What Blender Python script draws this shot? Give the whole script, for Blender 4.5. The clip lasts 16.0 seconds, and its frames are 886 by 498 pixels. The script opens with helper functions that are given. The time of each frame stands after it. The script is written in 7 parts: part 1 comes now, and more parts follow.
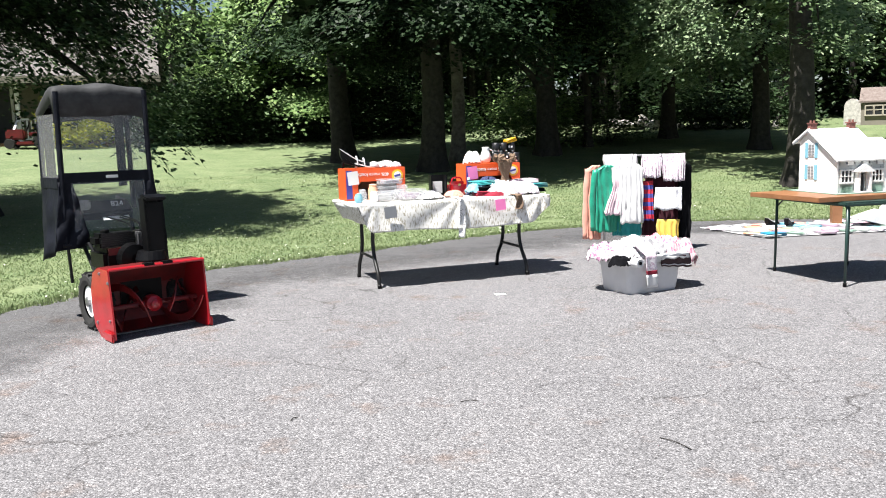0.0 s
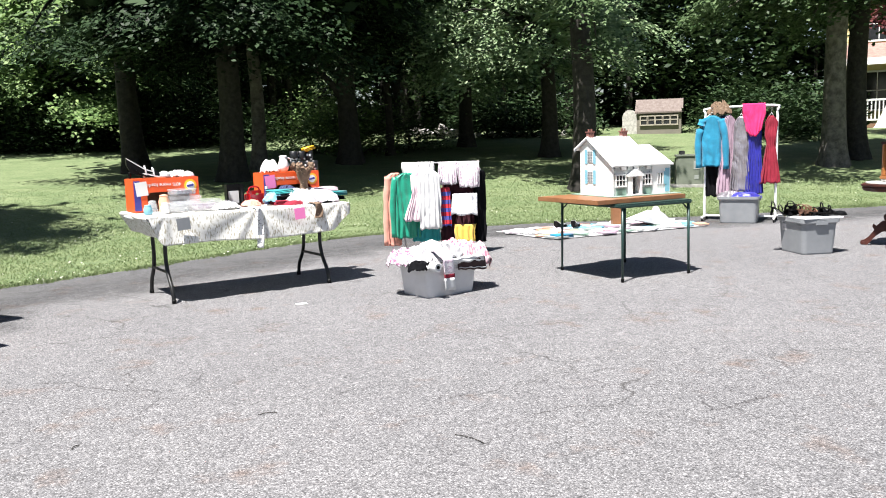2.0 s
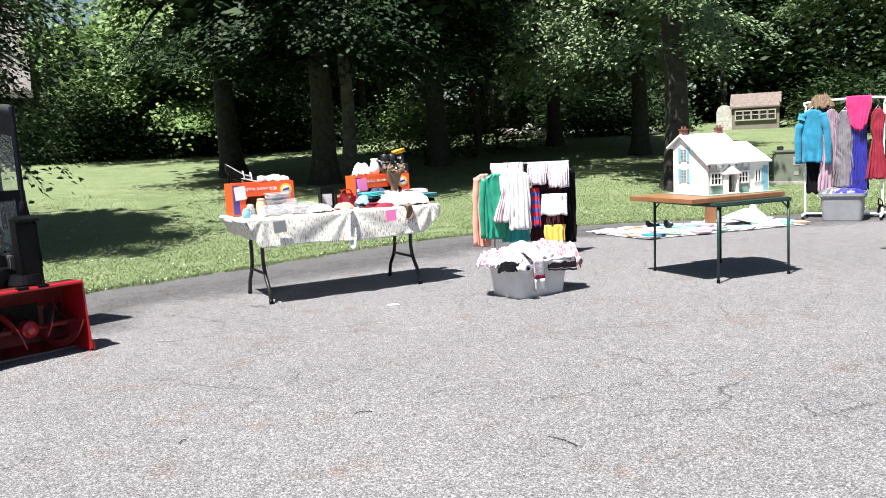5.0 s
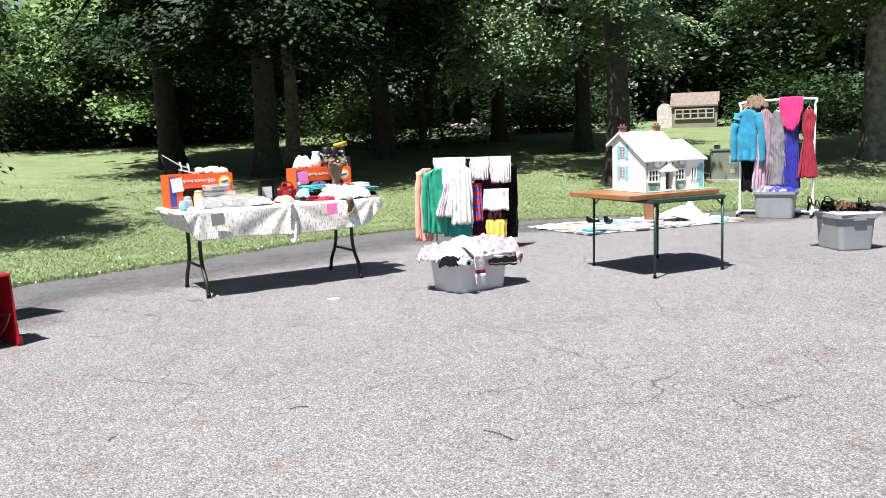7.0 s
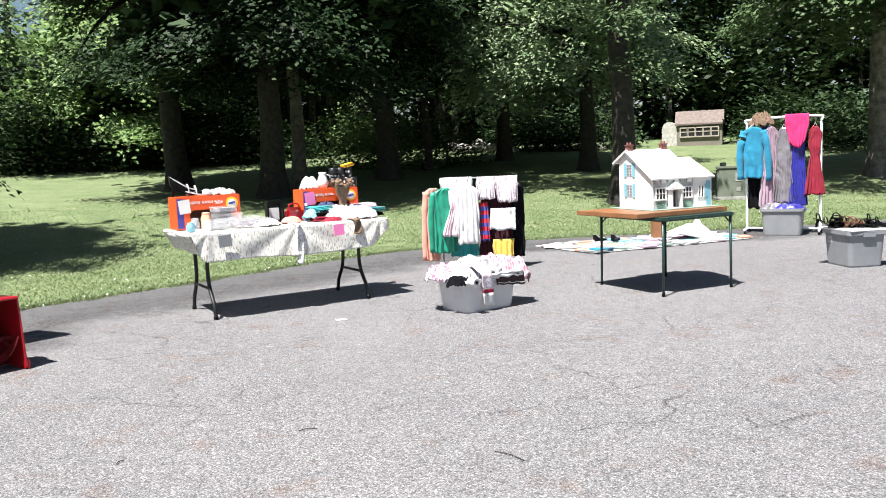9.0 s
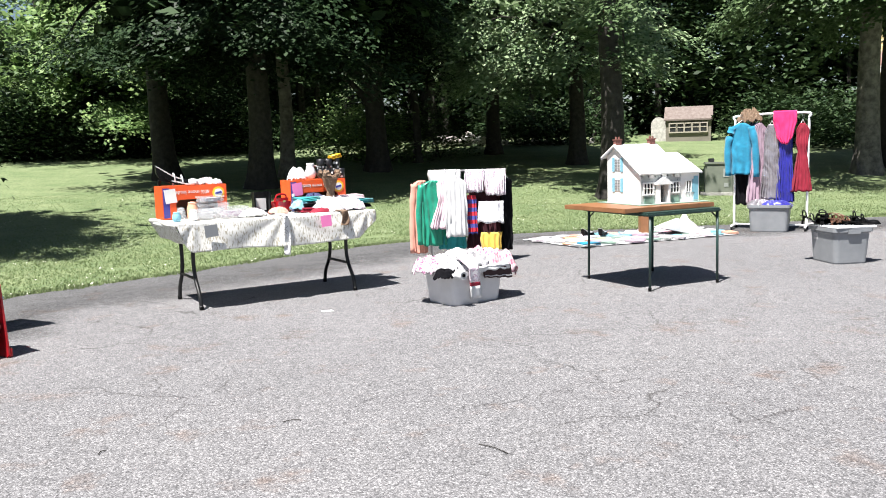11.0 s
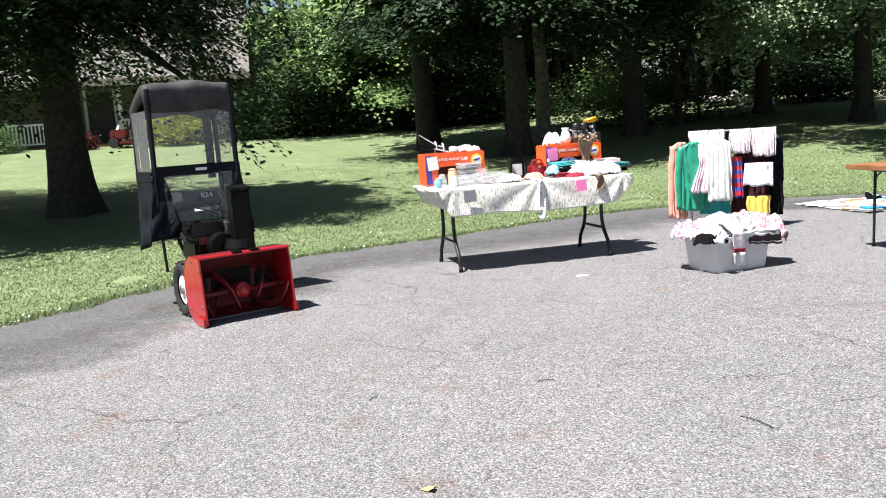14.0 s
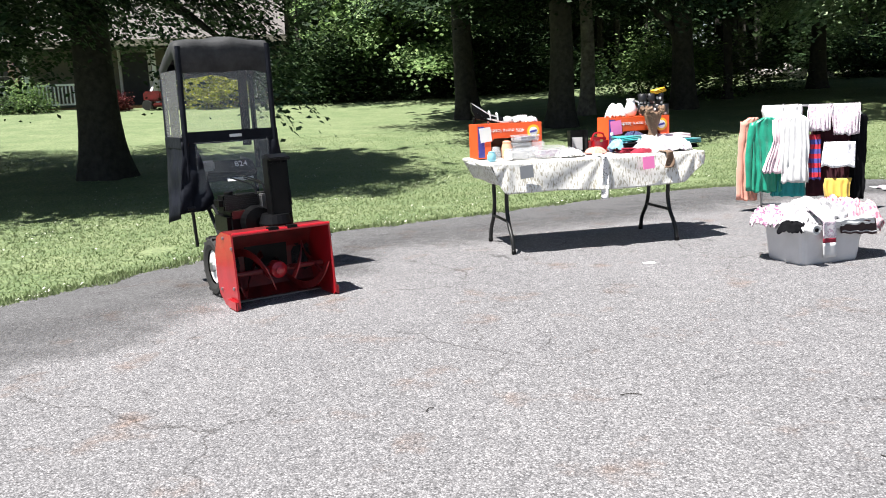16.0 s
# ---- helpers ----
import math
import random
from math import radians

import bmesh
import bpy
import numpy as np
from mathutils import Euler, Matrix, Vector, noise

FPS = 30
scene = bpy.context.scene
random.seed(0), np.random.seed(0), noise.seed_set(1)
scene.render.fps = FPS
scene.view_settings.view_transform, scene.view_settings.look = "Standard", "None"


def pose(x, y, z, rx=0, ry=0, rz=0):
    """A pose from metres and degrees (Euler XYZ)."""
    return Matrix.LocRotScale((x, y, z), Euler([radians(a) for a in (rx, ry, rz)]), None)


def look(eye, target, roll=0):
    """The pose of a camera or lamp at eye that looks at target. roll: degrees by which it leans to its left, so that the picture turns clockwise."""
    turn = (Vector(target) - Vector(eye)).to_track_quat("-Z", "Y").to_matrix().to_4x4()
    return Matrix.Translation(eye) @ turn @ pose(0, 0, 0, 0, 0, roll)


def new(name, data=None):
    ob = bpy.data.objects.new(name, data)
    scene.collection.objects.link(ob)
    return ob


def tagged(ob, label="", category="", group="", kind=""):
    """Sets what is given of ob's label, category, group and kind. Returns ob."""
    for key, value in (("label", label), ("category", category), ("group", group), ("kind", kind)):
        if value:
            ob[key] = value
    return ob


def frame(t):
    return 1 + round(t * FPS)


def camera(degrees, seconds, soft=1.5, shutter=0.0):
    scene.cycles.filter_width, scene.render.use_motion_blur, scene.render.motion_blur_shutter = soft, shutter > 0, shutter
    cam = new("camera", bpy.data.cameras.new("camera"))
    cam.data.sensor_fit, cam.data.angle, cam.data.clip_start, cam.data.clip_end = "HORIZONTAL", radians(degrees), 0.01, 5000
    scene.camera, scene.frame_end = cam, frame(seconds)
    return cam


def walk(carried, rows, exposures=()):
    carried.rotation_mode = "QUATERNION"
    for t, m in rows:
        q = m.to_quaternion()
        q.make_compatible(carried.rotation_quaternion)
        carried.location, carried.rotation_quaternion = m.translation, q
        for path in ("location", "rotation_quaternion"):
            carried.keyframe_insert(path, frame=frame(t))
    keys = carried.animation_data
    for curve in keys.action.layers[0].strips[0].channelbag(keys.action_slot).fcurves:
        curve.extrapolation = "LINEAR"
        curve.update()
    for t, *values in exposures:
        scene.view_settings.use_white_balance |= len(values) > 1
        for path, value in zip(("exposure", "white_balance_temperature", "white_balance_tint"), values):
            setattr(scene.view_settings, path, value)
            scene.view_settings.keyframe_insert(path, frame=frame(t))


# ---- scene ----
cam = camera(56.6, 16.0, soft=1.0)
PATH = [
    (0, (0.149, 0.171, 1.301), (0.125, 2.152, 1.031), -1.6),
    (0.5, (0.171, 0.152, 1.304), (0.321, 2.131, 1.053), -2.4),
    (1, (0.202, 0.171, 1.299), (0.596, 2.113, 1.033), -1.1),
    (1.5, (0.226, 0.163, 1.298), (0.754, 2.072, 1.018), -1.9),
    (2, (0.215, 0.152, 1.291), (0.651, 2.086, 1.029), -1.7),
    (2.5, (0.195, 0.158, 1.292), (0.476, 2.12, 1.028), -1.8),
    (3, (0.183, 0.154, 1.294), (0.35, 2.131, 1.048), -2.4),
    (3.5, (0.179, 0.14, 1.29), (0.306, 2.123, 1.056), -1.9),
    (4, (0.177, 0.151, 1.29), (0.267, 2.136, 1.063), -2.3),
    (4.5, (0.175, 0.13, 1.3), (0.295, 2.112, 1.062), -2.6),
    (4.7, (0.183, 0.131, 1.303), (0.372, 2.107, 1.057), -3.0),
    (6.8, (0.217, 0.135, 1.303), (0.523, 2.092, 1.029), -2.2),
    (7, (0.229, 0.132, 1.303), (0.586, 2.081, 1.03), -1.9),
    (7.5, (0.256, 0.13, 1.296), (0.701, 2.064, 1.048), -2.6),
    (8, (0.252, 0.128, 1.292), (0.657, 2.074, 1.07), -2.6),
    (8.5, (0.233, 0.139, 1.297), (0.611, 2.091, 1.08), -2.4),
    (9, (0.218, 0.151, 1.298), (0.564, 2.108, 1.074), -2.4),
    (9.2, (0.212, 0.148, 1.297), (0.555, 2.104, 1.058), -2.1),
    (11.5, (0.233, 0.164, 1.293), (0.607, 2.113, 1.05), -1.7),
    (12, (0.204, 0.166, 1.29), (0.506, 2.129, 1.052), -0.9),
    (12.5, (0.196, 0.16, 1.288), (0.337, 2.142, 1.058), -1.4),
    (13, (0.194, 0.153, 1.283), (0.195, 2.14, 1.052), -1.0),
    (13.5, (0.219, 0.133, 1.284), (0.083, 2.111, 1.019), -1.8),
    (14, (0.231, 0.149, 1.273), (-0.012, 2.112, 0.981), -3.8),
    (14.5, (0.186, 0.244, 1.282), (-0.055, 2.216, 1.059), -3.8),
    (15, (0.079, 0.375, 1.277), (-0.119, 2.349, 1.024), -1.3),
    (15.5, (0.011, 0.511, 1.272), (-0.273, 2.462, 0.931), -0.8),
    (16, (-0.015, 0.712, 1.275), (-0.331, 2.654, 0.913), -2.6),
]
walk(cam, [(t, look(eye, target, roll)) for t, eye, target, roll in PATH])

# ---------- light ----------
scene.view_settings.exposure = 1.16
world = bpy.data.worlds.new("sky")
scene.world = world
world.use_nodes = True
_wn = world.node_tree.nodes
_sky = _wn.new("ShaderNodeTexSky")
_sky.sky_type = "NISHITA"
_sky.sun_disc = False
_sky.sun_elevation = radians(64)
_sky.sun_rotation = radians(224)
_wn["Background"].inputs["Strength"].default_value = 0.045
world.node_tree.links.new(_sky.outputs[0], _wn["Background"].inputs[0])
sun_data = bpy.data.lights.new("sun", "SUN")
sun_data.energy = 6.0
sun_data.angle = radians(0.55)
sun_data.color = (1.0, 0.97, 0.925)
sun = new("sun", sun_data)
sun.matrix_world = look((-9, -8, 27), (0, 0, 0))


# ---------- materials ----------
def mat(name, c1, c2=None, scale=8.0, rough=0.6, metal=0.0, bump=0.0, bscale=60.0, fine=0.0, trans=0.0, alpha=1.0,
        per_object=0.0, coat=0.0, spec=0.5, sheen=0.0):
    """A surface with two colours mixed by broad and fine noise, and a fine relief."""
    m = bpy.data.materials.new(name)
    m.use_nodes = True
    nt = m.node_tree
    nd, ln = nt.nodes, nt.links
    bs = nd["Principled BSDF"]
    c2 = c2 or tuple(min(1.0, c * 0.82) for c in c1)
    tc = nd.new("ShaderNodeTexCoord")
    n1 = nd.new("ShaderNodeTexNoise")
    n1.inputs["Scale"].default_value = scale
    n1.inputs["Detail"].default_value = 5
    n1.inputs["Roughness"].default_value = 0.65
    ln.new(tc.outputs["Object"], n1.inputs["Vector"])
    ramp = nd.new("ShaderNodeValToRGB")
    ramp.color_ramp.elements[0].position, ramp.color_ramp.elements[1].position = 0.36, 0.66
    ramp.color_ramp.elements[0].color, ramp.color_ramp.elements[1].color = (*c1, 1), (*c2, 1)
    ln.new(n1.outputs["Fac"], ramp.inputs["Fac"])
    col = ramp.outputs["Color"]
    if per_object:
        oi = nd.new("ShaderNodeObjectInfo")
        mp = nd.new("ShaderNodeMapRange")
        mp.inputs["To Min"].default_value, mp.inputs["To Max"].default_value = 1 - per_object, 1 + per_object
        ln.new(oi.outputs["Random"], mp.inputs["Value"])
        hs = nd.new("ShaderNodeHueSaturation")
        ln.new(mp.outputs["Result"], hs.inputs["Value"])
        ln.new(col, hs.inputs["Color"])
        col = hs.outputs["Color"]
    ln.new(col, bs.inputs["Base Color"])
    bs.inputs["Roughness"].default_value = rough
    bs.inputs["Metallic"].default_value = metal
    bs.inputs["Transmission Weight"].default_value = trans
    bs.inputs["Alpha"].default_value = alpha
    bs.inputs["Coat Weight"].default_value = coat
    bs.inputs["Specular IOR Level"].default_value = spec
    bs.inputs["Sheen Weight"].default_value = sheen
    if bump:
        n2 = nd.new("ShaderNodeTexNoise")
        n2.inputs["Scale"].default_value = bscale
        n2.inputs["Detail"].default_value = 4
        ln.new(tc.outputs["Object"], n2.inputs["Vector"])
        b = nd.new("ShaderNodeBump")
        b.inputs["Strength"].default_value = bump
        b.inputs["Distance"].default_value = 0.01
        ln.new(n2.outputs["Fac"], b.inputs["Height"])
        ln.new(b.outputs["Normal"], bs.inputs["Normal"])
    return m


def leaf_mat(name, c1, c2, c3, glow=0.35):
    """Thin leaves: each one its own tone, part of the light passing through."""
    m = bpy.data.materials.new(name)
    m.use_nodes = True
    nd, ln = m.node_tree.nodes, m.node_tree.links
    bs = nd["Principled BSDF"]
    geo = nd.new("ShaderNodeNewGeometry")
    ramp = nd.new("ShaderNodeValToRGB")
    e = ramp.color_ramp.elements
    e[0].color, e[1].color = (*c1, 1), (*c3, 1)
    e.new(0.55).color = (*c2, 1)
    ln.new(geo.outputs["Random Per Island"], ramp.inputs["Fac"])
    ln.new(ramp.outputs["Color"], bs.inputs["Base Color"])
    bs.inputs["Roughness"].default_value = 0.5
    bs.inputs["Specular IOR Level"].default_value = 0.14
    tr = nd.new("ShaderNodeBsdfTranslucent")
    ln.new(ramp.outputs["Color"], tr.inputs["Color"])
    mx = nd.new("ShaderNodeMixShader")
    mx.inputs["Fac"].default_value = glow
    ln.new(bs.outputs[0], mx.inputs[1])
    ln.new(tr.outputs[0], mx.inputs[2])
    ln.new(mx.outputs[0], nd["Material Output"].inputs["Surface"])
    return m


def asphalt_mat(name="worn_asphalt", tone=(0.985, 0.965, 0.99), fades=False):
    """Worn asphalt: small stones, stains and cracks; fades: wears out unevenly by the mesh's own 'fade'."""
    m = bpy.data.materials.new(name)
    m.use_nodes = True
    nd, ln = m.node_tree.nodes, m.node_tree.links
    bs = nd["Principled BSDF"]
    tc = nd.new("ShaderNodeTexCoord")

    def noisy(scale, detail, lo, hi, a, b, rough=0.6):
        n = nd.new("ShaderNodeTexNoise")
        n.inputs["Scale"].default_value, n.inputs["Detail"].default_value = scale, detail
        n.inputs["Roughness"].default_value = rough
        ln.new(tc.outputs["Object"], n.inputs["Vector"])
        r = nd.new("ShaderNodeValToRGB")
        r.color_ramp.elements[0].position, r.color_ramp.elements[1].position = lo, hi
        r.color_ramp.elements[0].color, r.color_ramp.elements[1].color = (*a, 1), (*b, 1)
        ln.new(n.outputs["Fac"], r.inputs["Fac"])
        return n, r

    def mixed(kind, fac, a, b):
        x = nd.new("ShaderNodeMix")
        x.data_type, x.blend_type = "RGBA", kind
        if isinstance(fac, float):
            x.inputs[0].default_value = fac
        else:
            ln.new(fac, x.inputs[0])
        ln.new(a, x.inputs[6])
        ln.new(b, x.inputs[7])
        return x.outputs[2]

    # stones of the worn surface, each with its own tone
    vo = nd.new("ShaderNodeTexVoronoi")
    vo.inputs["Scale"].default_value = 150
    ln.new(tc.outputs["Object"], vo.inputs["Vector"])
    sep = nd.new("ShaderNodeSeparateColor")
    ln.new(vo.outputs["Color"], sep.inputs[0])
    stones = nd.new("ShaderNodeValToRGB")
    st = stones.color_ramp.elements
    st[0].color, st[1].color = (0.13, 0.13, 0.132, 1), (0.37, 0.37, 0.37, 1)
    st.new(0.45).color = (0.2, 0.2, 0.202, 1)
    st.new(0.85).color = (0.26, 0.26, 0.262, 1)
    ln.new(sep.outputs[0], stones.inputs["Fac"])
    gap = nd.new("ShaderNodeValToRGB")
    gap.color_ramp.elements[0].position, gap.color_ramp.elements[1].position = 0.35, 0.75
    gap.color_ramp.elements[0].color, gap.color_ramp.elements[1].color = (1, 1, 1, 1), (0.43, 0.43, 0.43, 1)
    ln.new(vo.outputs["Distance"], gap.inputs["Fac"])
    col = mixed("MULTIPLY", 0.8, stones.outputs[0], gap.outputs[0])
    # coarser stones and lost ones, some pale, some leaving dark holes
    vo2 = nd.new("ShaderNodeTexVoronoi")
    vo2.inputs["Scale"].default_value = 105
    ln.new(tc.outputs["Object"], vo2.inputs["Vector"])
    sep2 = nd.new("ShaderNodeSeparateColor")
    ln.new(vo2.outputs["Color"], sep2.inputs[0])
    coarse = nd.new("ShaderNodeValToRGB")
    ce = coarse.color_ramp.elements
    ce[0].color, ce[1].color = (0.62, 0.62, 0.63, 1), (1.4, 1.39, 1.37, 1)
    ce.new(0.22).color = (0.88, 0.88, 0.88, 1)
    ce.new(0.8).color = (1.08, 1.08, 1.075, 1)
    ln.new(sep2.outputs[1], coarse.inputs["Fac"])
    col = mixed("MULTIPLY", 0.95, col, coarse.outputs[0])
    _, broad = noisy(0.45, 6, 0.3, 0.72, (0.9, 0.9, 0.905), (1.07, 1.065, 1.06))
    col = mixed("MULTIPLY", 1.0, col, broad.outputs[0])
    _, mid = noisy(7, 5, 0.32, 0.7, (0.9, 0.9, 0.905), (1.07, 1.07, 1.07))
    col = mixed("MULTIPLY", 1.0, col, mid.outputs[0])
    # rusty stains
    _, stain = noisy(2.3, 7, 0.57, 0.72, (1, 1, 1), (0.88, 0.68, 0.57), 0.65)
    col = mixed("MULTIPLY", 0.9, col, stain.outputs[0])
    # cracks, only here and there
    wob = nd.new("ShaderNodeTexNoise")
    wob.inputs["Scale"].default_value, wob.inputs["Detail"].default_value = 2.2, 6
    ln.new(tc.outputs["Object"], wob.inputs["Vector"])
    add = nd.new("ShaderNodeVectorMath")
    add.operation = "MULTIPLY_ADD"
    add.inputs[1].default_value = (0.55, 0.55, 0.0)
    ln.new(wob.outputs["Color"], add.inputs[0])
    ln.new(tc.outputs["Object"], add.inputs[2])
    cr = nd.new("ShaderNodeTexVoronoi")
    cr.feature = "DISTANCE_TO_EDGE"
    cr.inputs["Scale"].default_value = 0.62
    ln.new(add.outputs[0], cr.inputs["Vector"])
    crr = nd.new("ShaderNodeValToRGB")
    crr.color_ramp.elements[0].position, crr.color_ramp.elements[1].position = 0.0005, 0.0026
    crr.color_ramp.elements[0].color, crr.color_ramp.elements[1].color = (0.4, 0.39, 0.38, 1), (1, 1, 1, 1)
    ln.new(cr.outputs["Distance"], crr.inputs["Fac"])
    _, keep = noisy(0.8, 4, 0.43, 0.56, (0, 0, 0), (1, 1, 1))
    col = mixed("MULTIPLY", keep.outputs[0], col, crr.outputs[0])
    fine = nd.new("ShaderNodeTexVoronoi")
    fine.feature = "DISTANCE_TO_EDGE"
    fine.inputs["Scale"].default_value = 2.7
    ln.new(add.outputs[0], fine.inputs["Vector"])
    hair = nd.new("ShaderNodeValToRGB")
    hair.color_ramp.elements[0].position, hair.color_ramp.elements[1].position = 0.002, 0.011
    hair.color_ramp.elements[0].color, hair.color_ramp.elements[1].color = (0.55, 0.54, 0.54, 1), (1, 1, 1, 1)
    ln.new(fine.outputs["Distance"], hair.inputs["Fac"])
    _, some = noisy(1.3, 4, 0.5, 0.6, (0, 0, 0), (1, 1, 1))
    col = mixed("MULTIPLY", some.outputs[0], col, hair.outputs[0])
    _, pits = noisy(38, 3, 0.34, 0.42, (0.38, 0.38, 0.38), (1, 1, 1), 0.7)
    col = mixed("MULTIPLY", 0.75, col, pits.outputs[0])
    tint = nd.new("ShaderNodeRGB")
    tint.outputs[0].default_value = (*tone, 1)
    col = mixed("MULTIPLY", 1.0, col, tint.outputs[0])
    if fades:
        at = nd.new("ShaderNodeAttribute")
        at.attribute_name = "fade"
        wear, _ = noisy(1.7, 8, 0, 1, (0, 0, 0), (1, 1, 1), 0.8)
        ad = nd.new("ShaderNodeMath")
        ad.operation = "ADD"
        ln.new(at.outputs["Fac"], ad.inputs[0])
        ln.new(wear.outputs["Fac"], ad.inputs[1])
        rg = nd.new("ShaderNodeMapRange")
        rg.inputs["From Min"].default_value, rg.inputs["From Max"].default_value = 0.68, 1.25
        ln.new(ad.outputs[0], rg.inputs["Value"])
        ln.new(rg.outputs[0], bs.inputs["Alpha"])
    ln.new(col, bs.inputs["Base Color"])
    bs.inputs["Roughness"].default_value = 0.82
    bs.inputs["Specular IOR Level"].default_value = 0.35
    b = nd.new("ShaderNodeBump")
    b.inputs["Strength"].default_value, b.inputs["Distance"].default_value = 0.55, 0.004
    b.invert = True
    ln.new(vo.outputs["Distance"], b.inputs["Height"])
    ln.new(b.outputs["Normal"], bs.inputs["Normal"])
    return m


def lawn_mat():
    m = mat("lawn_soil_and_grass", (0.11, 0.155, 0.066), (0.175, 0.21, 0.106), 1.3, 0.85, bump=0.9, bscale=28)
    nd, ln = m.node_tree.nodes, m.node_tree.links
    bs = nd["Principled BSDF"]
    tc = next(n for n in nd if n.type == "TEX_COORD")
    n = nd.new("ShaderNodeTexNoise")
    n.inputs["Scale"].default_value, n.inputs["Detail"].default_value = 22, 6
    ln.new(tc.outputs["Object"], n.inputs["Vector"])
    r = nd.new("ShaderNodeValToRGB")
    r.color_ramp.elements[0].position, r.color_ramp.elements[1].position = 0.3, 0.7
    r.color_ramp.elements[0].color, r.color_ramp.elements[1].color = (0.46, 0.52, 0.44, 1), (1.24, 1.22, 1.18, 1)
    ln.new(n.outputs["Fac"], r.inputs["Fac"])
    x = nd.new("ShaderNodeMix")
    x.data_type, x.blend_type = "RGBA", "MULTIPLY"
    x.inputs[0].default_value = 1.0
    old = bs.inputs["Base Color"].links[0].from_socket
    ln.new(old, x.inputs[6])
    ln.new(r.outputs[0], x.inputs[7])
    ln.new(x.outputs[2], bs.inputs["Base Color"])
    return m


M_ASPHALT = asphalt_mat()
M_LAWN = lawn_mat()
M_GRASS = leaf_mat("grass_blades", (0.11, 0.155, 0.06), (0.165, 0.212, 0.097), (0.24, 0.28, 0.155), 0.25)
M_LEAF = leaf_mat("oak_leaves", (0.035, 0.064, 0.024), (0.064, 0.104, 0.042), (0.13, 0.185, 0.09), 0.18)
# Darker copy of the oak leaves; the mid-lawn crowns' shade is in its colours.
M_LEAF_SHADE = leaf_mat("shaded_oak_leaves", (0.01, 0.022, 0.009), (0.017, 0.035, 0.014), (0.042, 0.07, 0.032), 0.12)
M_LEAF_OAK = leaf_mat("grey_green_oak_leaves", (0.016, 0.034, 0.014), (0.03, 0.058, 0.024), (0.1, 0.15, 0.08), 0.14)
# Lighter copy of the oak leaves: sunlight on the sprays put into colour.
M_LEAF_BRIGHT = leaf_mat("lightened_oak_leaves", (0.1, 0.16, 0.075), (0.19, 0.27, 0.14), (0.33, 0.41, 0.25), 0.22)
M_LEAF_LIGHT = leaf_mat("light_green_leaves", (0.085, 0.15, 0.05), (0.14, 0.225, 0.078), (0.26, 0.36, 0.14), 0.28)
# Far woods and undergrowth: the gloom under the canopy is put into these tones.
M_LEAF_WOOD = leaf_mat("shaded_woodland_leaves", (0.013, 0.028, 0.011), (0.025, 0.048, 0.018), (0.065, 0.1, 0.045), 0.14)
M_LEAF_GOLD = leaf_mat("yellow_green_leaves", (0.2, 0.24, 0.02), (0.32, 0.34, 0.04), (0.42, 0.42, 0.07), 0.35)
M_LEAF_RED = leaf_mat("dark_red_leaves", (0.05, 0.012, 0.014), (0.085, 0.02, 0.022), (0.12, 0.035, 0.03), 0.25)
M_BARK = mat("grey_brown_bark", (0.014, 0.012, 0.01), (0.04, 0.035, 0.03), 9, 0.9, bump=1.0, bscale=22)
M_BARK_LIGHT = mat("pale_flaky_bark", (0.07, 0.063, 0.055), (0.19, 0.17, 0.15), 7, 0.9, bump=1.0, bscale=16)

M_APRON = asphalt_mat("newer_asphalt", (0.55, 0.545, 0.56), True)


# ---------- helpers for meshes ----------
def mesh_ob(name, verts, faces, material, parent=None, smooth=False, label=""):
    me = bpy.data.meshes.new(name)
    me.from_pydata([tuple(v) for v in verts], [], faces)
    me.validate()
    if smooth:
        me.polygons.foreach_set("use_smooth", [True] * len(me.polygons))
    me.materials.append(material)
    ob = new(name, me)
    ob.parent = parent
    if label:
        ob["label"] = label
    return ob


def part(name, bm, material, parent=None, label="", smooth=False):
    """Links a bmesh as one mesh object under a thing or a part."""
    me = bpy.data.meshes.new(name)
    bmesh.ops.recalc_face_normals(bm, faces=bm.faces)
    bm.to_mesh(me)
    bm.free()
    if smooth:
        me.polygons.foreach_set("use_smooth", [True] * len(me.polygons))
    me.materials.append(material)
    ob = new(name, me)
    ob.parent = parent
    if label:
        ob["label"] = label
    return ob


def thing(name, m, label, category, group="", kind=""):
    ob = new(name)
    ob.empty_display_size = 0.1
    ob.matrix_world = m
    return tagged(ob, label, category, group, kind)


LAWN_AZ = [0.067, 0.585, 0.803, 0.991, 1.263, 1.377, 1.49, 2.88]
LAWN_R = [17.0, 17.0, 16.67, 14.45, 12.94, 12.37, 12.0, 12.0]


def terrain(x, y):
    """Height of the lawn: level round the drive, rising gently behind it."""
    if y < 1.5:
        return 0.0
    s = math.hypot(x, y) - float(np.interp(math.atan2(y, x), LAWN_AZ, LAWN_R))
    if s <= 0:
        return 0.0
    h = 0.0075 * s * s if s < 5 else 0.075 * (s - 2.5)
    h = min(h, 1.6 + 0.25 * (h - 1.6)) if h > 1.6 else h
    return min(h, 3.5) * min(1.0, (y - 1.5) / 8)


def on_lawn(x, y, dz=0.0):
    return (x, y, terrain(x, y) + dz)


# ---------- ground ----------
M_CLOVER = mat("white_clover", (0.6, 0.6, 0.52), (0.5, 0.52, 0.42), 30, 0.8)
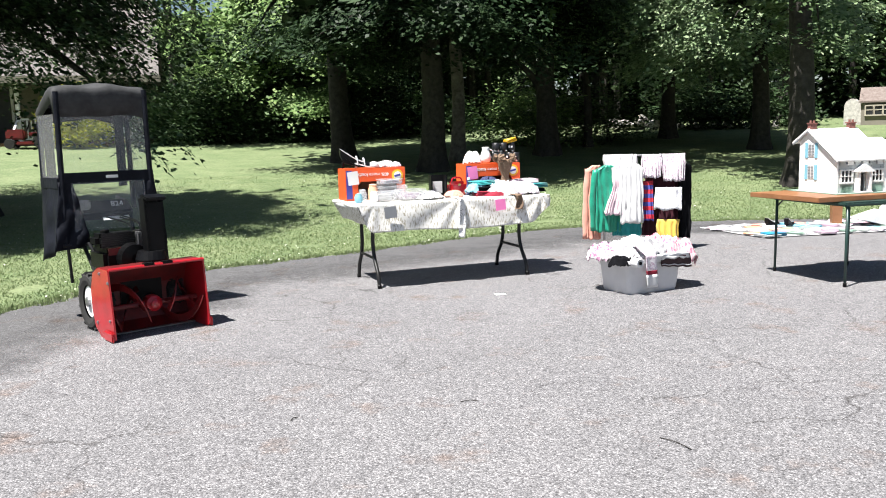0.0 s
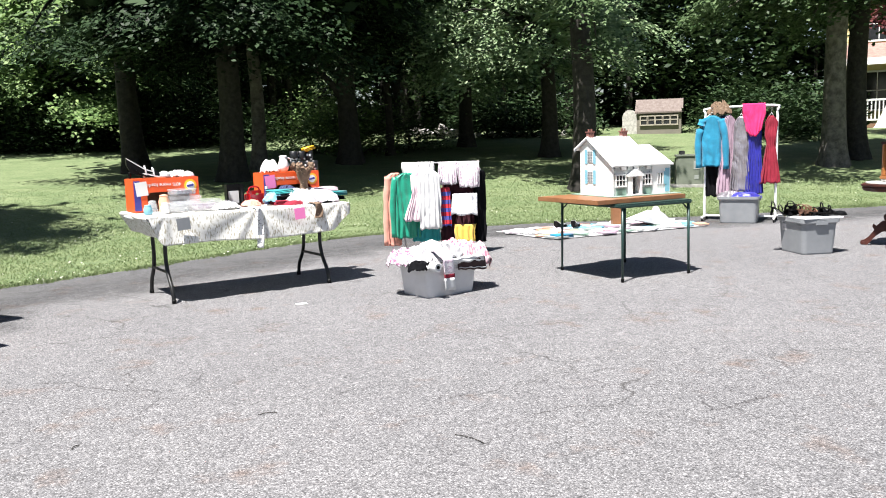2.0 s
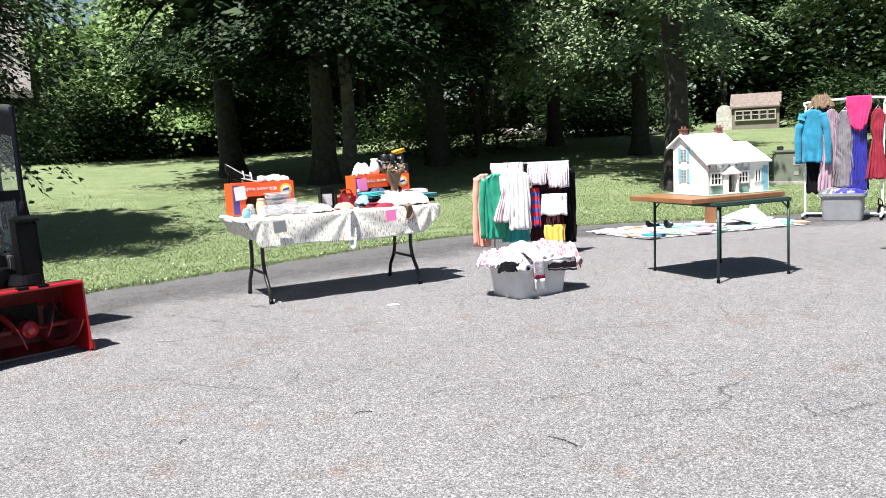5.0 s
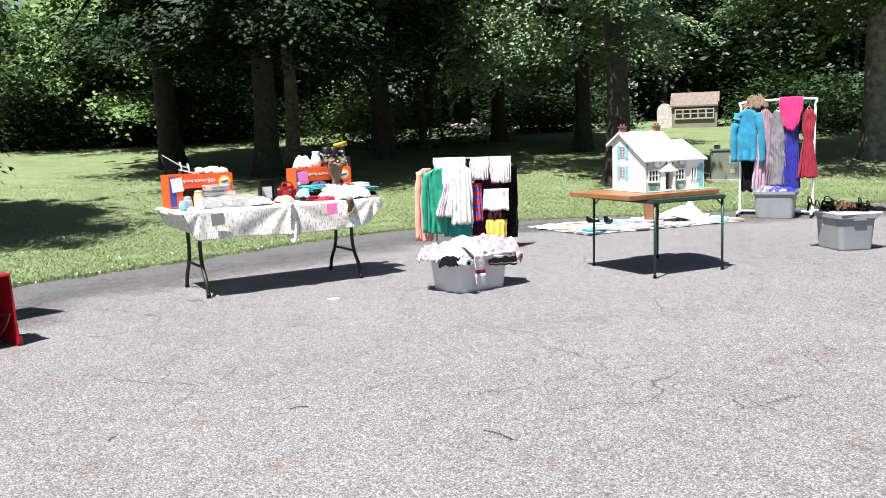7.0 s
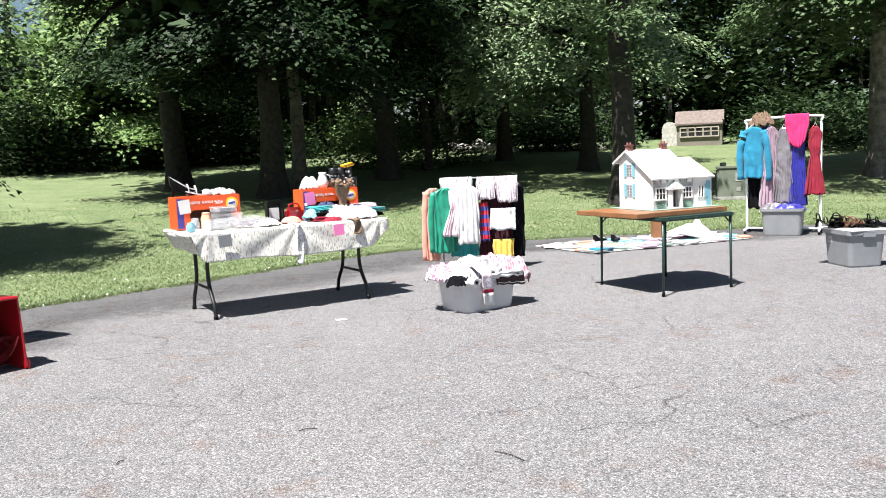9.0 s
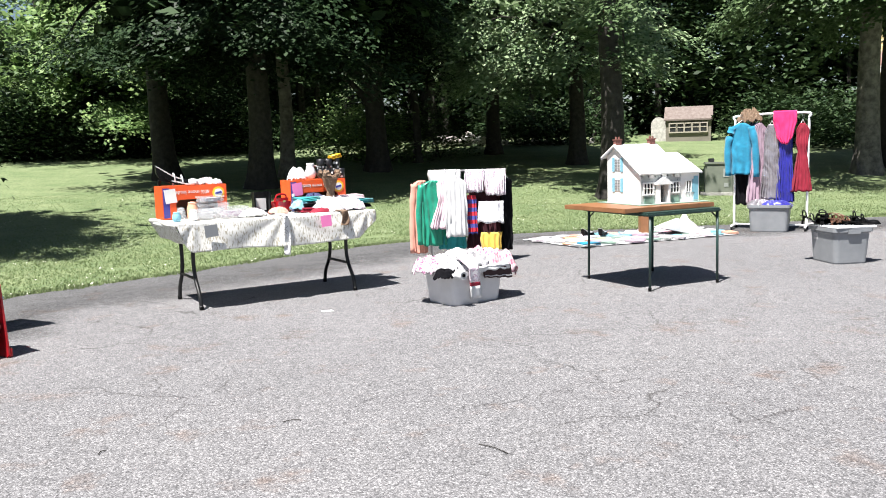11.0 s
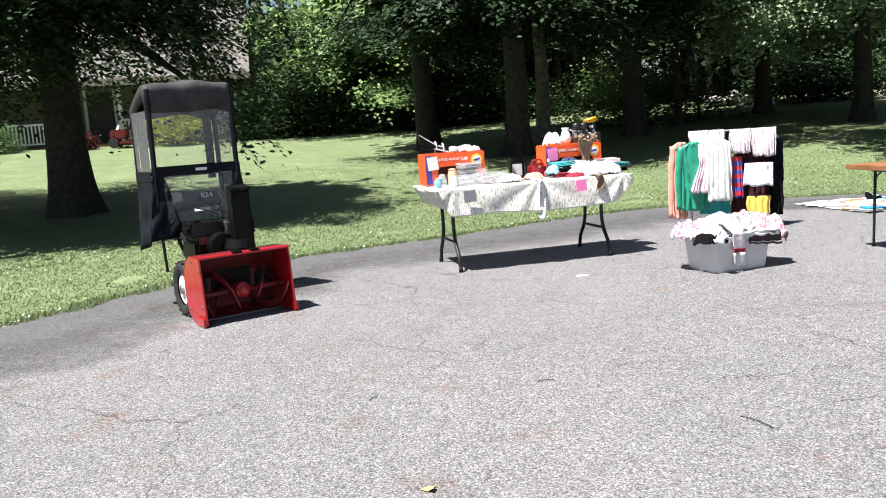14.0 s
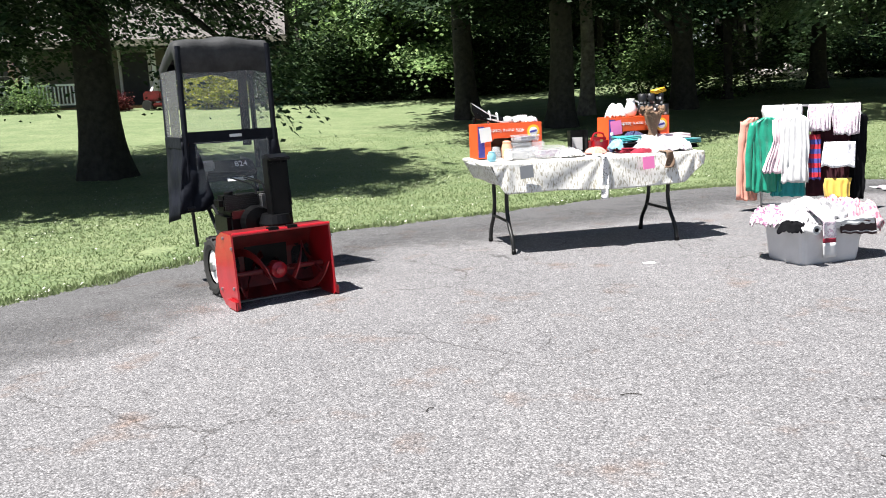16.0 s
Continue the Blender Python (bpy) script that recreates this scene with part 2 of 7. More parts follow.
# edge of the drive, from the left behind the camera round to the right
EDGE = [(-9.5, -30.0), (-7.2, -6.0), (-5.6, 1.5), (-4.7, 4.1), (-3.9, 5.75), (-3.28, 7.1), (-2.58, 8.42), (-1.15, 9.5), (0.9, 11.15), (2.3, 11.75),
        (3.8, 11.95), (7.7, 11.75), (11.3, 11.7), (16.0, 10.6), (22.0, 7.0), (30.0, 2.0), (44.0, -30.0)]


def smooth_line(pts, n=8):
    out = []
    for i in range(len(pts) - 1):
        p0, p1, p2, p3 = (Vector(pts[max(0, min(len(pts) - 1, i + k))]) for k in (-1, 0, 1, 2))
        for j in range(n):
            t = j / n
            out.append(0.5 * ((2 * p1) + (p2 - p0) * t + (2 * p0 - 5 * p1 + 4 * p2 - p3) * t * t + (3 * p1 - p0 - 3 * p2 + p3) * t ** 3))
    return out + [Vector(pts[-1])]


EDGE_LINE = smooth_line(EDGE, 14)
EDGE_NP = np.array([(p.x, p.y) for p in EDGE_LINE])


def inside_drive(px, py):
    """Whether points lie on the drive (arrays)."""
    px, py = np.asarray(px, float), np.asarray(py, float)
    res = np.zeros(px.shape, bool)
    ex, ey = EDGE_NP[:, 0], EDGE_NP[:, 1]
    j = len(ex) - 1
    for i in range(len(ex)):
        cond = ((ey[i] > py) != (ey[j] > py)) & (px < (ex[j] - ex[i]) * (py - ey[i]) / (ey[j] - ey[i] + 1e-12) + ex[i])
        res ^= cond
        j = i
    return res


def build_ground():
    rings = [0, 3, 6, 8, 9, 10, 11, 12, 13, 14, 15, 16, 17, 18.5, 20, 22, 24, 27, 30, 34, 38, 43, 50, 60, 75, 100, 150, 250, 500, 1000, 2500]
    nseg = 144
    vs, fs = [(0, 0, -0.03)], []
    for r in rings[1:]:
        for k in range(nseg):
            a = 2 * math.pi * k / nseg
            x, y = r * math.cos(a), r * math.sin(a)
            vs.append((x, y, terrain(x, y) - 0.03 * (1 if r < 12 else max(0, 1 - (r - 12) / 3))))
    for k in range(nseg):
        fs.append((0, 1 + k, 1 + (k + 1) % nseg))
    for i in range(len(rings) - 2):
        a0, b0 = 1 + i * nseg, 1 + (i + 1) * nseg
        for k in range(nseg):
            k2 = (k + 1) % nseg
            fs.append((a0 + k, b0 + k, b0 + k2, a0 + k2))
    ground = mesh_ob("ground", vs, fs, M_LAWN, smooth=True)
    tagged(ground, "mown green lawn rising gently towards the woods", "lawn", kind="structure")


def build_drive():
    line = []
    for p, q in zip(EDGE_LINE[:-1], EDGE_LINE[1:]):
        steps = max(1, min(12, int((q - p).length / 0.07))) if p.y > 0 else 1
        for j in range(steps):
            c = p.lerp(q, j / steps)
            w = 0.03 * (noise.noise((c.x * 3, c.y * 3, 0)) + 0.6 * noise.noise((c.x * 11, c.y * 11, 4)))
            nrm = Vector((q.y - p.y, p.x - q.x)).normalized()
            line.append(c + nrm * w)
    line.append(EDGE_LINE[-1])
    bm = bmesh.new()
    top = [bm.verts.new((p.x, p.y, 0.0)) for p in line]
    low = [bm.verts.new((p.x, p.y, -0.06)) for p in line]
    face = bm.faces.new(top)
    for i in range(len(line) - 1):
        bm.faces.new((top[i], top[i + 1], low[i + 1], low[i]))
    bmesh.ops.triangulate(bm, faces=[face])
    ob = part("road", bm, M_ASPHALT)
    tagged(ob, "worn grey asphalt drive with cracks and rusty stains", "driveway", kind="structure")


def build_apron():
    """The darker strip along the lawn's edge."""
    line = [p for p in EDGE_LINE if p.y > -25]
    vs, fs, fade = [], [], []
    cols = 9
    for i, p in enumerate(line):
        q, o = line[min(i + 1, len(line) - 1)], line[max(i - 1, 0)]
        n = Vector((q.y - o.y, o.x - q.x)).normalized()
        wid = 1.9 + 0.35 * noise.noise((p.x * 0.6, p.y * 0.6, 2))
        for k in range(cols):
            f = k / (cols - 1)
            c = p + n * (0.06 + wid * f)
            vs.append((c.x, c.y, 0.004))
            fade.append(0.95 * (1 - f) ** 0.8)
    for i in range(len(line) - 1):
        for k in range(cols - 1):
            a = i * cols + k
            fs.append((a, a + 1, a + cols + 1, a + cols))
    ob = mesh_ob("pavement", vs, fs, M_APRON)
    at = ob.data.attributes.new("fade", "FLOAT", "POINT")
    at.data.foreach_set("value", fade)
    tagged(ob, "darker newer asphalt strip along the lawn", "asphalt", kind="structure")


def build_grass():
    """Blades along the drive's edge and thinner over the nearer lawn."""
    rng = np.random.default_rng(11)
    n = 420000
    r = np.sqrt(rng.uniform(6.0 ** 2, 21.0 ** 2, n))
    a = rng.uniform(radians(28), radians(128), n)
    x, y = r * np.cos(a), r * np.sin(a)
    # distance outside the edge
    off = ~inside_drive(x, y)
    x, y, r = x[off], y[off], r[off]
    seg = EDGE_NP[(EDGE_NP[:, 1] > 2)]
    d = np.full(len(x), 1e9)
    for p in seg:
        d = np.minimum(d, np.hypot(x - p[0], y - p[1]))
    keep = rng.uniform(0, 1, len(x)) < np.clip(1.15 - d / 9.0, 0.22, 1.0)
    bare = np.array([noise.noise((u * 0.9, v * 0.9, 3)) for u, v in zip(x[keep], y[keep])])
    x, y, d = x[keep], y[keep], d[keep]
    fine = (bare > -0.42) | (d > 1.2)
    x, y, d = x[fine], y[fine], d[fine]
    # tufts creeping over the drive's edge
    k = 26000
    pick = rng.integers(0, len(seg) - 1, k)
    f = rng.uniform(0, 1, k)
    ex = seg[pick, 0] * (1 - f) + seg[pick + 1, 0] * f
    ey = seg[pick, 1] * (1 - f) + seg[pick + 1, 1] * f
    tx, ty = seg[pick + 1, 0] - seg[pick, 0], seg[pick + 1, 1] - seg[pick, 1]
    tl = np.hypot(tx, ty) + 1e-6
    tuft = np.array([noise.noise((u * 2.3, v * 2.3, 8)) + 0.5 * noise.noise((u * 7, v * 7, 2)) for u, v in zip(ex, ey)])
    o = rng.uniform(-0.22, 0.1, k) + 0.14 * tuft
    x = np.concatenate([x, ex + ty / tl * o])
    y = np.concatenate([y, ey - tx / tl * o])
    d = np.concatenate([d, np.abs(o)])
    m = len(x)
    z = np.array([terrain(u, v) for u, v in zip(x, y)]) - 0.03 * np.clip(1 - (np.hypot(x, y) - 12) / 3, 0, 1)
    z = np.maximum(z, np.where(inside_drive(x, y), 0.0, -1.0))
    h = rng.uniform(0.01, 0.028, m) * (1 + 0.7 * (d < 0.3))
    w = rng.uniform(0.004, 0.009, m)
    t = rng.uniform(0, 2 * math.pi, m)
    lean = rng.uniform(0.0, 0.035, m)
    b = rng.uniform(0, 2 * math.pi, m)
    dx, dy = np.cos(t) * w, np.sin(t) * w
    v = np.empty((m, 3, 3), np.float32)
    v[:, 0] = np.stack([x - dx, y - dy, z], 1)
    v[:, 1] = np.stack([x + dx, y + dy, z], 1)
    v[:, 2] = np.stack([x + np.cos(b) * lean, y + np.sin(b) * lean, z + h], 1)
    # white clover heads
    pick = rng.choice(m, 3000, replace=False)
    pick = pick[np.array([noise.noise((x[i] * 0.8, y[i] * 0.8, 12)) > -0.05 for i in pick])]
    cl = np.stack([x[pick], y[pick], z[pick] + 0.04], 1)
    ob = mesh_np("clover", leaves(cl, 0.004, 2, 0.022, rng, 0.5), 4, M_CLOVER)
    tagged(ob, "small white clover heads scattered in the grass", "clover", kind="stuff")
    ob = mesh_np("grass", v.reshape(-1, 3), 3, M_GRASS)
    tagged(ob, "short mown grass blades thickening along the drive's edge", "grass", kind="stuff")


def mesh_np(name, verts, k, material, parent=None):
    """A mesh of loose faces with k corners each from an array of corners."""
    me = bpy.data.meshes.new(name)
    nv = len(verts)
    nf = nv // k
    me.vertices.add(nv)
    me.vertices.foreach_set("co", np.ascontiguousarray(verts, np.float32).ravel())
    me.loops.add(nv)
    me.loops.foreach_set("vertex_index", np.arange(nv, dtype=np.int32))
    me.polygons.add(nf)
    me.polygons.foreach_set("loop_start", np.arange(0, nv, k, dtype=np.int32))
    me.update(calc_edges=True)
    me.materials.append(material)
    ob = new(name, me)
    ob.parent = parent
    return ob


def leaves(centres, spread, per, size, rng, flat=0.45, axis=None):
    """Corners of pointed leaves in flattened sprays round the centres; the leaves of a spray lie nearly in one tilted plane,
    drooping away from the axis where there is one."""
    nc = len(centres)
    tilt = rng.normal(0, 0.4, (nc, 2))
    if axis is not None:
        out = centres[:, :2] - np.array(axis)
        tilt += 0.75 * out / (np.linalg.norm(out, axis=1)[:, None] + 0.3)
    off = rng.normal(0, 1, (nc, per, 3)) * np.array([spread, spread, spread * flat])
    off[:, :, 2] -= off[:, :, 0] * tilt[:, None, 0] + off[:, :, 1] * tilt[:, None, 1]
    c = (centres[:, None, :] + off).reshape(-1, 3)
    n = len(c)
    up = np.concatenate([np.repeat(tilt, per, 0) + rng.normal(0, 0.24, (n, 2)), np.ones((n, 1))], 1)
    up /= np.linalg.norm(up, axis=1)[:, None]
    yaw = rng.uniform(0, 2 * math.pi, n)
    s = size * rng.uniform(0.6, 1.3, n)
    along = np.stack([np.cos(yaw), np.sin(yaw), np.zeros(n)], 1)
    along -= up * np.sum(along * up, 1)[:, None]
    along /= np.linalg.norm(along, axis=1)[:, None]
    side = np.cross(up, along)
    v = np.empty((n, 4, 3), np.float32)
    v[:, 0] = c - along * s[:, None] * 0.5
    v[:, 1] = c + side * s[:, None] * 0.3 + along * s[:, None] * 0.05
    v[:, 2] = c + along * s[:, None] * 0.5 - up * s[:, None] * 0.12
    v[:, 3] = c - side * s[:, None] * 0.3 + along * s[:, None] * 0.05
    return v.reshape(-1, 3)


def tube(bm, pts, radii, seg=8, cap=True):
    """A tapered tube through points, added to bm."""
    rings = []
    up = Vector((0.137, 0.071, 1)).normalized()
    for i, p in enumerate(pts):
        p = Vector(p)
        d = (Vector(pts[min(i + 1, len(pts) - 1)]) - Vector(pts[max(i - 1, 0)]))
        d = d.normalized() if d.length > 1e-9 else Vector((0, 0, 1))
        u = d.cross(up)
        if u.length < 0.12:
            u = d.cross(Vector((1, 0.03, 0)))
        u.normalize()
        w = d.cross(u).normalized()
        r = radii[i] if hasattr(radii, "__len__") else radii
        rings.append([bm.verts.new(p + r * (math.cos(2 * math.pi * k / seg) * u + math.sin(2 * math.pi * k / seg) * w)) for k in range(seg)])
    for a, b in zip(rings[:-1], rings[1:]):
        for k in range(seg):
            bm.faces.new((a[k], a[(k + 1) % seg], b[(k + 1) % seg], b[k]))
    if cap:
        bm.faces.new(rings[0][::-1])
        bm.faces.new(rings[-1])
    return bm


def trunk_mesh(r, height, lean, seed, flare=1.4):
    """A tapered trunk with a flared, lobed foot and slight bends."""
    bm = bmesh.new()
    rnd = random.Random(seed)
    seg, n = 18, 26
    ph = [rnd.uniform(0, 6.28) for _ in range(4)]
    rings = []
    for i in range(n + 1):
        f = (i / n) ** 1.6
        z = -0.25 + f * (height + 0.25)
        rr = r * (1 - 0.55 * f) * (1 + (flare - 1) * math.exp(-max(z, 0) / (0.9 * r + 0.12)))
        cx = lean[0] * z / 6 + 0.12 * math.sin(z * 0.55 + ph[0]) * min(1, z / 3)
        cy = lean[1] * z / 6 + 0.12 * math.sin(z * 0.5 + ph[1]) * min(1, z / 3)
        ring = []
        for k in range(seg):
            a = 2 * math.pi * k / seg
            lobes = 1 + 0.16 * math.exp(-max(z, 0) / 0.5) * math.cos(5 * a + ph[2]) + 0.035 * math.sin(3 * a + ph[3] + z)
            ring.append(bm.verts.new((cx + rr * lobes * math.cos(a), cy + rr * lobes * math.sin(a), z)))
        rings.append(ring)
    for a, b in zip(rings[:-1], rings[1:]):
        for k in range(seg):
            bm.faces.new((a[k], a[(k + 1) % seg], b[(k + 1) % seg], b[k]))
    bm.faces.new(rings[-1])

    def axis(z):
        return Vector((lean[0] * z / 6 + 0.12 * math.sin(z * 0.55 + ph[0]) * min(1, z / 3), lean[1] * z / 6 + 0.12 * math.sin(z * 0.5 + ph[1]) * min(1, z / 3), z))
    return bm, axis


def tree(x, y, r, height, crown_r, crown_base, label, seed, lean=(0, 0), n=520, per=56, size=0.135, leaf=None, bark=None, droop=(), fork=0.0,
         bias=(0, 0), sink=1.6, deep=0.6, taper=0.85):
    """A tree: trunk, limbs and a crown of leafy sprays that hang lower at its rim."""
    rng = np.random.default_rng(seed)
    rnd = random.Random(seed)
    t = thing("tree", pose(*on_lawn(x, y)), label, "tree", "trees on the lawn")
    bm, axis = trunk_mesh(r, height * 0.8, lean, seed)
    part("trunk", bm, bark or M_BARK, t, smooth=True)
    # boughs in tiers over a cone-shaped crown, each drooping towards its tip
    nb = n // 7
    f = rng.uniform(0, 1, nb) ** 1.7
    a = rng.uniform(0, 2 * math.pi, nb)
    reach = crown_r * (0.85 + 0.22 * np.sin(3 * a + seed) + 0.12 * np.sin(7 * a + 2 * seed)) * (1 - f) ** taper
    rho = reach * (1 - 0.45 * rng.uniform(0, 1, nb) ** 1.6)
    z = crown_base + f * (height - crown_base) - sink * rng.uniform(0, 0.55, nb) * (f < 0.12) * (0.5 + 0.5 * np.sin(4 * a + 1.7 * seed))
    along = np.repeat(np.stack([np.cos(a), np.sin(a)], 1), 7, 0)
    r1, r2 = rng.normal(0, 0.5, nb * 7), rng.normal(0, 0.3, nb * 7)
    c = np.repeat(np.stack([rho * np.cos(a) + bias[0], rho * np.sin(a) + bias[1], z], 1), 7, 0)
    c[:, 0] += along[:, 0] * r1 - along[:, 1] * r2
    c[:, 1] += along[:, 1] * r1 + along[:, 0] * r2
    c[:, 2] += -0.22 * r1 + rng.normal(0, 0.06, nb * 7)
    n = nb * 7
    if len(droop):
        extra = []
        for dx, dy, dz, k, q in droop:
            extra.append(np.array([dx, dy, dz]) + rng.normal(0, 1, (k, 3)) * np.array([q, q, q * 0.4]))
        c = np.concatenate([c] + extra)
    near = c[:, 2] < 7.0
    v = np.concatenate([leaves(c[near], 0.26, int(per * 1.5), size * 0.92, rng, 0.2, bias), leaves(c[~near][::2], 0.5, max(12, per // 3), size * 1.7, rng, 0.3, bias)])
    # the deep crown, thick enough to keep trunk and limbs in the shade
    k = int(n * deep)
    f2, a2, u2 = rng.uniform(0.08, 0.85, k), rng.uniform(0, 2 * math.pi, k), np.sqrt(rng.uniform(0, 1, k))
    r3 = (0.72 if taper > 0.5 else 0.95) * crown_r * u2 * (1 - f2) ** taper
    c2 = np.stack([r3 * np.cos(a2) + bias[0], r3 * np.sin(a2) + bias[1], crown_base + f2 * (height - crown_base)], 1)
    v = np.concatenate([v, leaves(c2, 0.5, 18, 0.42, rng, 0.35)])
    mesh_np("crown", v, 4, leaf or M_LEAF, t)
    # limbs towards some of the sprays
    pick = [Vector(p) for p in c[rng.choice(n, 11, replace=False)] if p[2] < height * 0.75] + [Vector(d[:3]) for d in droop[:4]]
    for p in pick:
        z0 = min(max(crown_base * 1.1, p.z * 0.72) + rnd.uniform(-0.3, 0.4), height * 0.7) if not fork else rnd.uniform(fork, fork + 1.2)
        s0 = axis(z0)
        mid = s0.lerp(p, 0.5) + Vector((0, 0, 0.10 * (p - s0).length))
        q1 = s0.lerp(mid, 0.5) + Vector((0, 0, 0.05 * (p - s0).length))
        q2 = mid.lerp(p, 0.5) + Vector((0, 0, 0.03 * (p - s0).length))
        bm = bmesh.new()
        r0 = r * rnd.uniform(0.28, 0.42) * (1.4 if fork else 1.0)
        tube(bm, [s0, q1, mid, q2, p], [r0, r0 * 0.8, r0 * 0.55, r0 * 0.3, r0 * 0.08], 7)
        part("limb", bm, bark or M_BARK, t, smooth=True)
    return t


def bush(x, y, rad, h, label, seed, leaf, n=70, per=40, size=0.13):
    rng = np.random.default_rng(seed)
    t = thing("bush", pose(*on_lawn(x, y)), label, "bush", "bushes")
    a = rng.uniform(0, 2 * math.pi, n)
    u = rng.uniform(0, 1, n) ** 0.5
    z = h * rng.uniform(0.12, 1, n) * np.sqrt(np.clip(1.05 - u ** 2, 0.05, 1))
    c = np.stack([rad * u * np.cos(a), rad * u * np.sin(a), z], 1)
    mesh_np("foliage", leaves(c, 0.2 * rad, per, size, rng, 0.8), 4, leaf, t)
    for k in range(5):
        bm = bmesh.new()
        p = Vector(c[k])
        tube(bm, [(0.05 * k - 0.1, 0, -0.1), (p.x * 0.4, p.y * 0.4, p.z * 0.5), p], [0.03, 0.02, 0.006], 6)
        part("stem", bm, M_BARK, t)
    return t


def clear_of_houses(x, y):
    return ~((np.hypot(x + 18, y - 32) < 10.5) | (np.hypot(x - 30.0, y - 27) < 11.5) | (np.hypot(x - 15.3, y - 29.5) < 3.6))


def build_woods():
    """The far woods: deep foliage in three belts, and trunks, past counting."""
    rng = np.random.default_rng(77)
    for r0, r1, n, z0, z1, size, per in ((37, 42, 2600, 2.6, 15, 0.3, 30), (40, 48, 4200, 0.5, 17, 0.42, 22), (47, 62, 6500, 0.0, 20, 0.75, 14), (60, 76, 5500, 0.0, 22, 1.3, 11)):
        r = rng.uniform(r0, r1, n)
        a = rng.uniform(radians(5), radians(160), n)
        z = z0 + (z1 - z0) * rng.uniform(0, 1, n) ** 1.25
        z += 1.5 * np.sin(a * 23) * (z > z0 + 2)
        # the woods stand lower behind the young tree, open to the sky
        low = np.clip(2.2 * (1 - np.abs(np.degrees(a) - 107.0) / 7), 0, 1)
        z = np.minimum(z, 26 - (26 - 0.1 * r) * low)
        x, y = r * np.cos(a), r * np.sin(a)
        free = clear_of_houses(x, y)
        g = np.array([terrain(p, q) for p, q in zip(x, y)])
        c = np.stack([x, y, z + g], 1)[free]
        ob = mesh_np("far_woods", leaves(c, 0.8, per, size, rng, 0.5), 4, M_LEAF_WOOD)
        tagged(ob, "deep green summer woods closing the lawn", "woods", kind="stuff")
    bm = bmesh.new()
    rnd = random.Random(5)
    for _ in range(200):
        r, a = rnd.uniform(37.5, 58), rnd.uniform(radians(10), radians(155))
        x, y = r * math.cos(a), r * math.sin(a)
        if not clear_of_houses(np.array(x), np.array(y)):
            continue
        g, w = terrain(x, y), rnd.uniform(0.08, 0.26)
        tube(bm, [(x, y, g - 0.2), (x + rnd.uniform(-.2, .2), y, g + 5), (x + rnd.uniform(-.6, .6), y, g + 13)], [w * 1.2, w, w * 0.5], 6)
    ob = part("far_trunks", bm, M_BARK)
    tagged(ob, "dark trunks standing in the far woods", "woods", kind="stuff")


build_ground()
build_drive()
build_apron()
build_woods()
OAK = "big shade oak with a dark trunk and low hanging leaves"
tree(-8.2, 14.25, 0.36, 15, 5.0, 3.3, OAK, 1, lean=(-0.2, -0.1), n=1150, bias=(-1.1, -2.4), leaf=M_LEAF_OAK, per=58, size=0.115, sink=1.5,
     droop=((3.75, -1.6, 1.3, 7, 0.26), (3.3, -1.3, 2.2, 20, 0.45), (1.8, -1.5, 3.2, 24, 0.6), (2.6, -1.4, 3.6, 26, 0.55), (2.0, -1.8, 4.3, 26, 0.6), (1.0, -1.6, 3.9, 26, 0.7), (3.0, -1.1, 2.9, 18, 0.4), (1.5, -1.0, 3.0, 26, 0.5), (2.3, -0.8, 3.4, 22, 0.5), (0.4, -1.8, 3.5, 30, 0.7), (-0.6, -1.6, 3.6, 30, 0.7), (0.3, -1.4, 2.9, 35, 0.8), (-1.2, -1.2, 2.7, 35, 0.9),
            (-2.5, -3.0, 3.4, 40, 1.2), (-4.5, -2.0, 3.0, 40, 1.2), (0.0, -3.5, 3.8, 45, 1.2), (-4.5, 1.5, 3.0, 40, 1.2), (-1.0, 2.5, 2.9, 40, 1.2), (-2.8, 0.5, 2.8, 40, 1.0)))
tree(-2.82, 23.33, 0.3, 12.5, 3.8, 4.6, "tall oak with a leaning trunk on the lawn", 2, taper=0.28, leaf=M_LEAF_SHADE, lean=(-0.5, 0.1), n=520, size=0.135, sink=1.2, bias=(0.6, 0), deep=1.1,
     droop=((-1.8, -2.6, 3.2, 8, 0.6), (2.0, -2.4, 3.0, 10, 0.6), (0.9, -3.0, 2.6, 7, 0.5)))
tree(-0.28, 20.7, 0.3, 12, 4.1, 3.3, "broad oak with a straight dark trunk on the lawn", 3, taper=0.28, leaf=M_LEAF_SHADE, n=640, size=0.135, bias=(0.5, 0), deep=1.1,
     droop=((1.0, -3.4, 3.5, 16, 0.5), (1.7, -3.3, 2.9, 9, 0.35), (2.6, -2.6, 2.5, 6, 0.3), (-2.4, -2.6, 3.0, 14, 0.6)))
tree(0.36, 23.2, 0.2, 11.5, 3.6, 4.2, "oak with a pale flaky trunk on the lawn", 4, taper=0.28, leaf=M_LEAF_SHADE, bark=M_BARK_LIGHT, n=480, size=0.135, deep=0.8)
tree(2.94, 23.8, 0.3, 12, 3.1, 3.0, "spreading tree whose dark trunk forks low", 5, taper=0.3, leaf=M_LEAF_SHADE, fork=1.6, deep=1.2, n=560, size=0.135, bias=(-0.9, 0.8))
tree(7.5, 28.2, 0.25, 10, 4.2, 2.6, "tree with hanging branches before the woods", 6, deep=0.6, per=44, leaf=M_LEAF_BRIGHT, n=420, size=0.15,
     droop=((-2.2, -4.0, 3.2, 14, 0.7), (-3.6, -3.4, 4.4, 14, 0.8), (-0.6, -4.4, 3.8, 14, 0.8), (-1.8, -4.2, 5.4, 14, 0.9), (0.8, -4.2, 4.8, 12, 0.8)))
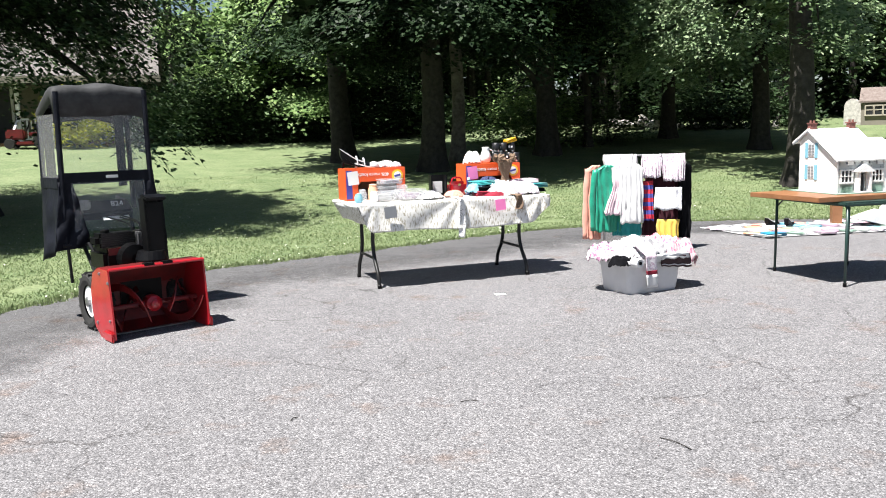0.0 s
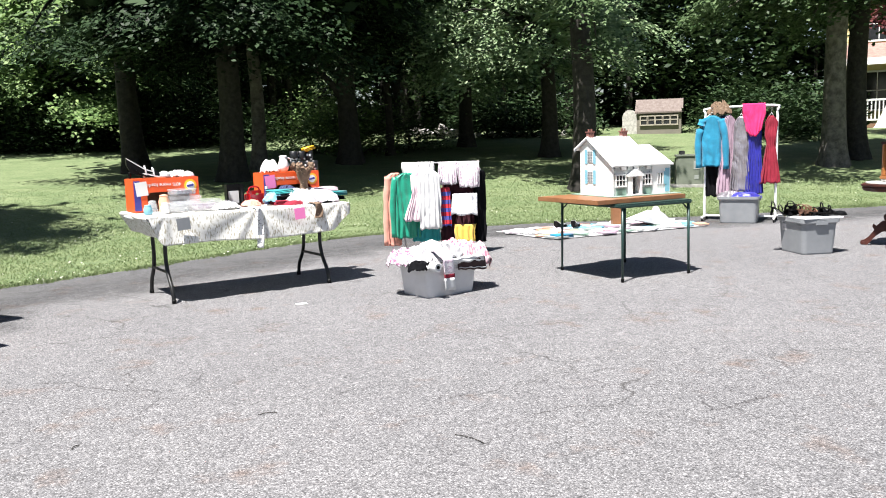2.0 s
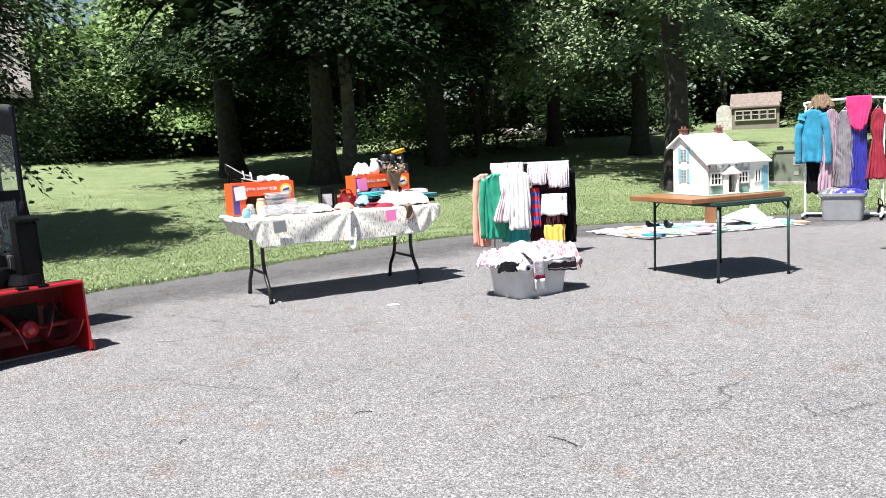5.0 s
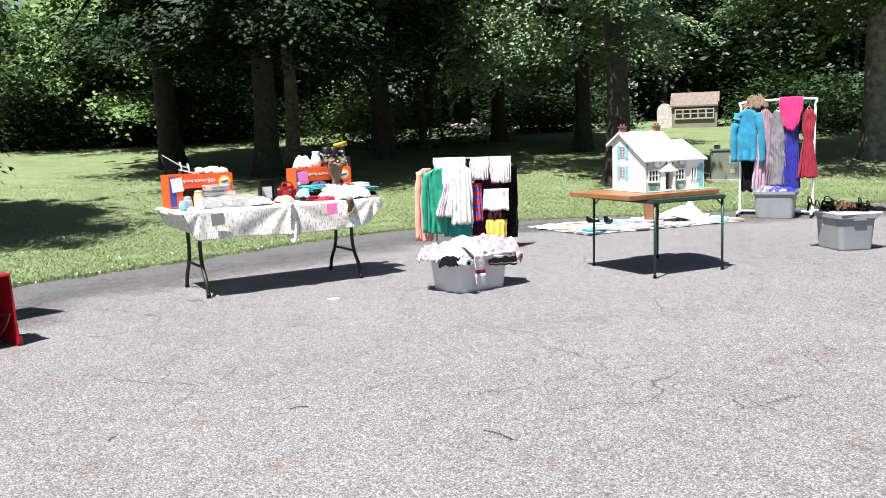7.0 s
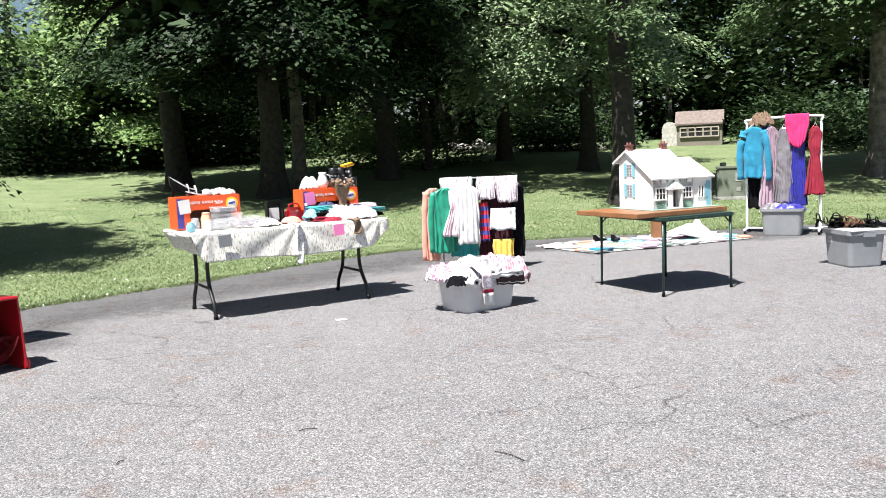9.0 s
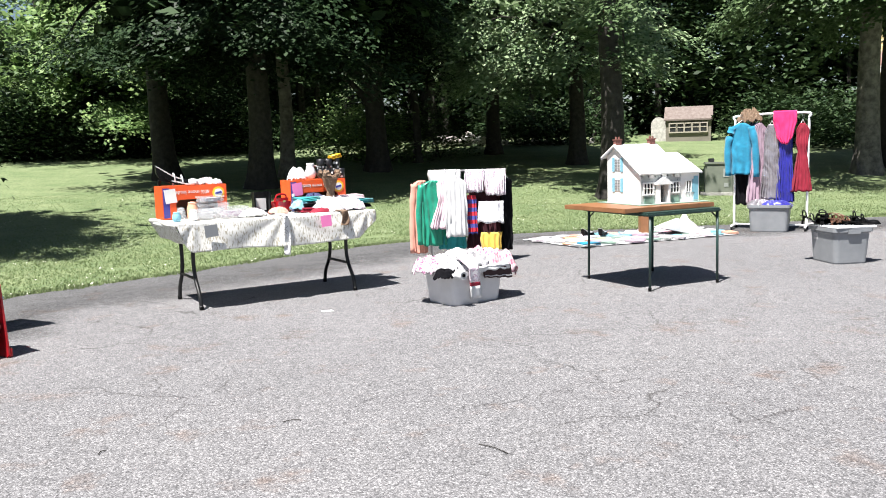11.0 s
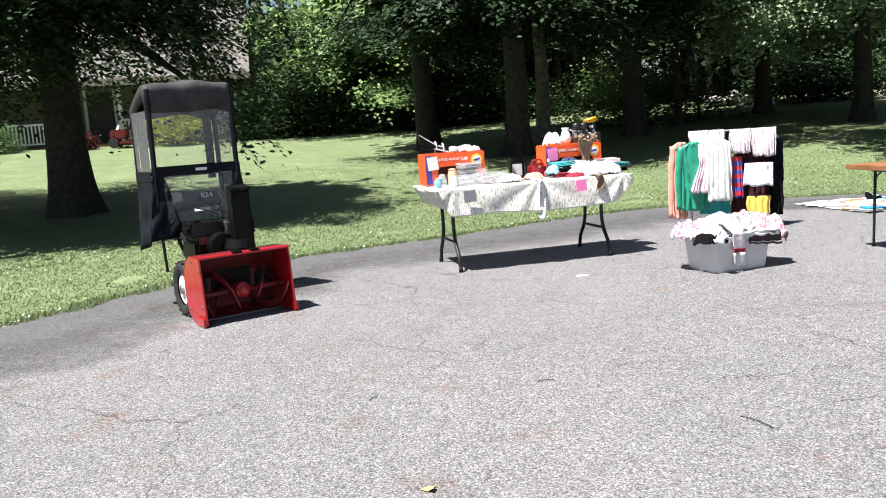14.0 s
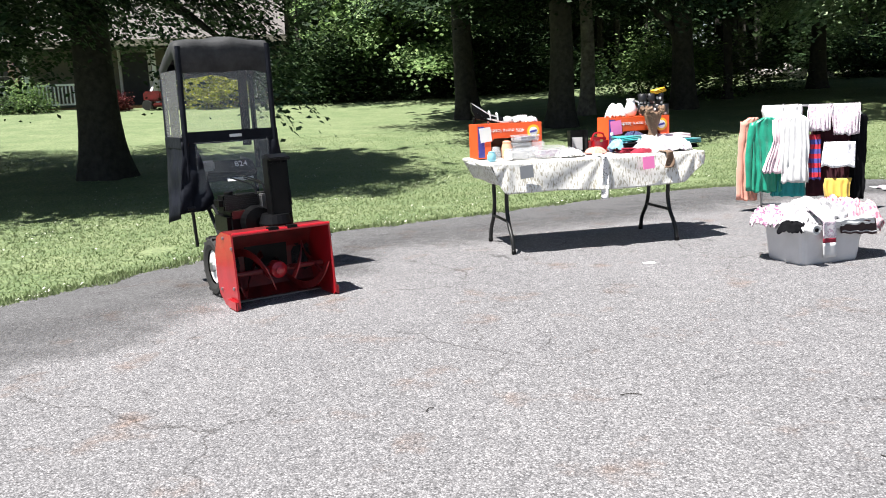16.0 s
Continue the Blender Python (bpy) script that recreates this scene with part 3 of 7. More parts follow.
tree(8.87, 23.6, 0.25, 10.5, 4.0, 2.8, "tree on the lawn with sunlit brightness painted into its leaves", 7, deep=0.6, per=44, leaf=M_LEAF_BRIGHT, n=380, size=0.14, bias=(-0.8, 0),
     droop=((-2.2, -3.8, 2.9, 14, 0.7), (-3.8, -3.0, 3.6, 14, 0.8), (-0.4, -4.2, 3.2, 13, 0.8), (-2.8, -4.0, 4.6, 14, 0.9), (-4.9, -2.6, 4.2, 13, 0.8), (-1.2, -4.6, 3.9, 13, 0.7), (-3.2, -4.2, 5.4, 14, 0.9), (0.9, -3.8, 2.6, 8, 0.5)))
tree(7.02, 16.55, 0.26, 12, 2.3, 5.2, "oak with a grey scarred trunk on the lawn", 8, deep=0.4, leaf=M_LEAF, n=220, size=0.135, bias=(0.0, 0.5), sink=0.8,
     droop=((0.1, -0.5, 2.9, 3, 0.14), (-0.4, -0.6, 3.7, 5, 0.3)))
tree(14.3, 18.05, 0.29, 12, 4.0, 4.2, "large oak with a thick grey trunk beside the lawn", 9, deep=0.8, n=420, bark=M_BARK_LIGHT, size=0.135,
     droop=((-2.6, -2.6, 4.2, 20, 0.7), (0.5, -3.0, 4.4, 26, 0.6), (-0.4, -1.2, 4.0, 12, 0.4)))
tree(15.7, 19.05, 0.28, 12, 3.8, 4.2, "dark-trunked oak beside a thicker one", 10, deep=0.8, n=420, size=0.135,
     droop=((1.4, -0.8, 3.8, 18, 0.6), (2.6, -0.4, 4.3, 22, 0.6), (0.6, -1.5, 4.8, 20, 0.8), (3.6, 0.0, 4.0, 20, 0.6), (3.4, 0.2, 4.9, 24, 0.8)))
tree(-6.8, 32.6, 0.12, 8.6, 4.0, 1.5, "young tree with yellow-green sunlit leaves", 11, per=30, deep=0.5, n=520, leaf=M_LEAF_LIGHT, size=0.19, bias=(0.4, 0),
     droop=((-2.6, -3.6, 3.8, 12, 0.7), (-1.2, -4.2, 3.0, 12, 0.7), (0.6, -4.4, 4.6, 14, 0.8), (1.8, -4.0, 3.2, 12, 0.7), (3.0, -3.6, 4.6, 14, 0.8), (-2.2, -3.8, 5.0, 12, 0.8)))
tree(-4.0, 34.2, 0.16, 12, 4.4, 2.2, "green tree at the edge of the woods", 13, per=30, deep=0.6, n=460, leaf=M_LEAF, size=0.2, droop=((-1.5, -4.4, 3.6, 12, 0.8), (0.8, -4.4, 4.8, 12, 0.8), (2.4, -3.8, 3.4, 12, 0.8)))
tree(-1.5, 37.0, 0.16, 13, 4.5, 2.8, "green tree at the edge of the woods", 14, n=600, leaf=M_LEAF, size=0.2)
# far tree: distance haze put into the lighter leaf colour
tree(-14.0, 47.0, 0.2, 6.0, 4.8, 2.0, "tree far behind the lawn, haze put into its pale leaves", 15, n=600, leaf=M_LEAF_BRIGHT, size=0.24)
tree(4.45, 26.0, 0.13, 12, 3.5, 4.5, "slim tree with a grey trunk before the woods", 12, n=350, size=0.135)
bush(2.3, 28.6, 1.5, 1.9, "loose green bush at the edge of the woods", 21, M_LEAF_LIGHT, 110)
bush(3.6, 27.0, 1.3, 1.8, "round green bush at the edge of the woods", 22, M_LEAF_LIGHT, 110)
bush(5.4, 27.6, 1.4, 1.6, "dark leafy bush under the trees", 23, M_LEAF, 90)
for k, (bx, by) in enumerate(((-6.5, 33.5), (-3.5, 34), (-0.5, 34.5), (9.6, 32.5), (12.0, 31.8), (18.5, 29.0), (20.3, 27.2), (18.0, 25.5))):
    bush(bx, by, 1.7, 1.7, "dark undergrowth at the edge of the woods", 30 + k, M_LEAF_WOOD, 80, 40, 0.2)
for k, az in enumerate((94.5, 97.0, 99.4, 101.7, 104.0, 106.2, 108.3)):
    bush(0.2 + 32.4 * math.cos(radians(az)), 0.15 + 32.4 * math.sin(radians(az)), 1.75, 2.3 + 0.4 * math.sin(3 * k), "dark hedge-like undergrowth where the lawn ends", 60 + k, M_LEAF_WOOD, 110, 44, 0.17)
build_grass()


# ---------- small mesh makers ----------
def box(bm, w, d, h, m=None, bevel=0.0):
    """A box w x d x h, its base centred on m's origin."""
    mm = (m or Matrix()) @ pose(0, 0, h / 2) @ Matrix.Diagonal((w, d, h, 1))
    r = bmesh.ops.create_cube(bm, size=1, matrix=mm)
    if bevel:
        es = list({e for v in r["verts"] for e in v.link_edges})
        bmesh.ops.bevel(bm, geom=es, offset=bevel, segments=2, affect="EDGES", clamp_overlap=True)
    return bm


def lathe(bm, prof, seg=24, m=None, cap=True):
    """A turned shape from (radius, height) pairs."""
    m = m or Matrix()
    rings = []
    for r, z in prof:
        rings.append([bm.verts.new(m @ Vector((max(r, 1e-4) * math.cos(2 * math.pi * k / seg), max(r, 1e-4) * math.sin(2 * math.pi * k / seg), z))) for k in range(seg)])
    for a, b in zip(rings[:-1], rings[1:]):
        for k in range(seg):
            bm.faces.new((a[k], a[(k + 1) % seg], b[(k + 1) % seg], b[k]))
    if cap:
        bm.faces.new(rings[0][::-1])
        bm.faces.new(rings[-1])
    return bm


def prism(bm, pts, depth, m=None):
    """An outline in the x-z plane, thickened along y."""
    m = m or Matrix()
    f = [bm.verts.new(m @ Vector((x, -depth / 2, z))) for x, z in pts]
    b = [bm.verts.new(m @ Vector((x, depth / 2, z))) for x, z in pts]
    bm.faces.new(f)
    bm.faces.new(b[::-1])
    n = len(pts)
    for i in range(n):
        bm.faces.new((f[i], f[(i + 1) % n], b[(i + 1) % n], b[i]))
    return bm


# ---------- materials of the things ----------
M_WHITE = mat("white_paint", (0.8, 0.8, 0.79), (0.7, 0.7, 0.69), 5, 0.5, bump=0.1)
M_WHITE_PLASTIC = mat("white_plastic", (0.82, 0.82, 0.82), (0.75, 0.75, 0.76), 6, 0.35)
M_SIDING_TAN = mat("tan_siding", (0.2, 0.18, 0.15), (0.165, 0.15, 0.125), 3, 0.7, bump=0.2)
M_SIDING_PALE = mat("pale_tan_trim", (0.4, 0.36, 0.3), (0.33, 0.3, 0.25), 5, 0.7, bump=0.2)
M_SIDING_YELLOW = mat("yellow_siding", (0.72, 0.62, 0.3), (0.66, 0.56, 0.26), 3, 0.7, bump=0.2)
M_SHINGLE = mat("weathered_shingles", (0.11, 0.1, 0.098), (0.17, 0.155, 0.15), 6, 0.9, bump=0.8, bscale=18)
M_SHINGLE_RED = mat("reddish_shingles", (0.23, 0.13, 0.11), (0.34, 0.21, 0.18), 6, 0.9, bump=0.8, bscale=18)
M_SHINGLE_PALE = mat("faded_pink_shingles", (0.13, 0.1, 0.09), (0.2, 0.165, 0.15), 9, 0.9, bump=0.6, bscale=22)
M_DARK = mat("dark_interior", (0.015, 0.015, 0.017), (0.025, 0.025, 0.027), 5, 0.5)
M_GLASS_DARK = mat("window_glass", (0.02, 0.022, 0.025), (0.03, 0.033, 0.036), 3, 0.06)
M_DECK = mat("brown_deck_boards", (0.16, 0.085, 0.05), (0.24, 0.14, 0.085), 7, 0.75, bump=0.3)
M_STONE = mat("grey_field_stone", (0.3, 0.29, 0.27), (0.5, 0.48, 0.45), 9, 0.9, bump=0.8, per_object=0.25)


def window_part(parent, m, w, h, shutter=None, mullions=1, trim=None):
    """A framed window with panes, set on a wall; the wall's face is m's x-z plane, outside towards -y."""
    win = part("window", box(bmesh.new(), w, 0.04, h), M_GLASS_DARK, parent)
    win.matrix_local = m
    t = 0.07 if w > 0.6 else 0.05
    for x, z, ww, hh in ((0, -t, w + 2 * t, t), (0, h, w + 2 * t, t), (-w / 2 - t / 2, 0, t, h), (w / 2 + t / 2, 0, t, h)):
        f = part("frame", box(bmesh.new(), ww, 0.08, hh, pose(x, -0.02, z)), trim or M_WHITE, win)
    for k in range(mullions):
        part("frame", box(bmesh.new(), 0.03, 0.02, h, pose(-w / 2 + w * (k + 1) / (mullions + 1), -0.025, 0)), trim or M_WHITE, win)
    part("frame", box(bmesh.new(), w, 0.02, 0.035, pose(0, -0.028, h / 2)), trim or M_WHITE, win)
    if shutter:
        for s in (-1, 1):
            sh = part("shutter", box(bmesh.new(), w * 0.42, 0.04, h + 0.1, None, 0.008), shutter, parent)
            sh.matrix_local = m @ pose(s * (w / 2 + t + w * 0.22), -0.03, -0.05)
    return win


def porch_rail(parent, x0, x1, y, z, h=0.85, step=0.13):
    """A white railing with posts and balusters along x."""
    for zz, hh in ((z + 0.1, 0.06), (z + h - 0.06, 0.07)):
        part("rail", box(bmesh.new(), x1 - x0, 0.07, hh, pose((x0 + x1) / 2, y, zz)), M_WHITE, parent)
    n = int((x1 - x0) / step)
    me = None
    for k in range(n):
        if me is None:
            ob = part("baluster", box(bmesh.new(), 0.045, 0.045, h - 0.2), M_WHITE, parent)
            me = ob.data
        else:
            ob = new("baluster", me)
            ob.parent = parent
        ob.matrix_local = pose(x0 + (k + 0.5) * (x1 - x0) / n, y, z + 0.13)


def clapboards(parent, w, h, y, material, z0=0.0, x0=0.0, gap=0.2):
    """Overlapping boards of a wall face towards -y, one object each, sharing a mesh."""
    bm = bmesh.new()
    vs = [(-w / 2, 0, 0), (w / 2, 0, 0), (w / 2, -0.03, 0), (-w / 2, -0.03, 0), (-w / 2, 0, gap), (w / 2, 0, gap), (w / 2, -0.01, gap), (-w / 2, -0.01, gap)]
    vv = [bm.verts.new(v) for v in vs]
    for f in ((3, 2, 6, 7), (0, 3, 7, 4), (1, 5, 6, 2), (0, 1, 2, 3), (4, 7, 6, 5)):
        bm.faces.new([vv[i] for i in f])
    first = part("board", bm, material, parent)
    first.matrix_local = pose(x0, y, z0)
    for k in range(1, int(h / gap)):
        ob = new("board", first.data)
        ob.parent = parent
        ob.matrix_local = pose(x0, y, z0 + k * gap)


def house_tan():
    """Cape with a broad sloping roof, a railed porch along its front and steps."""
    a, b = Vector((-25.0, 26.3)), Vector((-10.9, 30.9))
    L = (b - a).length
    rz = math.degrees(math.atan2(b.y - a.y, b.x - a.x))
    c = (a + b) / 2
    g = 1.25
    t = thing("house", pose(c.x, c.y, g, 0, 0, rz), "tan house with a large weathered roof and a white railed porch", "house")
    wall = part("wall", box(bmesh.new(), L, 7.0, 3.0, pose(0, 5.6, -0.6)), M_SIDING_TAN, t)
    clapboards(wall, L, 2.3, 2.09, M_SIDING_TAN, 0.1)
    # gable wall above the right end
    bm = bmesh.new()
    prism(bm, [(0.6, 2.3), (9.2, 2.3), (4.9, 6.2)], 0.2, pose(L / 2 - 0.1, 0, 0, 0, 0, 90))
    part("wall", bm, M_SIDING_TAN, t)
    bm = bmesh.new()
    prism(bm, [(-0.6, 2.35), (4.9, 6.35), (10.4, 2.35), (10.4, 2.55), (4.9, 6.6), (-0.6, 2.55)], L + 0.8, pose(0, 0, 0, 0, 0, 90))
    part("roof", bm, M_SHINGLE, t)
    part("trim", box(bmesh.new(), L + 0.9, 0.06, 0.24, pose(0, -0.66, 2.3)), M_SIDING_TAN, t)
    part("porch_floor", box(bmesh.new(), L, 2.2, 0.55, pose(0, 1.05, -0.3), 0.01), M_DECK, t)
    for x in (-6.6, -3.9, -1.4, 0.9, 3.0, 5.2, 7.2):
        part("post", box(bmesh.new(), 0.14, 0.14, 2.1, pose(x, 0.05, 0.25), 0.01), M_WHITE, t)
    porch_rail(t, -7.2, 0.85, 0.05, 0.25)
    porch_rail(t, 3.05, 7.2, 0.05, 0.25)
    for k in range(3):
        part("step", box(bmesh.new(), 2.0, 0.3, 0.14, pose(1.95, -0.15 - 0.3 * k, 0.1 - 0.17 * k), 0.01), M_DECK, t)
    for s in (0.95, 2.95):
        part("handrail", tube(bmesh.new(), [(s, 0, 0.25), (s, 0, 1.0), (s, -0.95, 0.62), (s, -0.95, -0.25)], 0.05, 6), M_WHITE, t)
    for x in (-5.2, -2.6, 4.4):
        window_part(t, pose(x, 2.07, 0.95), 1.0, 1.15)
    door = part("door", box(bmesh.new(), 0.95, 0.06, 2.0, pose(1.95, 2.06, 0.26), 0.01), M_DARK, t)
    part("frame", box(bmesh.new(), 0.1, 0.1, 2.1, pose(1.4, 2.05, 0.26)), M_WHITE, door)
    part("frame", box(bmesh.new(), 0.1, 0.1, 2.1, pose(2.5, 2.05, 0.26)), M_WHITE, door)
    return t


def house_yellow():
    """Two-storey yellow house with a white railed porch under a reddish roof."""
    a = Vector((22.0, 27.9))
    d = Vector((0.76, -0.65))
    L = 11.0
    c = a + d * L / 2
    t = thing("house", pose(c.x, c.y, 1.2, 0, 0, math.degrees(math.atan2(d.y, d.x))), "yellow clapboard house with dark shutters and a white porch", "house")
    wall = part("wall", box(bmesh.new(), L, 6.5, 5.6, pose(0, 5.3, -0.5)), M_SIDING_YELLOW, t)
    clapboards(wall, L, 4.9, 2.04, M_SIDING_YELLOW, 0.1)
    bm = bmesh.new()
    prism(bm, [(1.6, 5.0), (5.3, 7.6), (9.0, 5.0), (9.0, 5.2), (5.3, 7.85), (1.6, 5.2)], L + 0.6, pose(0, 0, 0, 0, 0, 90))
    part("roof", bm, M_SHINGLE_RED, t)
    bm = bmesh.new()
    prism(bm, [(-0.35, 2.5), (2.05, 3.25), (2.05, 3.4), (-0.35, 2.65)], L + 0.4, pose(0, 0, 0, 0, 0, 90))
    part("porch_roof", bm, M_SHINGLE_RED, t)
    part("trim", box(bmesh.new(), L + 0.5, 0.06, 0.25, pose(0, -0.4, 2.4)), M_WHITE, t)
    part("porch_floor", box(bmesh.new(), L, 2.1, 0.5, pose(0, 1.0, -0.25), 0.01), M_DECK, t)
    porch_rail(t, -L / 2, L / 2, 0.05, 0.25, 0.9)
    for k in range(6):
        part("post", box(bmesh.new(), 0.14, 0.14, 2.25, pose(-L / 2 + 0.1 + k * (L - 0.2) / 5, 0.05, 0.25), 0.01), M_WHITE, t)
    for x in (-4.1, -1.9, 0.4, 2.7, 4.6):
        window_part(t, pose(x, 2.02, 0.8), 0.95, 1.45, M_DARK)
        window_part(t, pose(x, 2.02, 3.5), 0.9, 1.2, M_DARK)
    return t


def coop():
    """Low garden shed with a row of windows and a pale shingled roof."""
    t = thing("garden_shed", pose(15.62, 29.75, 1.27, 0, 0, -30) @ Matrix.Diagonal((0.86, 0.86, 0.94, 1)), "small tan garden shed with five windows and faded roof", "shed")
    W = 1.95
    part("wall", box(bmesh.new(), W, 1.4, 0.98, pose(0, 0.7, -0.1), 0.01), M_SIDING_TAN, t)
    bm = bmesh.new()
    prism(bm, [(-0.12, 0.87), (0.55, 1.38), (1.55, 0.95), (1.55, 1.0), (0.55, 1.46), (-0.12, 0.93)], W + 0.14, pose(0, 0, 0, 0, 0, 90))
    part("roof", bm, M_SHINGLE_PALE, t)
    sky = part("roof_panel", box(bmesh.new(), 1.2, 0.42, 0.02, pose(0.05, 0.2, 1.145, 37, 0, 0)), M_SHINGLE, t)
    for k in range(5):
        window_part(t, pose(-0.66 + 0.33 * k, -0.02, 0.42), 0.26, 0.32, None, 0, M_SIDING_PALE)
    bm = bmesh.new()
    pts = [(0.33 * math.cos(a), 0.72 + 0.33 * math.sin(a)) for a in [math.pi * k / 10 for k in range(11)]]
    prism(bm, [(0.33, -0.1)] + pts + [(-0.33, -0.1)], 1.0, pose(-W / 2 - 0.33, 0.7, 0))
    part("annex", bm, M_STONE, t, "rounded grey lean-to")


def utility_box():
    t = thing("utility_box", pose(*on_lawn(9.33, 16.3), 0, 0, -25), "green-grey metal utility box with a lighter panel", "utility box")
    M = mat("green_grey_metal", (0.13, 0.145, 0.115), (0.165, 0.18, 0.145), 6, 0.55, bump=0.1)
    M_PLATE = mat("pale_grey_plate", (0.3, 0.31, 0.3), (0.24, 0.25, 0.24), 9, 0.5)
    part("cabinet", box(bmesh.new(), 0.56, 0.5, 0.62, None, 0.025), M, t)
    part("lid", box(bmesh.new(), 0.6, 0.54, 0.05, pose(0, 0, 0.622), 0.02), M, t)
    part("vent", box(bmesh.new(), 0.12, 0.12, 0.08, pose(-0.15, 0, 0.674), 0.01), M_DARK, t)
    part("label_plate", box(bmesh.new(), 0.13, 0.006, 0.18, pose(0.14, -0.254, 0.36)), M_PLATE, t)
    part("label_plate", box(bmesh.new(), 0.09, 0.006, 0.08, pose(0.14, -0.254, 0.16)), M_PLATE, t)
    part("base", box(bmesh.new(), 0.75, 0.62, 0.1, pose(0, 0, -0.06), 0.01), M_STONE, t)


def stones():
    t = thing("rock_pile", pose(*on_lawn(7.2, 32.6)), "heap of grey field stones at the edge of the woods", "rock pile")
    rnd = random.Random(8)
    for k in range(26):
        bm = bmesh.new()
        bmesh.ops.create_icosphere(bm, subdivisions=1, radius=rnd.uniform(0.12, 0.3))
        for v in bm.verts:
            v.co *= 1 + 0.3 * noise.noise(v.co * 6 + Vector((k, 0, 0)))
            v.co.z *= 0.7
        ob = part("stone", bm, M_STONE, t)
        r = rnd.uniform(0, 1)
        ob.matrix_local = pose(rnd.uniform(-1.2, 1.2) * (1 - 0.4 * r), rnd.uniform(-0.4, 0.4), 0.1 + 0.55 * r * rnd.random(), 0, 0, rnd.uniform(0, 360))
    for k in range(9):
        bm = bmesh.new()
        bmesh.ops.create_icosphere(bm, subdivisions=1, radius=rnd.uniform(0.12, 0.22))
        for v in bm.verts:
            v.co *= 1 + 0.3 * noise.noise(v.co * 6 + Vector((k, 7, 0)))
        x, y = 9.0 + 0.55 * k, 32.2 - 0.16 * k
        ob = part("field_stone", bm, M_STONE)
        ob.matrix_world = pose(*on_lawn(x, y, 0.05))
        tagged(ob, "grey field stone lying along the woods", "stone", "stone row")


house_tan()
house_yellow()
coop()
utility_box()
stones()
bush(-12.9, 29.2, 1.15, 1.75, "round golden-green bush before the porch", 41, M_LEAF_GOLD, 120, 40, 0.12)
bush(-18.6, 27.2, 0.75, 1.1, "clipped pale shrub before the porch", 42, M_LEAF_LIGHT, 70, 40, 0.09)
bush(-20.2, 26.6, 1.1, 1.0, "leafy shrub in the porch bed", 43, M_LEAF, 80, 40, 0.11)
bush(-16.0, 28.0, 0.6, 0.6, "shrub with dark red leaves by the steps", 44, M_LEAF_RED, 50, 40, 0.09)
tree(21.5, 24.0, 0.1, 5.0, 1.5, 3.4, "small ornamental tree with dark red leaves", 45, n=90, deep=0.1, leaf=M_LEAF_RED, size=0.2)


def flag():
    t = thing("flag", pose(-19.6, 27.9, 2.55, 0, 0, 18), "small red and white striped flag hanging from the porch", "flag")
    M = pattern_mat("flag_stripes", "stripes", (0.5, 0.05, 0.06), (0.75, 0.72, 0.72), 9)
    part("pole", tube(bmesh.new(), [(0, 0.3, 0.2), (0, -0.5, 0.75)], 0.015, 6), M_WHITE, t)
    sheet("cloth", lambda a, b: Vector((0.03 * math.sin(5 * a) + 0.3 * a * (1 - 0.3 * b), -0.45 + 0.4 * a + 0.04 * math.sin(7 * a), 0.68 - 0.3 * a - 0.85 * b)), 12, 12, M, t)


def mower():
    t = thing("riding_mower", pose(*on_lawn(-14.25, 28.4), 0, 0, 15), "red riding mower parked before the porch", "mower")
    # shade of the oak and house is painted in: dark red, not bright
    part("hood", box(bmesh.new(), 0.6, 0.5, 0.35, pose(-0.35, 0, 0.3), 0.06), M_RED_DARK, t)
    part("fender", box(bmesh.new(), 0.6, 0.75, 0.12, pose(0.35, 0, 0.42), 0.05), M_RED_DARK, t)
    part("seat", box(bmesh.new(), 0.35, 0.4, 0.28, pose(0.4, 0, 0.55), 0.06), M_BLACK, t)
    part("steering_wheel", tube(bmesh.new(), [(-0.02, 0, 0.6), (0.08, 0, 0.88)], 0.02, 8), M_BLACK, t)
    part("deck", box(bmesh.new(), 0.6, 0.95, 0.12, pose(0, 0, 0.12), 0.04), M_RED_DARK, t)
    for x, r in ((-0.5, 0.17), (0.45, 0.24)):
        for q in (-1, 1):
            part("wheel", lathe(bmesh.new(), [(r * 0.5, -0.08), (r * 0.95, -0.08), (r, -0.05), (r, 0.05), (r * 0.95, 0.08), (r * 0.5, 0.08)], 18, pose(x, q * 0.38, r, 90, 0, 0)), M_RUBBER, t)


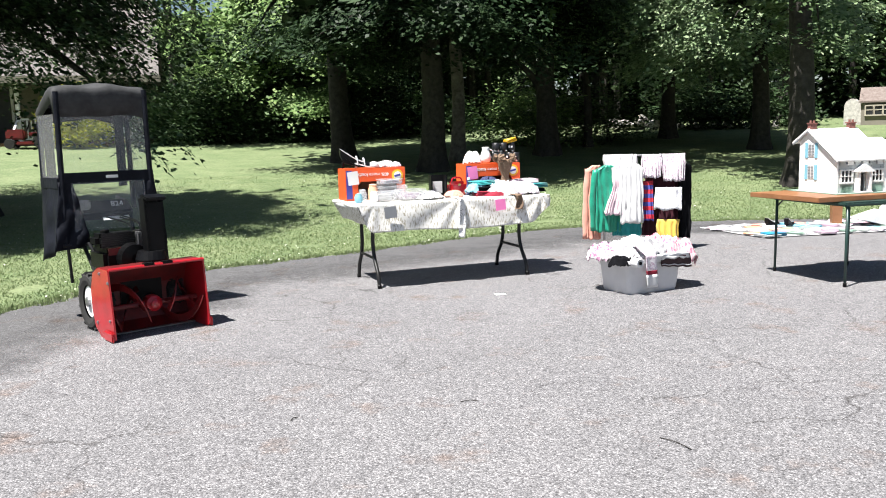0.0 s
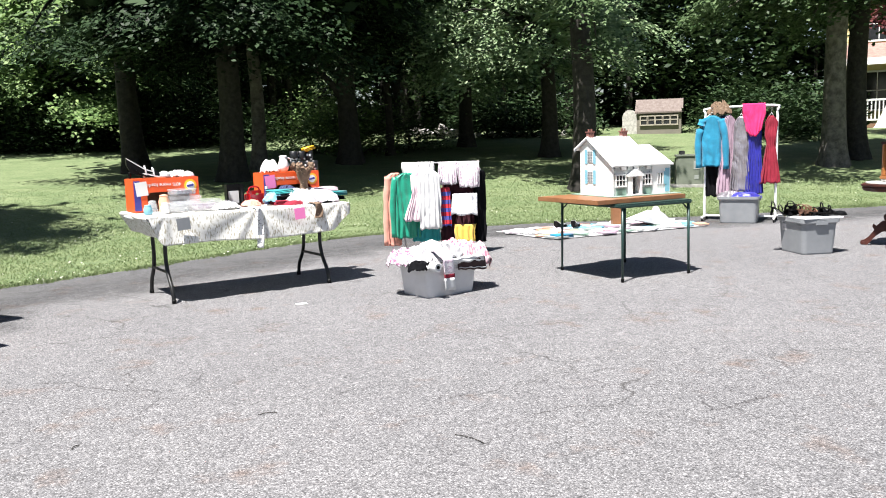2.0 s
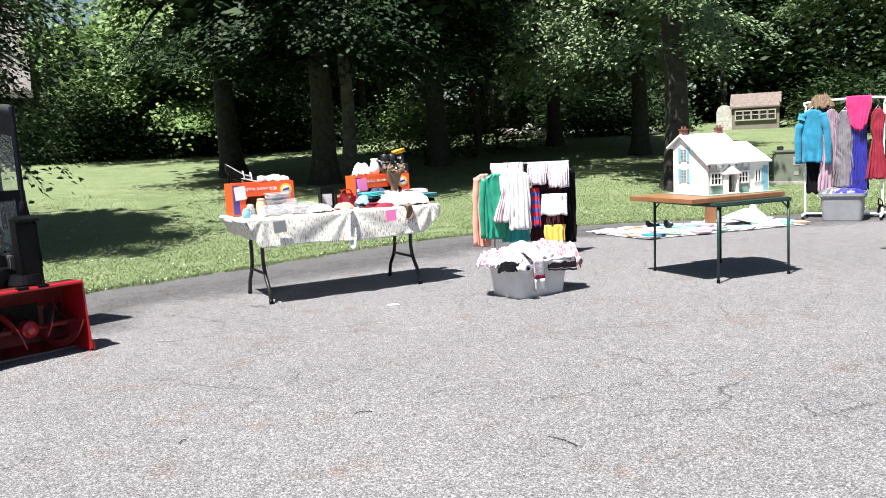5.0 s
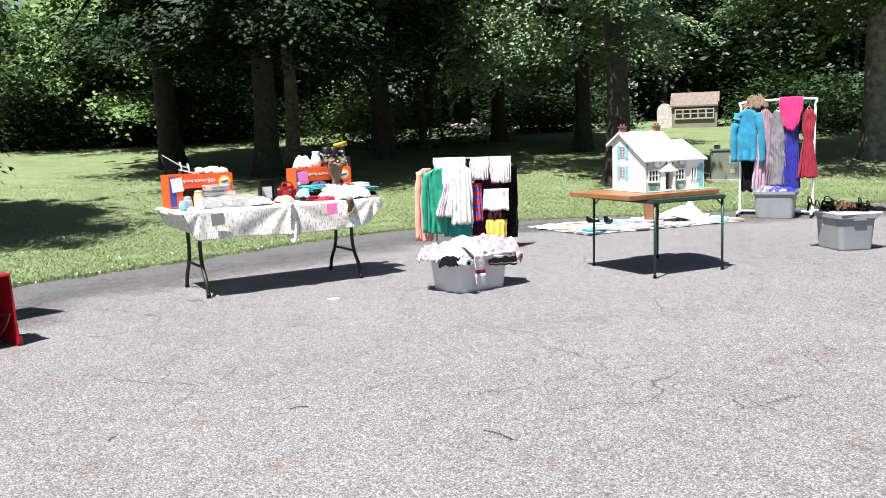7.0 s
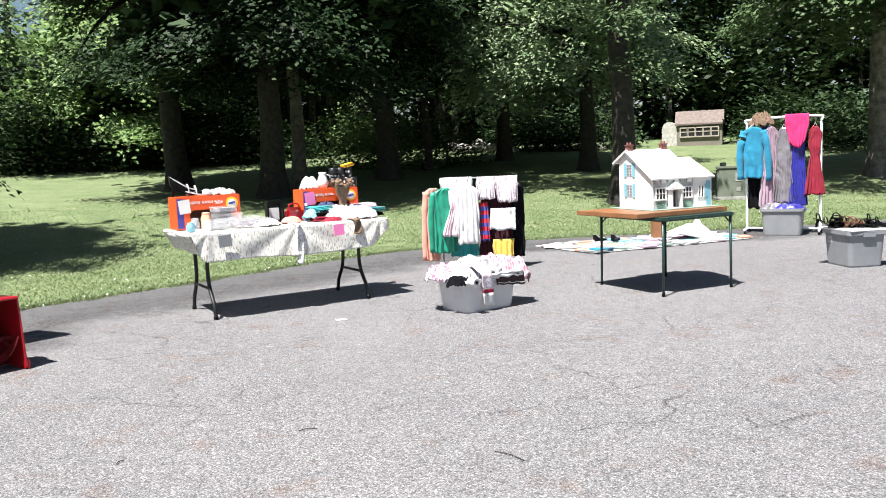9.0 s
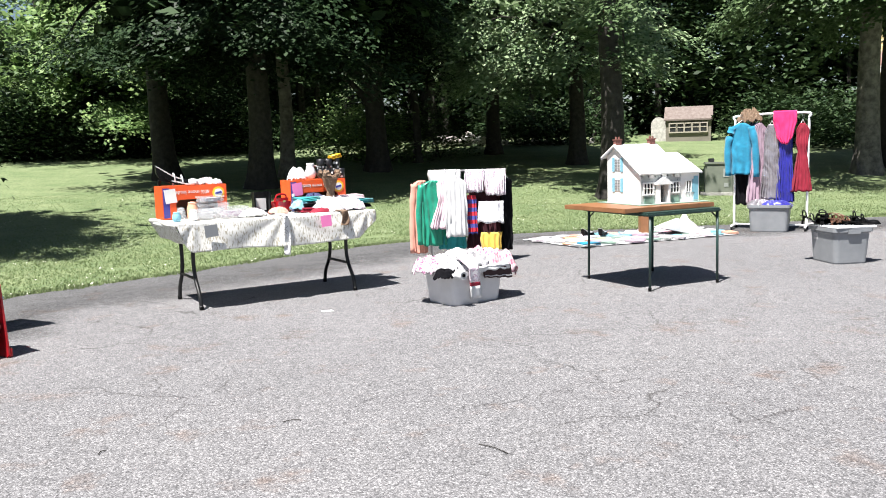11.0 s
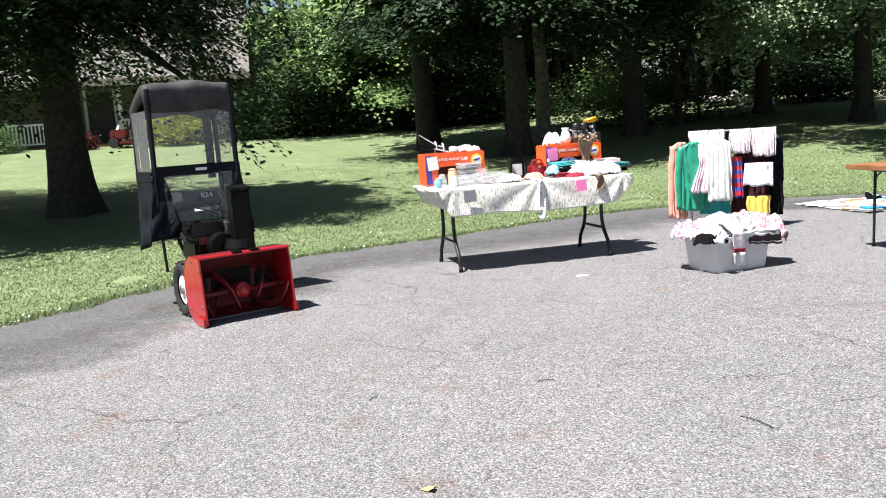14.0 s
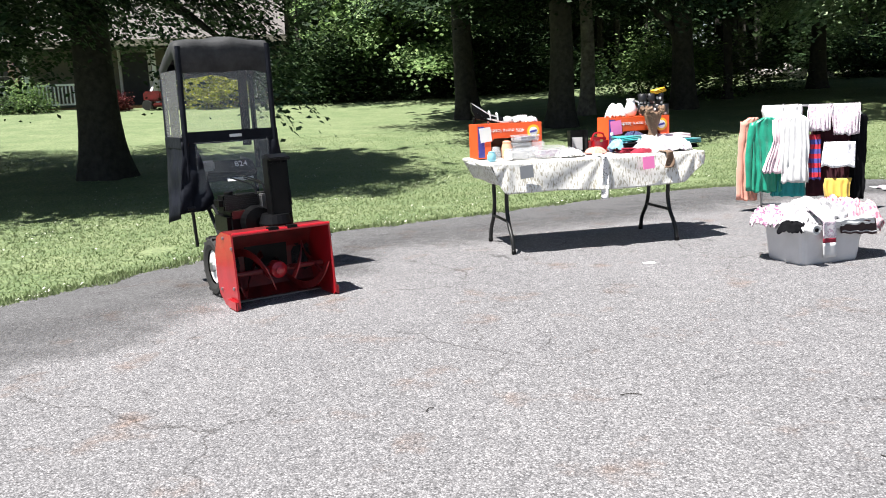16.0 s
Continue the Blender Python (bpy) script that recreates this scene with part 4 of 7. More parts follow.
# ---------- materials of the sale goods ----------
def pattern_mat(name, kind, a, b, scale=30.0, c=None, rough=0.8):
    """Printed cloth: stripes, checks, blotches or small flowers."""
    m = bpy.data.materials.new(name)
    m.use_nodes = True
    nd, ln = m.node_tree.nodes, m.node_tree.links
    bs = nd["Principled BSDF"]
    bs.inputs["Roughness"].default_value = rough
    tc = nd.new("ShaderNodeTexCoord")
    ramp = nd.new("ShaderNodeValToRGB")
    ramp.color_ramp.interpolation = "CONSTANT"
    e = ramp.color_ramp.elements
    e[0].color, e[1].color = (*a, 1), (*b, 1)

    def wave(direction, s):
        w = nd.new("ShaderNodeTexWave")
        w.bands_direction = direction
        w.inputs["Scale"].default_value = s
        w.inputs["Distortion"].default_value = 0.6
        w.inputs["Detail"].default_value = 1
        ln.new(tc.outputs["Object"], w.inputs["Vector"])
        return w.outputs["Fac"]
    if kind == "stripes":
        e[1].position = 0.5
        ln.new(wave("Z", scale), ramp.inputs["Fac"])
    elif kind == "checks":
        mid = tuple((p + q) / 2 for p, q in zip(a, b))
        sums = []
        for axis in "XY":
            g = nd.new("ShaderNodeMath")
            g.operation = "GREATER_THAN"
            g.inputs[1].default_value = 0.55
            ln.new(wave(axis, scale), g.inputs[0])
            sums.append(g.outputs[0])
        x = nd.new("ShaderNodeMath")
        x.operation = "ADD"
        ln.new(sums[0], x.inputs[0])
        ln.new(sums[1], x.inputs[1])
        h = nd.new("ShaderNodeMath")
        h.operation = "MULTIPLY"
        h.inputs[1].default_value = 0.5
        ln.new(x.outputs[0], h.inputs[0])
        e[1].position = 0.8
        e.new(0.3).color = (*mid, 1)
        ln.new(h.outputs[0], ramp.inputs["Fac"])
    else:
        n = nd.new("ShaderNodeTexNoise" if kind in ("blotch", "dash") else "ShaderNodeTexVoronoi")
        n.inputs["Scale"].default_value = scale
        ln.new(tc.outputs["Object"], n.inputs["Vector"])
        ln.new(n.outputs["Fac" if kind in ("blotch", "dash") else "Distance"], ramp.inputs["Fac"])
        e[1].position = {"blotch": 0.5, "dash": 0.6}.get(kind, 0.32)
        if kind == "dash":
            mp = nd.new("ShaderNodeMapping")
            mp.inputs["Scale"].default_value = (1.0, 0.6, 0.35)
            ln.new(tc.outputs["Object"], mp.inputs["Vector"])
            ln.new(mp.outputs["Vector"], n.inputs["Vector"])
            ramp.color_ramp.interpolation = "LINEAR"
            e[0].position, e[1].position = 0.5, 0.64
        if c:
            e.new(0.58 if kind == "blotch" else 0.2).color = (*c, 1)
    ln.new(ramp.outputs["Color"], bs.inputs["Base Color"])
    n2 = nd.new("ShaderNodeTexNoise")
    n2.inputs["Scale"].default_value = 40
    ln.new(tc.outputs["Object"], n2.inputs["Vector"])
    bp = nd.new("ShaderNodeBump")
    bp.inputs["Strength"].default_value, bp.inputs["Distance"].default_value = (0.08 if kind == "dash" else 0.35), 0.01
    ln.new(n2.outputs["Fac"], bp.inputs["Height"])
    ln.new(bp.outputs["Normal"], bs.inputs["Normal"])
    return m


def cloth_mat(name, c, dark=0.8, rough=0.85, sheen=0.2):
    return mat(name, c, tuple(x * dark for x in c), 11, rough, bump=0.3, bscale=16, sheen=sheen)


M_RED = mat("red_machine_paint", (0.42, 0.01, 0.018), (0.3, 0.008, 0.013), 6, 0.28, bump=0.05, coat=0.4)
# Red darkened by worn residue and by shade put into the colour.
M_RED_DARK = mat("shaded_worn_red_paint", (0.16, 0.008, 0.009), (0.07, 0.006, 0.006), 9, 0.45, bump=0.2)
M_BLACK = mat("black_plastic", (0.0025, 0.0025, 0.003), (0.006, 0.006, 0.0065), 8, 0.38, bump=0.1, spec=0.15)
M_BLACK_METAL = mat("black_steel", (0.008, 0.008, 0.0085), (0.016, 0.016, 0.016), 12, 0.45, 0.2)
M_GREY_METAL = mat("grey_steel", (0.4, 0.4, 0.41), (0.3, 0.3, 0.31), 14, 0.35, 0.9)
M_RUBBER = mat("tyre_rubber", (0.01, 0.01, 0.01), (0.02, 0.019, 0.018), 14, 0.85, bump=0.3)
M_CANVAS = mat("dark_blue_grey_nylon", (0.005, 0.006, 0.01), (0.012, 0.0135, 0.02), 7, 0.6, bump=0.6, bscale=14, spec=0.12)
# Cab roof: faded cloth, with the sunlit top's sheen put into the grey.
M_CANVAS_TOP = mat("faded_black_nylon_with_sheen", (0.03, 0.0305, 0.032), (0.055, 0.056, 0.058), 7, 0.65, bump=0.8, bscale=12, spec=0.15)
M_ORANGE = mat("orange_carton", (0.78, 0.1, 0.02), (0.7, 0.085, 0.018), 4, 0.45)
M_BLUE = mat("dark_blue_print", (0.04, 0.04, 0.25), (0.05, 0.05, 0.3), 5, 0.45)
M_YELLOW = mat("yellow_print", (0.85, 0.5, 0.03), (0.8, 0.45, 0.03), 5, 0.45)
M_CARD_IN = mat("brown_cardboard", (0.16, 0.08, 0.05), (0.2, 0.1, 0.07), 7, 0.8)
M_TABLECLOTH = pattern_mat("white_cloth_with_pale_print", "dash", (0.7, 0.69, 0.66), (0.36, 0.33, 0.26), 80)
M_GREEN_STEEL = mat("dark_green_steel", (0.012, 0.035, 0.03), (0.02, 0.05, 0.043), 9, 0.4, bump=0.1)
M_BOARD = mat("varnished_plywood", (0.2, 0.088, 0.038), (0.27, 0.125, 0.056), 5, 0.45, bump=0.15)
M_WOOD_DARK = mat("dark_cherry_wood", (0.045, 0.013, 0.01), (0.085, 0.026, 0.018), 6, 0.5, bump=0.1, spec=0.3)
M_WOOD_ORANGE = mat("honey_oak", (0.33, 0.13, 0.042), (0.42, 0.18, 0.06), 7, 0.4, bump=0.15)
M_TOP_GLEAM = mat("whitish_top_gleam", (0.62, 0.6, 0.57), (0.5, 0.47, 0.44), 12, 0.25)
M_LEATHER = mat("brown_leather", (0.1, 0.045, 0.028), (0.15, 0.07, 0.04), 20, 0.5, bump=0.2)
M_BRASS = mat("brass", (0.7, 0.5, 0.2), (0.6, 0.42, 0.17), 9, 0.3, 1.0)
M_TOTE = mat("milky_plastic", (0.62, 0.61, 0.62), (0.54, 0.53, 0.54), 4, 0.4, bump=0.05)
M_BIN = mat("grey_plastic", (0.2, 0.21, 0.225), (0.24, 0.25, 0.265), 5, 0.42, bump=0.08)
M_C_WHITE = cloth_mat("white_cotton", (0.6, 0.6, 0.61), 0.85)
M_C_PINKW = pattern_mat("white_and_pink_print_cotton", "blotch", (0.74, 0.7, 0.73), (0.5, 0.37, 0.46), 34, (0.62, 0.58, 0.64))
M_C_PRINT = pattern_mat("pink_and_plum_print_cotton", "blotch", (0.62, 0.5, 0.56), (0.24, 0.1, 0.18), 24, (0.55, 0.5, 0.54))
M_C_PINKPALE = cloth_mat("pale_pink_tulle", (0.8, 0.62, 0.68), 0.9)
M_C_GREEN = cloth_mat("emerald_satin", (0.008, 0.3, 0.19), 0.7, 0.38)
M_C_SALMON = cloth_mat("salmon_cotton", (0.7, 0.31, 0.24), 0.85)
M_C_BLACK = mat("black_cotton", (0.005, 0.005, 0.006), (0.009, 0.009, 0.011), 11, 0.9, bump=0.3, bscale=16, spec=0.05)
M_C_MAROON = cloth_mat("maroon_cotton", (0.05, 0.006, 0.014), 0.7, 0.9, 0.0)
M_C_YELLOW = cloth_mat("yellow_cotton", (0.7, 0.46, 0.08), 0.85)
M_C_STRIPE = pattern_mat("red_and_blue_stripes", "stripes", (0.5, 0.02, 0.04), (0.06, 0.07, 0.32), 3.4)
M_C_PLAID = pattern_mat("pink_and_white_plaid", "checks", (0.6, 0.5, 0.52), (0.5, 0.14, 0.21), 9.0)
M_C_TURQ = cloth_mat("turquoise_fleece", (0.007, 0.21, 0.35), 0.75)
M_C_HOTPINK = cloth_mat("hot_pink_knit", (0.75, 0.02, 0.16), 0.85)
M_C_BLUE = cloth_mat("royal_blue_satin", (0.02, 0.02, 0.3), 0.55, 0.35)
M_C_SILVER = mat("grey_lilac_satin", (0.27, 0.245, 0.27), (0.42, 0.39, 0.42), 7, 0.28, 0.6, bump=0.6, bscale=18)
M_C_LILAC = cloth_mat("mauve_cotton", (0.36, 0.25, 0.32), 0.8)
M_C_CRIMSON = cloth_mat("crimson_cotton", (0.27, 0.008, 0.03), 0.75, 0.85, 0.05)
M_C_TEAL = cloth_mat("teal_cotton", (0.02, 0.32, 0.33), 0.7)
M_C_NAVY = cloth_mat("navy_cotton", (0.03, 0.04, 0.12), 0.7)
M_C_CAMO = pattern_mat("brown_leopard_print", "spots", (0.04, 0.025, 0.018), (0.15, 0.095, 0.06), 34, (0.3, 0.21, 0.14))
M_MUG = pattern_mat("black_with_white_print", "spots", (0.72, 0.72, 0.72), (0.012, 0.012, 0.014), 26, None, 0.35)
M_C_GREYW = cloth_mat("off_white_jersey", (0.42, 0.41, 0.43), 0.8)
M_C_BW = pattern_mat("black_and_white_print", "spots", (0.03, 0.03, 0.03), (0.7, 0.7, 0.7), 60)
M_PINK_TAG = mat("pink_paper", (0.85, 0.22, 0.5), (0.8, 0.2, 0.46), 5, 0.8)
M_CLEAR = mat("clear_plastic", (0.85, 0.86, 0.88), (0.8, 0.81, 0.83), 5, 0.12, alpha=0.28)
M_VINYL = mat("clear_window_vinyl", (0.75, 0.77, 0.78), (0.6, 0.62, 0.63), 3, 0.12, alpha=0.1, bump=0.5, bscale=6)
M_PEACH = mat("peach_glaze", (0.75, 0.4, 0.26), (0.7, 0.36, 0.22), 9, 0.35)
M_SHADE = mat("white_lamp_shade", (0.82, 0.81, 0.78), (0.77, 0.76, 0.73), 6, 0.7, bump=0.1)
M_AQUA = mat("pale_blue_paint", (0.2, 0.44, 0.55), (0.18, 0.4, 0.5), 8, 0.6)
M_DH_STONE = pattern_mat("printed_stone_front", "spots", (0.2, 0.21, 0.21), (0.4, 0.42, 0.41), 42, (0.3, 0.32, 0.32), 0.6)
M_DH_GREEN = mat("grey_green_paint", (0.2, 0.3, 0.25), (0.26, 0.36, 0.3), 20, 0.6)
M_BRICK = mat("dark_red_brick", (0.16, 0.06, 0.05), (0.25, 0.11, 0.09), 60, 0.85)


def writing(text, size, material, parent, m, name="lettering"):
    cu = bpy.data.curves.new(name, "FONT")
    cu.body, cu.size, cu.align_x, cu.align_y, cu.extrude = text, size, "CENTER", "CENTER", 0.0008
    tmp = new(name, cu)
    bpy.context.view_layer.update()
    me = bpy.data.meshes.new_from_object(tmp)
    bpy.data.objects.remove(tmp)
    me.materials.clear()
    me.materials.append(material)
    ob = new(name, me)
    ob.parent = parent
    ob.matrix_local = m @ pose(0, 0, 0, 90, 0, 0)
    return ob


def sheet(name, fn, nu, nv, material, parent=None, thick=0.004, label=""):
    """A cloth laid over fn(s, t), s and t from 0 to 1, with a real thickness."""
    bm = bmesh.new()
    g = [[bm.verts.new(fn(i / nu, j / nv)) for j in range(nv + 1)] for i in range(nu + 1)]
    for i in range(nu):
        for j in range(nv):
            bm.faces.new((g[i][j], g[i + 1][j], g[i + 1][j + 1], g[i][j + 1]))
    ob = part(name, bm, material, parent, label, smooth=True)
    mod = ob.modifiers.new("thick", "SOLIDIFY")
    mod.thickness = thick
    return ob


def crumple(name, label, category, m, rx, ry, h, material, seed, drape=0.0, group="", rough=0.35):
    """A heap of cloth: a lumpy dome with folds, whose rim may hang down."""
    off = Vector((seed * 3.1, seed * 1.7, seed))
    big = max(rx, ry)

    def fn(s, t):
        a = 2 * math.pi * s
        x, y = rx * t * math.cos(a), ry * t * math.sin(a)
        q = Vector((x / big * 1.9, y / big * 1.9, 0)) + off
        warp = Vector((noise.noise(q * 1.3), noise.noise(q * 1.3 + Vector((7, 3, 1))), 0)) * 0.7
        n1 = noise.noise(q)
        crease = 1 - abs(noise.noise((q + warp) * 2.4)) * 2.6
        small = 1 - abs(noise.noise((q + warp) * 5.5)) * 2.6
        rim = 1 + 0.3 * noise.noise(Vector((math.cos(a) * 1.4, math.sin(a) * 1.4, seed))) + 0.02 * math.sin(9 * a + seed) * t
        z = h * (1 - t ** 3) + h * rough * (0.8 * n1 + 1.0 * crease + 0.16 * small - 0.6) * (1 - 0.3 * t)
        if t > 0.7 and drape:
            z -= drape * ((t - 0.7) / 0.3) * (0.45 + 0.9 * abs(noise.noise(Vector((math.cos(a) * 2, math.sin(a) * 2, seed + 4)))) + 0.1 * abs(math.sin(6 * a + seed)))
        return Vector((x * rim, y * rim, z))
    bm = bmesh.new()
    nu, nv = 84, 26
    g = [[bm.verts.new(fn(i / nu, (j + 1) / nv)) for j in range(nv)] for i in range(nu)]
    c = bm.verts.new(fn(0, 0.0))
    for i in range(nu):
        i2 = (i + 1) % nu
        bm.faces.new((c, g[i][0], g[i2][0]))
        for j in range(nv - 1):
            bm.faces.new((g[i][j], g[i][j + 1], g[i2][j + 1], g[i2][j]))
    ob = part(name, bm, material, None, "", True)
    mod = ob.modifiers.new("thick", "SOLIDIFY")
    mod.thickness = 0.006
    ob.matrix_world = m
    return tagged(ob, label, category, group)


def folded(name, label, category, m, w, d, h, material, seed, group=""):
    """A folded garment: a soft slab with rounded, layered edges."""
    bm = bmesh.new()
    layers = 3
    for k in range(layers):
        r = bmesh.ops.create_cube(bm, size=1, matrix=pose(0.006 * math.sin(seed + k), 0.005 * math.cos(seed * 2 + k), h * (k + 0.5) / layers) @ Matrix.Diagonal((w * (1 - 0.03 * k), d * (1 - 0.02 * k), h / layers * 1.04, 1)))
        es = list({e for v in r["verts"] for e in v.link_edges})
        bmesh.ops.bevel(bm, geom=es, offset=h / layers * 0.4, segments=2, affect="EDGES")
    for v in bm.verts:
        v.co.z += 0.012 * noise.noise(v.co * 9 + Vector((seed, 0, 0))) * (v.co.z > 0.01)
    ob = part(name, bm, material, None, "", True)
    ob.matrix_world = m
    return tagged(ob, label, category, group)


def garment(name, label, category, m, prof, material, thick=0.05, folds=5, amp=0.012, sleeves=(), seed=1, hanger=True, group="clothes on a rack", neck=True):
    """Clothing that hangs: rings of (height, left, right) from the top down, with folds; sleeves as flattened tubes."""
    t = thing(name, m, label, category, group)
    bm = bmesh.new()
    K = 60
    rows = []
    for i in range(len(prof) - 1):
        z0, l0, r0 = prof[i]
        z1, l1, r1 = prof[i + 1]
        n = max(2, int(abs(z1 - z0) / 0.022))
        for j in range(n):
            f = j / n
            rows.append((z0 + (z1 - z0) * f, l0 + (l1 - l0) * f, r0 + (r1 - r0) * f))
    rows.append(prof[-1])
    zt = prof[0][0]
    zl = max(0.05, zt - prof[-1][0])
    rings = []
    for z, l, r in rows:
        down = (zt - z) / zl
        cx, hw = (l + r) / 2, (r - l) / 2
        ring = []
        for k in range(K):
            a = 2 * math.pi * k / K
            ca, sa = math.cos(a), math.sin(a)
            x = cx + hw * (abs(ca) ** 0.8) * (1 if ca >= 0 else -1)
            y = thick * (0.55 + 0.45 * down) * (abs(sa) ** 0.7) * (1 if sa >= 0 else -1)
            sway = 1.6 * noise.noise((x * 5, z * 3.5, seed + 3.0))
            y += 0.95 * amp * (0.2 + down) * math.sin(folds * math.pi * ca + seed + 1.3 * z * (2 + seed % 3) + sway)
            y += 0.014 * (0.5 - abs(noise.noise((x * 9 + sway, z * 3.2, seed * 1.3))) * 2) + 0.004 * noise.noise((x * 24, z * 15, seed))
            ring.append(bm.verts.new((x + 0.01 * noise.noise((z * 7, sa, seed)), y, z + (0.01 * math.sin(folds * 2 * ca + seed) + 0.012 * noise.noise((x * 14, sa, seed))) * down)))
        rings.append(ring)
    for a, b in zip(rings[:-1], rings[1:]):
        for k in range(K):
            bm.faces.new((a[k], a[(k + 1) % K], b[(k + 1) % K], b[k]))
    bm.faces.new(rings[0][::-1])
    bm.faces.new(rings[-1])
    part("body", bm, material, t, "", True)
    for pts, r0 in sleeves:
        bm = bmesh.new()
        fine = smooth_line3(pts, 5)
        tube(bm, fine, [r0 * (1 - 0.25 * i / len(fine)) * (1 + 0.1 * math.sin(i * 1.7 + seed)) for i in range(len(fine))], 12)
        part("sleeve", bm, material, t, "", True)
    if hanger:
        bm = bmesh.new()
        hw = max(0.04, min(0.16, 0.85 * max(abs(prof[1][1]), abs(prof[1][2]))))
        tube(bm, [(-hw, 0, prof[1][0] - 0.005), (0, 0, zt + 0.045), (hw, 0, prof[1][0] - 0.005)], 0.005, 6)
        part("hanger", bm, M_WHITE_PLASTIC, t)
        bm = bmesh.new()
        tube(bm, [(0, 0, zt + 0.04), (0, 0, zt + 0.075), (0.018, 0, zt + 0.1), (0, 0, zt + 0.115), (-0.014, 0, zt + 0.1)], 0.004, 6)
        part("hook", bm, M_GREY_METAL, t)
    return t


def smooth_line3(pts, n=6):
    out = []
    for i in range(len(pts) - 1):
        p0, p1, p2, p3 = (Vector(pts[max(0, min(len(pts) - 1, i + k))]) for k in (-1, 0, 1, 2))
        for j in range(n):
            t = j / n
            out.append(0.5 * ((2 * p1) + (p2 - p0) * t + (2 * p0 - 5 * p1 + 4 * p2 - p3) * t * t + (3 * p1 - p0 - 3 * p2 + p3) * t ** 3))
    return out + [Vector(pts[-1])]


# ---------- snow blower ----------
def snow_blower():
    t = thing("snow_blower", pose(-1.855, 5.715, 0, 0, 0, 42), "red two-stage snow blower with a black zipped cab", "snow blower")
    W = 0.335
    side = [(0.0, 0.02), (0.03, 0.0), (0.26, 0.0), (0.36, 0.06), (0.40, 0.18), (0.40, 0.32), (0.34, 0.44), (0.24, 0.485), (0.05, 0.485)]
    # the sheet's dark red holds the shade and residue inside the housing
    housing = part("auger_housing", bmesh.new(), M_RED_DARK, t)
    bm = bmesh.new()
    inner = [(0.26, 0.012), (0.345, 0.07), (0.385, 0.18), (0.385, 0.31), (0.33, 0.43), (0.24, 0.475), (0.05, 0.475)]
    outer = [(0.26, 0.0), (0.355, 0.06), (0.397, 0.18), (0.397, 0.32), (0.34, 0.44), (0.24, 0.487), (0.048, 0.487)]
    for x0, x1 in ((-W, W),):
        a = [[bm.verts.new((x, y, z)) for y, z in inner] for x in (x0, x1)]
        b = [[bm.verts.new((x, y, z)) for y, z in outer] for x in (x0, x1)]
        for i in range(len(inner) - 1):
            bm.faces.new((a[0][i], a[1][i], a[1][i + 1], a[0][i + 1]))
            bm.faces.new((b[0][i], b[0][i + 1], b[1][i + 1], b[1][i]))
        bm.faces.new((a[0][-1], a[1][-1], b[1][-1], b[0][-1]))
        bm.faces.new((a[0][0], b[0][0], b[1][0], a[1][0]))
    bmesh.ops.recalc_face_normals(bm, faces=bm.faces)
    bm.to_mesh(housing.data)
    for s in (-1, 1):
        part("side_plate", prism(bmesh.new(), side, 0.012, pose(s * W, 0, 0, 0, 0, 90)), M_RED, housing)
        part("skid_shoe", box(bmesh.new(), 0.02, 0.16, 0.07, pose(s * (W + 0.016), 0.08, 0.0), 0.008), M_RED, housing)
        for yy, zz in ((0.06, 0.14), (0.05, 0.4), (0.3, 0.1), (0.2, 0.45)):
            part("bolt", lathe(bmesh.new(), [(0.011, 0), (0.011, 0.008), (0.006, 0.011)], 8, pose(s * (W + 0.006), yy, zz, 0, 90 * s, 0)), M_GREY_METAL, housing)
    part("scraper_blade", box(bmesh.new(), 2 * W, 0.04, 0.01, pose(0, 0.25, 0.002)), M_GREY_METAL, housing)
    part("front_lip", tube(bmesh.new(), [(-W, 0.045, 0.485), (W, 0.045, 0.485)], 0.012, 8), M_RED, housing)
    for x in (-0.06, 0.07):
        part("clip", box(bmesh.new(), 0.07, 0.05, 0.02, pose(x, 0.055, 0.486), 0.004), M_BLACK, housing)
    # auger: shaft, gearbox and four ribbon blades, the housing's shade in their red
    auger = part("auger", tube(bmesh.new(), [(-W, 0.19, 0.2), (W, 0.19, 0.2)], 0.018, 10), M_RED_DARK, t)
    part("gearbox", lathe(bmesh.new(), [(0.03, -0.06), (0.055, -0.045), (0.06, 0), (0.055, 0.045), (0.03, 0.06)], 16, pose(0, 0.19, 0.2, 90, 0, 0)), M_RED, auger)
    part("gearbox_cap", lathe(bmesh.new(), [(0.03, 0), (0.03, 0.012), (0.012, 0.02)], 14, pose(0, 0.132, 0.2, 90, 0, 0)), M_RED, auger)
    for x0, x1, ph, hand in ((-0.31, -0.06, 0.3, 1), (-0.31, -0.06, 3.44, 1), (0.06, 0.31, 0.3, -1), (0.06, 0.31, 3.44, -1)):
        bm = bmesh.new()
        n = 22
        prev = None
        for i in range(n + 1):
            f = i / n
            a = ph + hand * f * math.pi * 1.15
            x = x0 + (x1 - x0) * f
            ring = []
            for rr, dx in ((0.115, -0.004), (0.165, -0.004), (0.165, 0.004), (0.115, 0.004)):
                ring.append(bm.verts.new((x + dx, 0.19 + rr * math.cos(a), 0.2 + rr * math.sin(a))))
            if prev:
                for k in range(4):
                    bm.faces.new((prev[k], prev[(k + 1) % 4], ring[(k + 1) % 4], ring[k]))
            prev = ring
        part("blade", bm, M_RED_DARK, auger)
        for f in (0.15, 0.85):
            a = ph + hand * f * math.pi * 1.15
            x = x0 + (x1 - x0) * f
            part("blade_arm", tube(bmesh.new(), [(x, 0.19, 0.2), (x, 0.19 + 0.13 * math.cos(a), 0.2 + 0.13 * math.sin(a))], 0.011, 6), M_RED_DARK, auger)
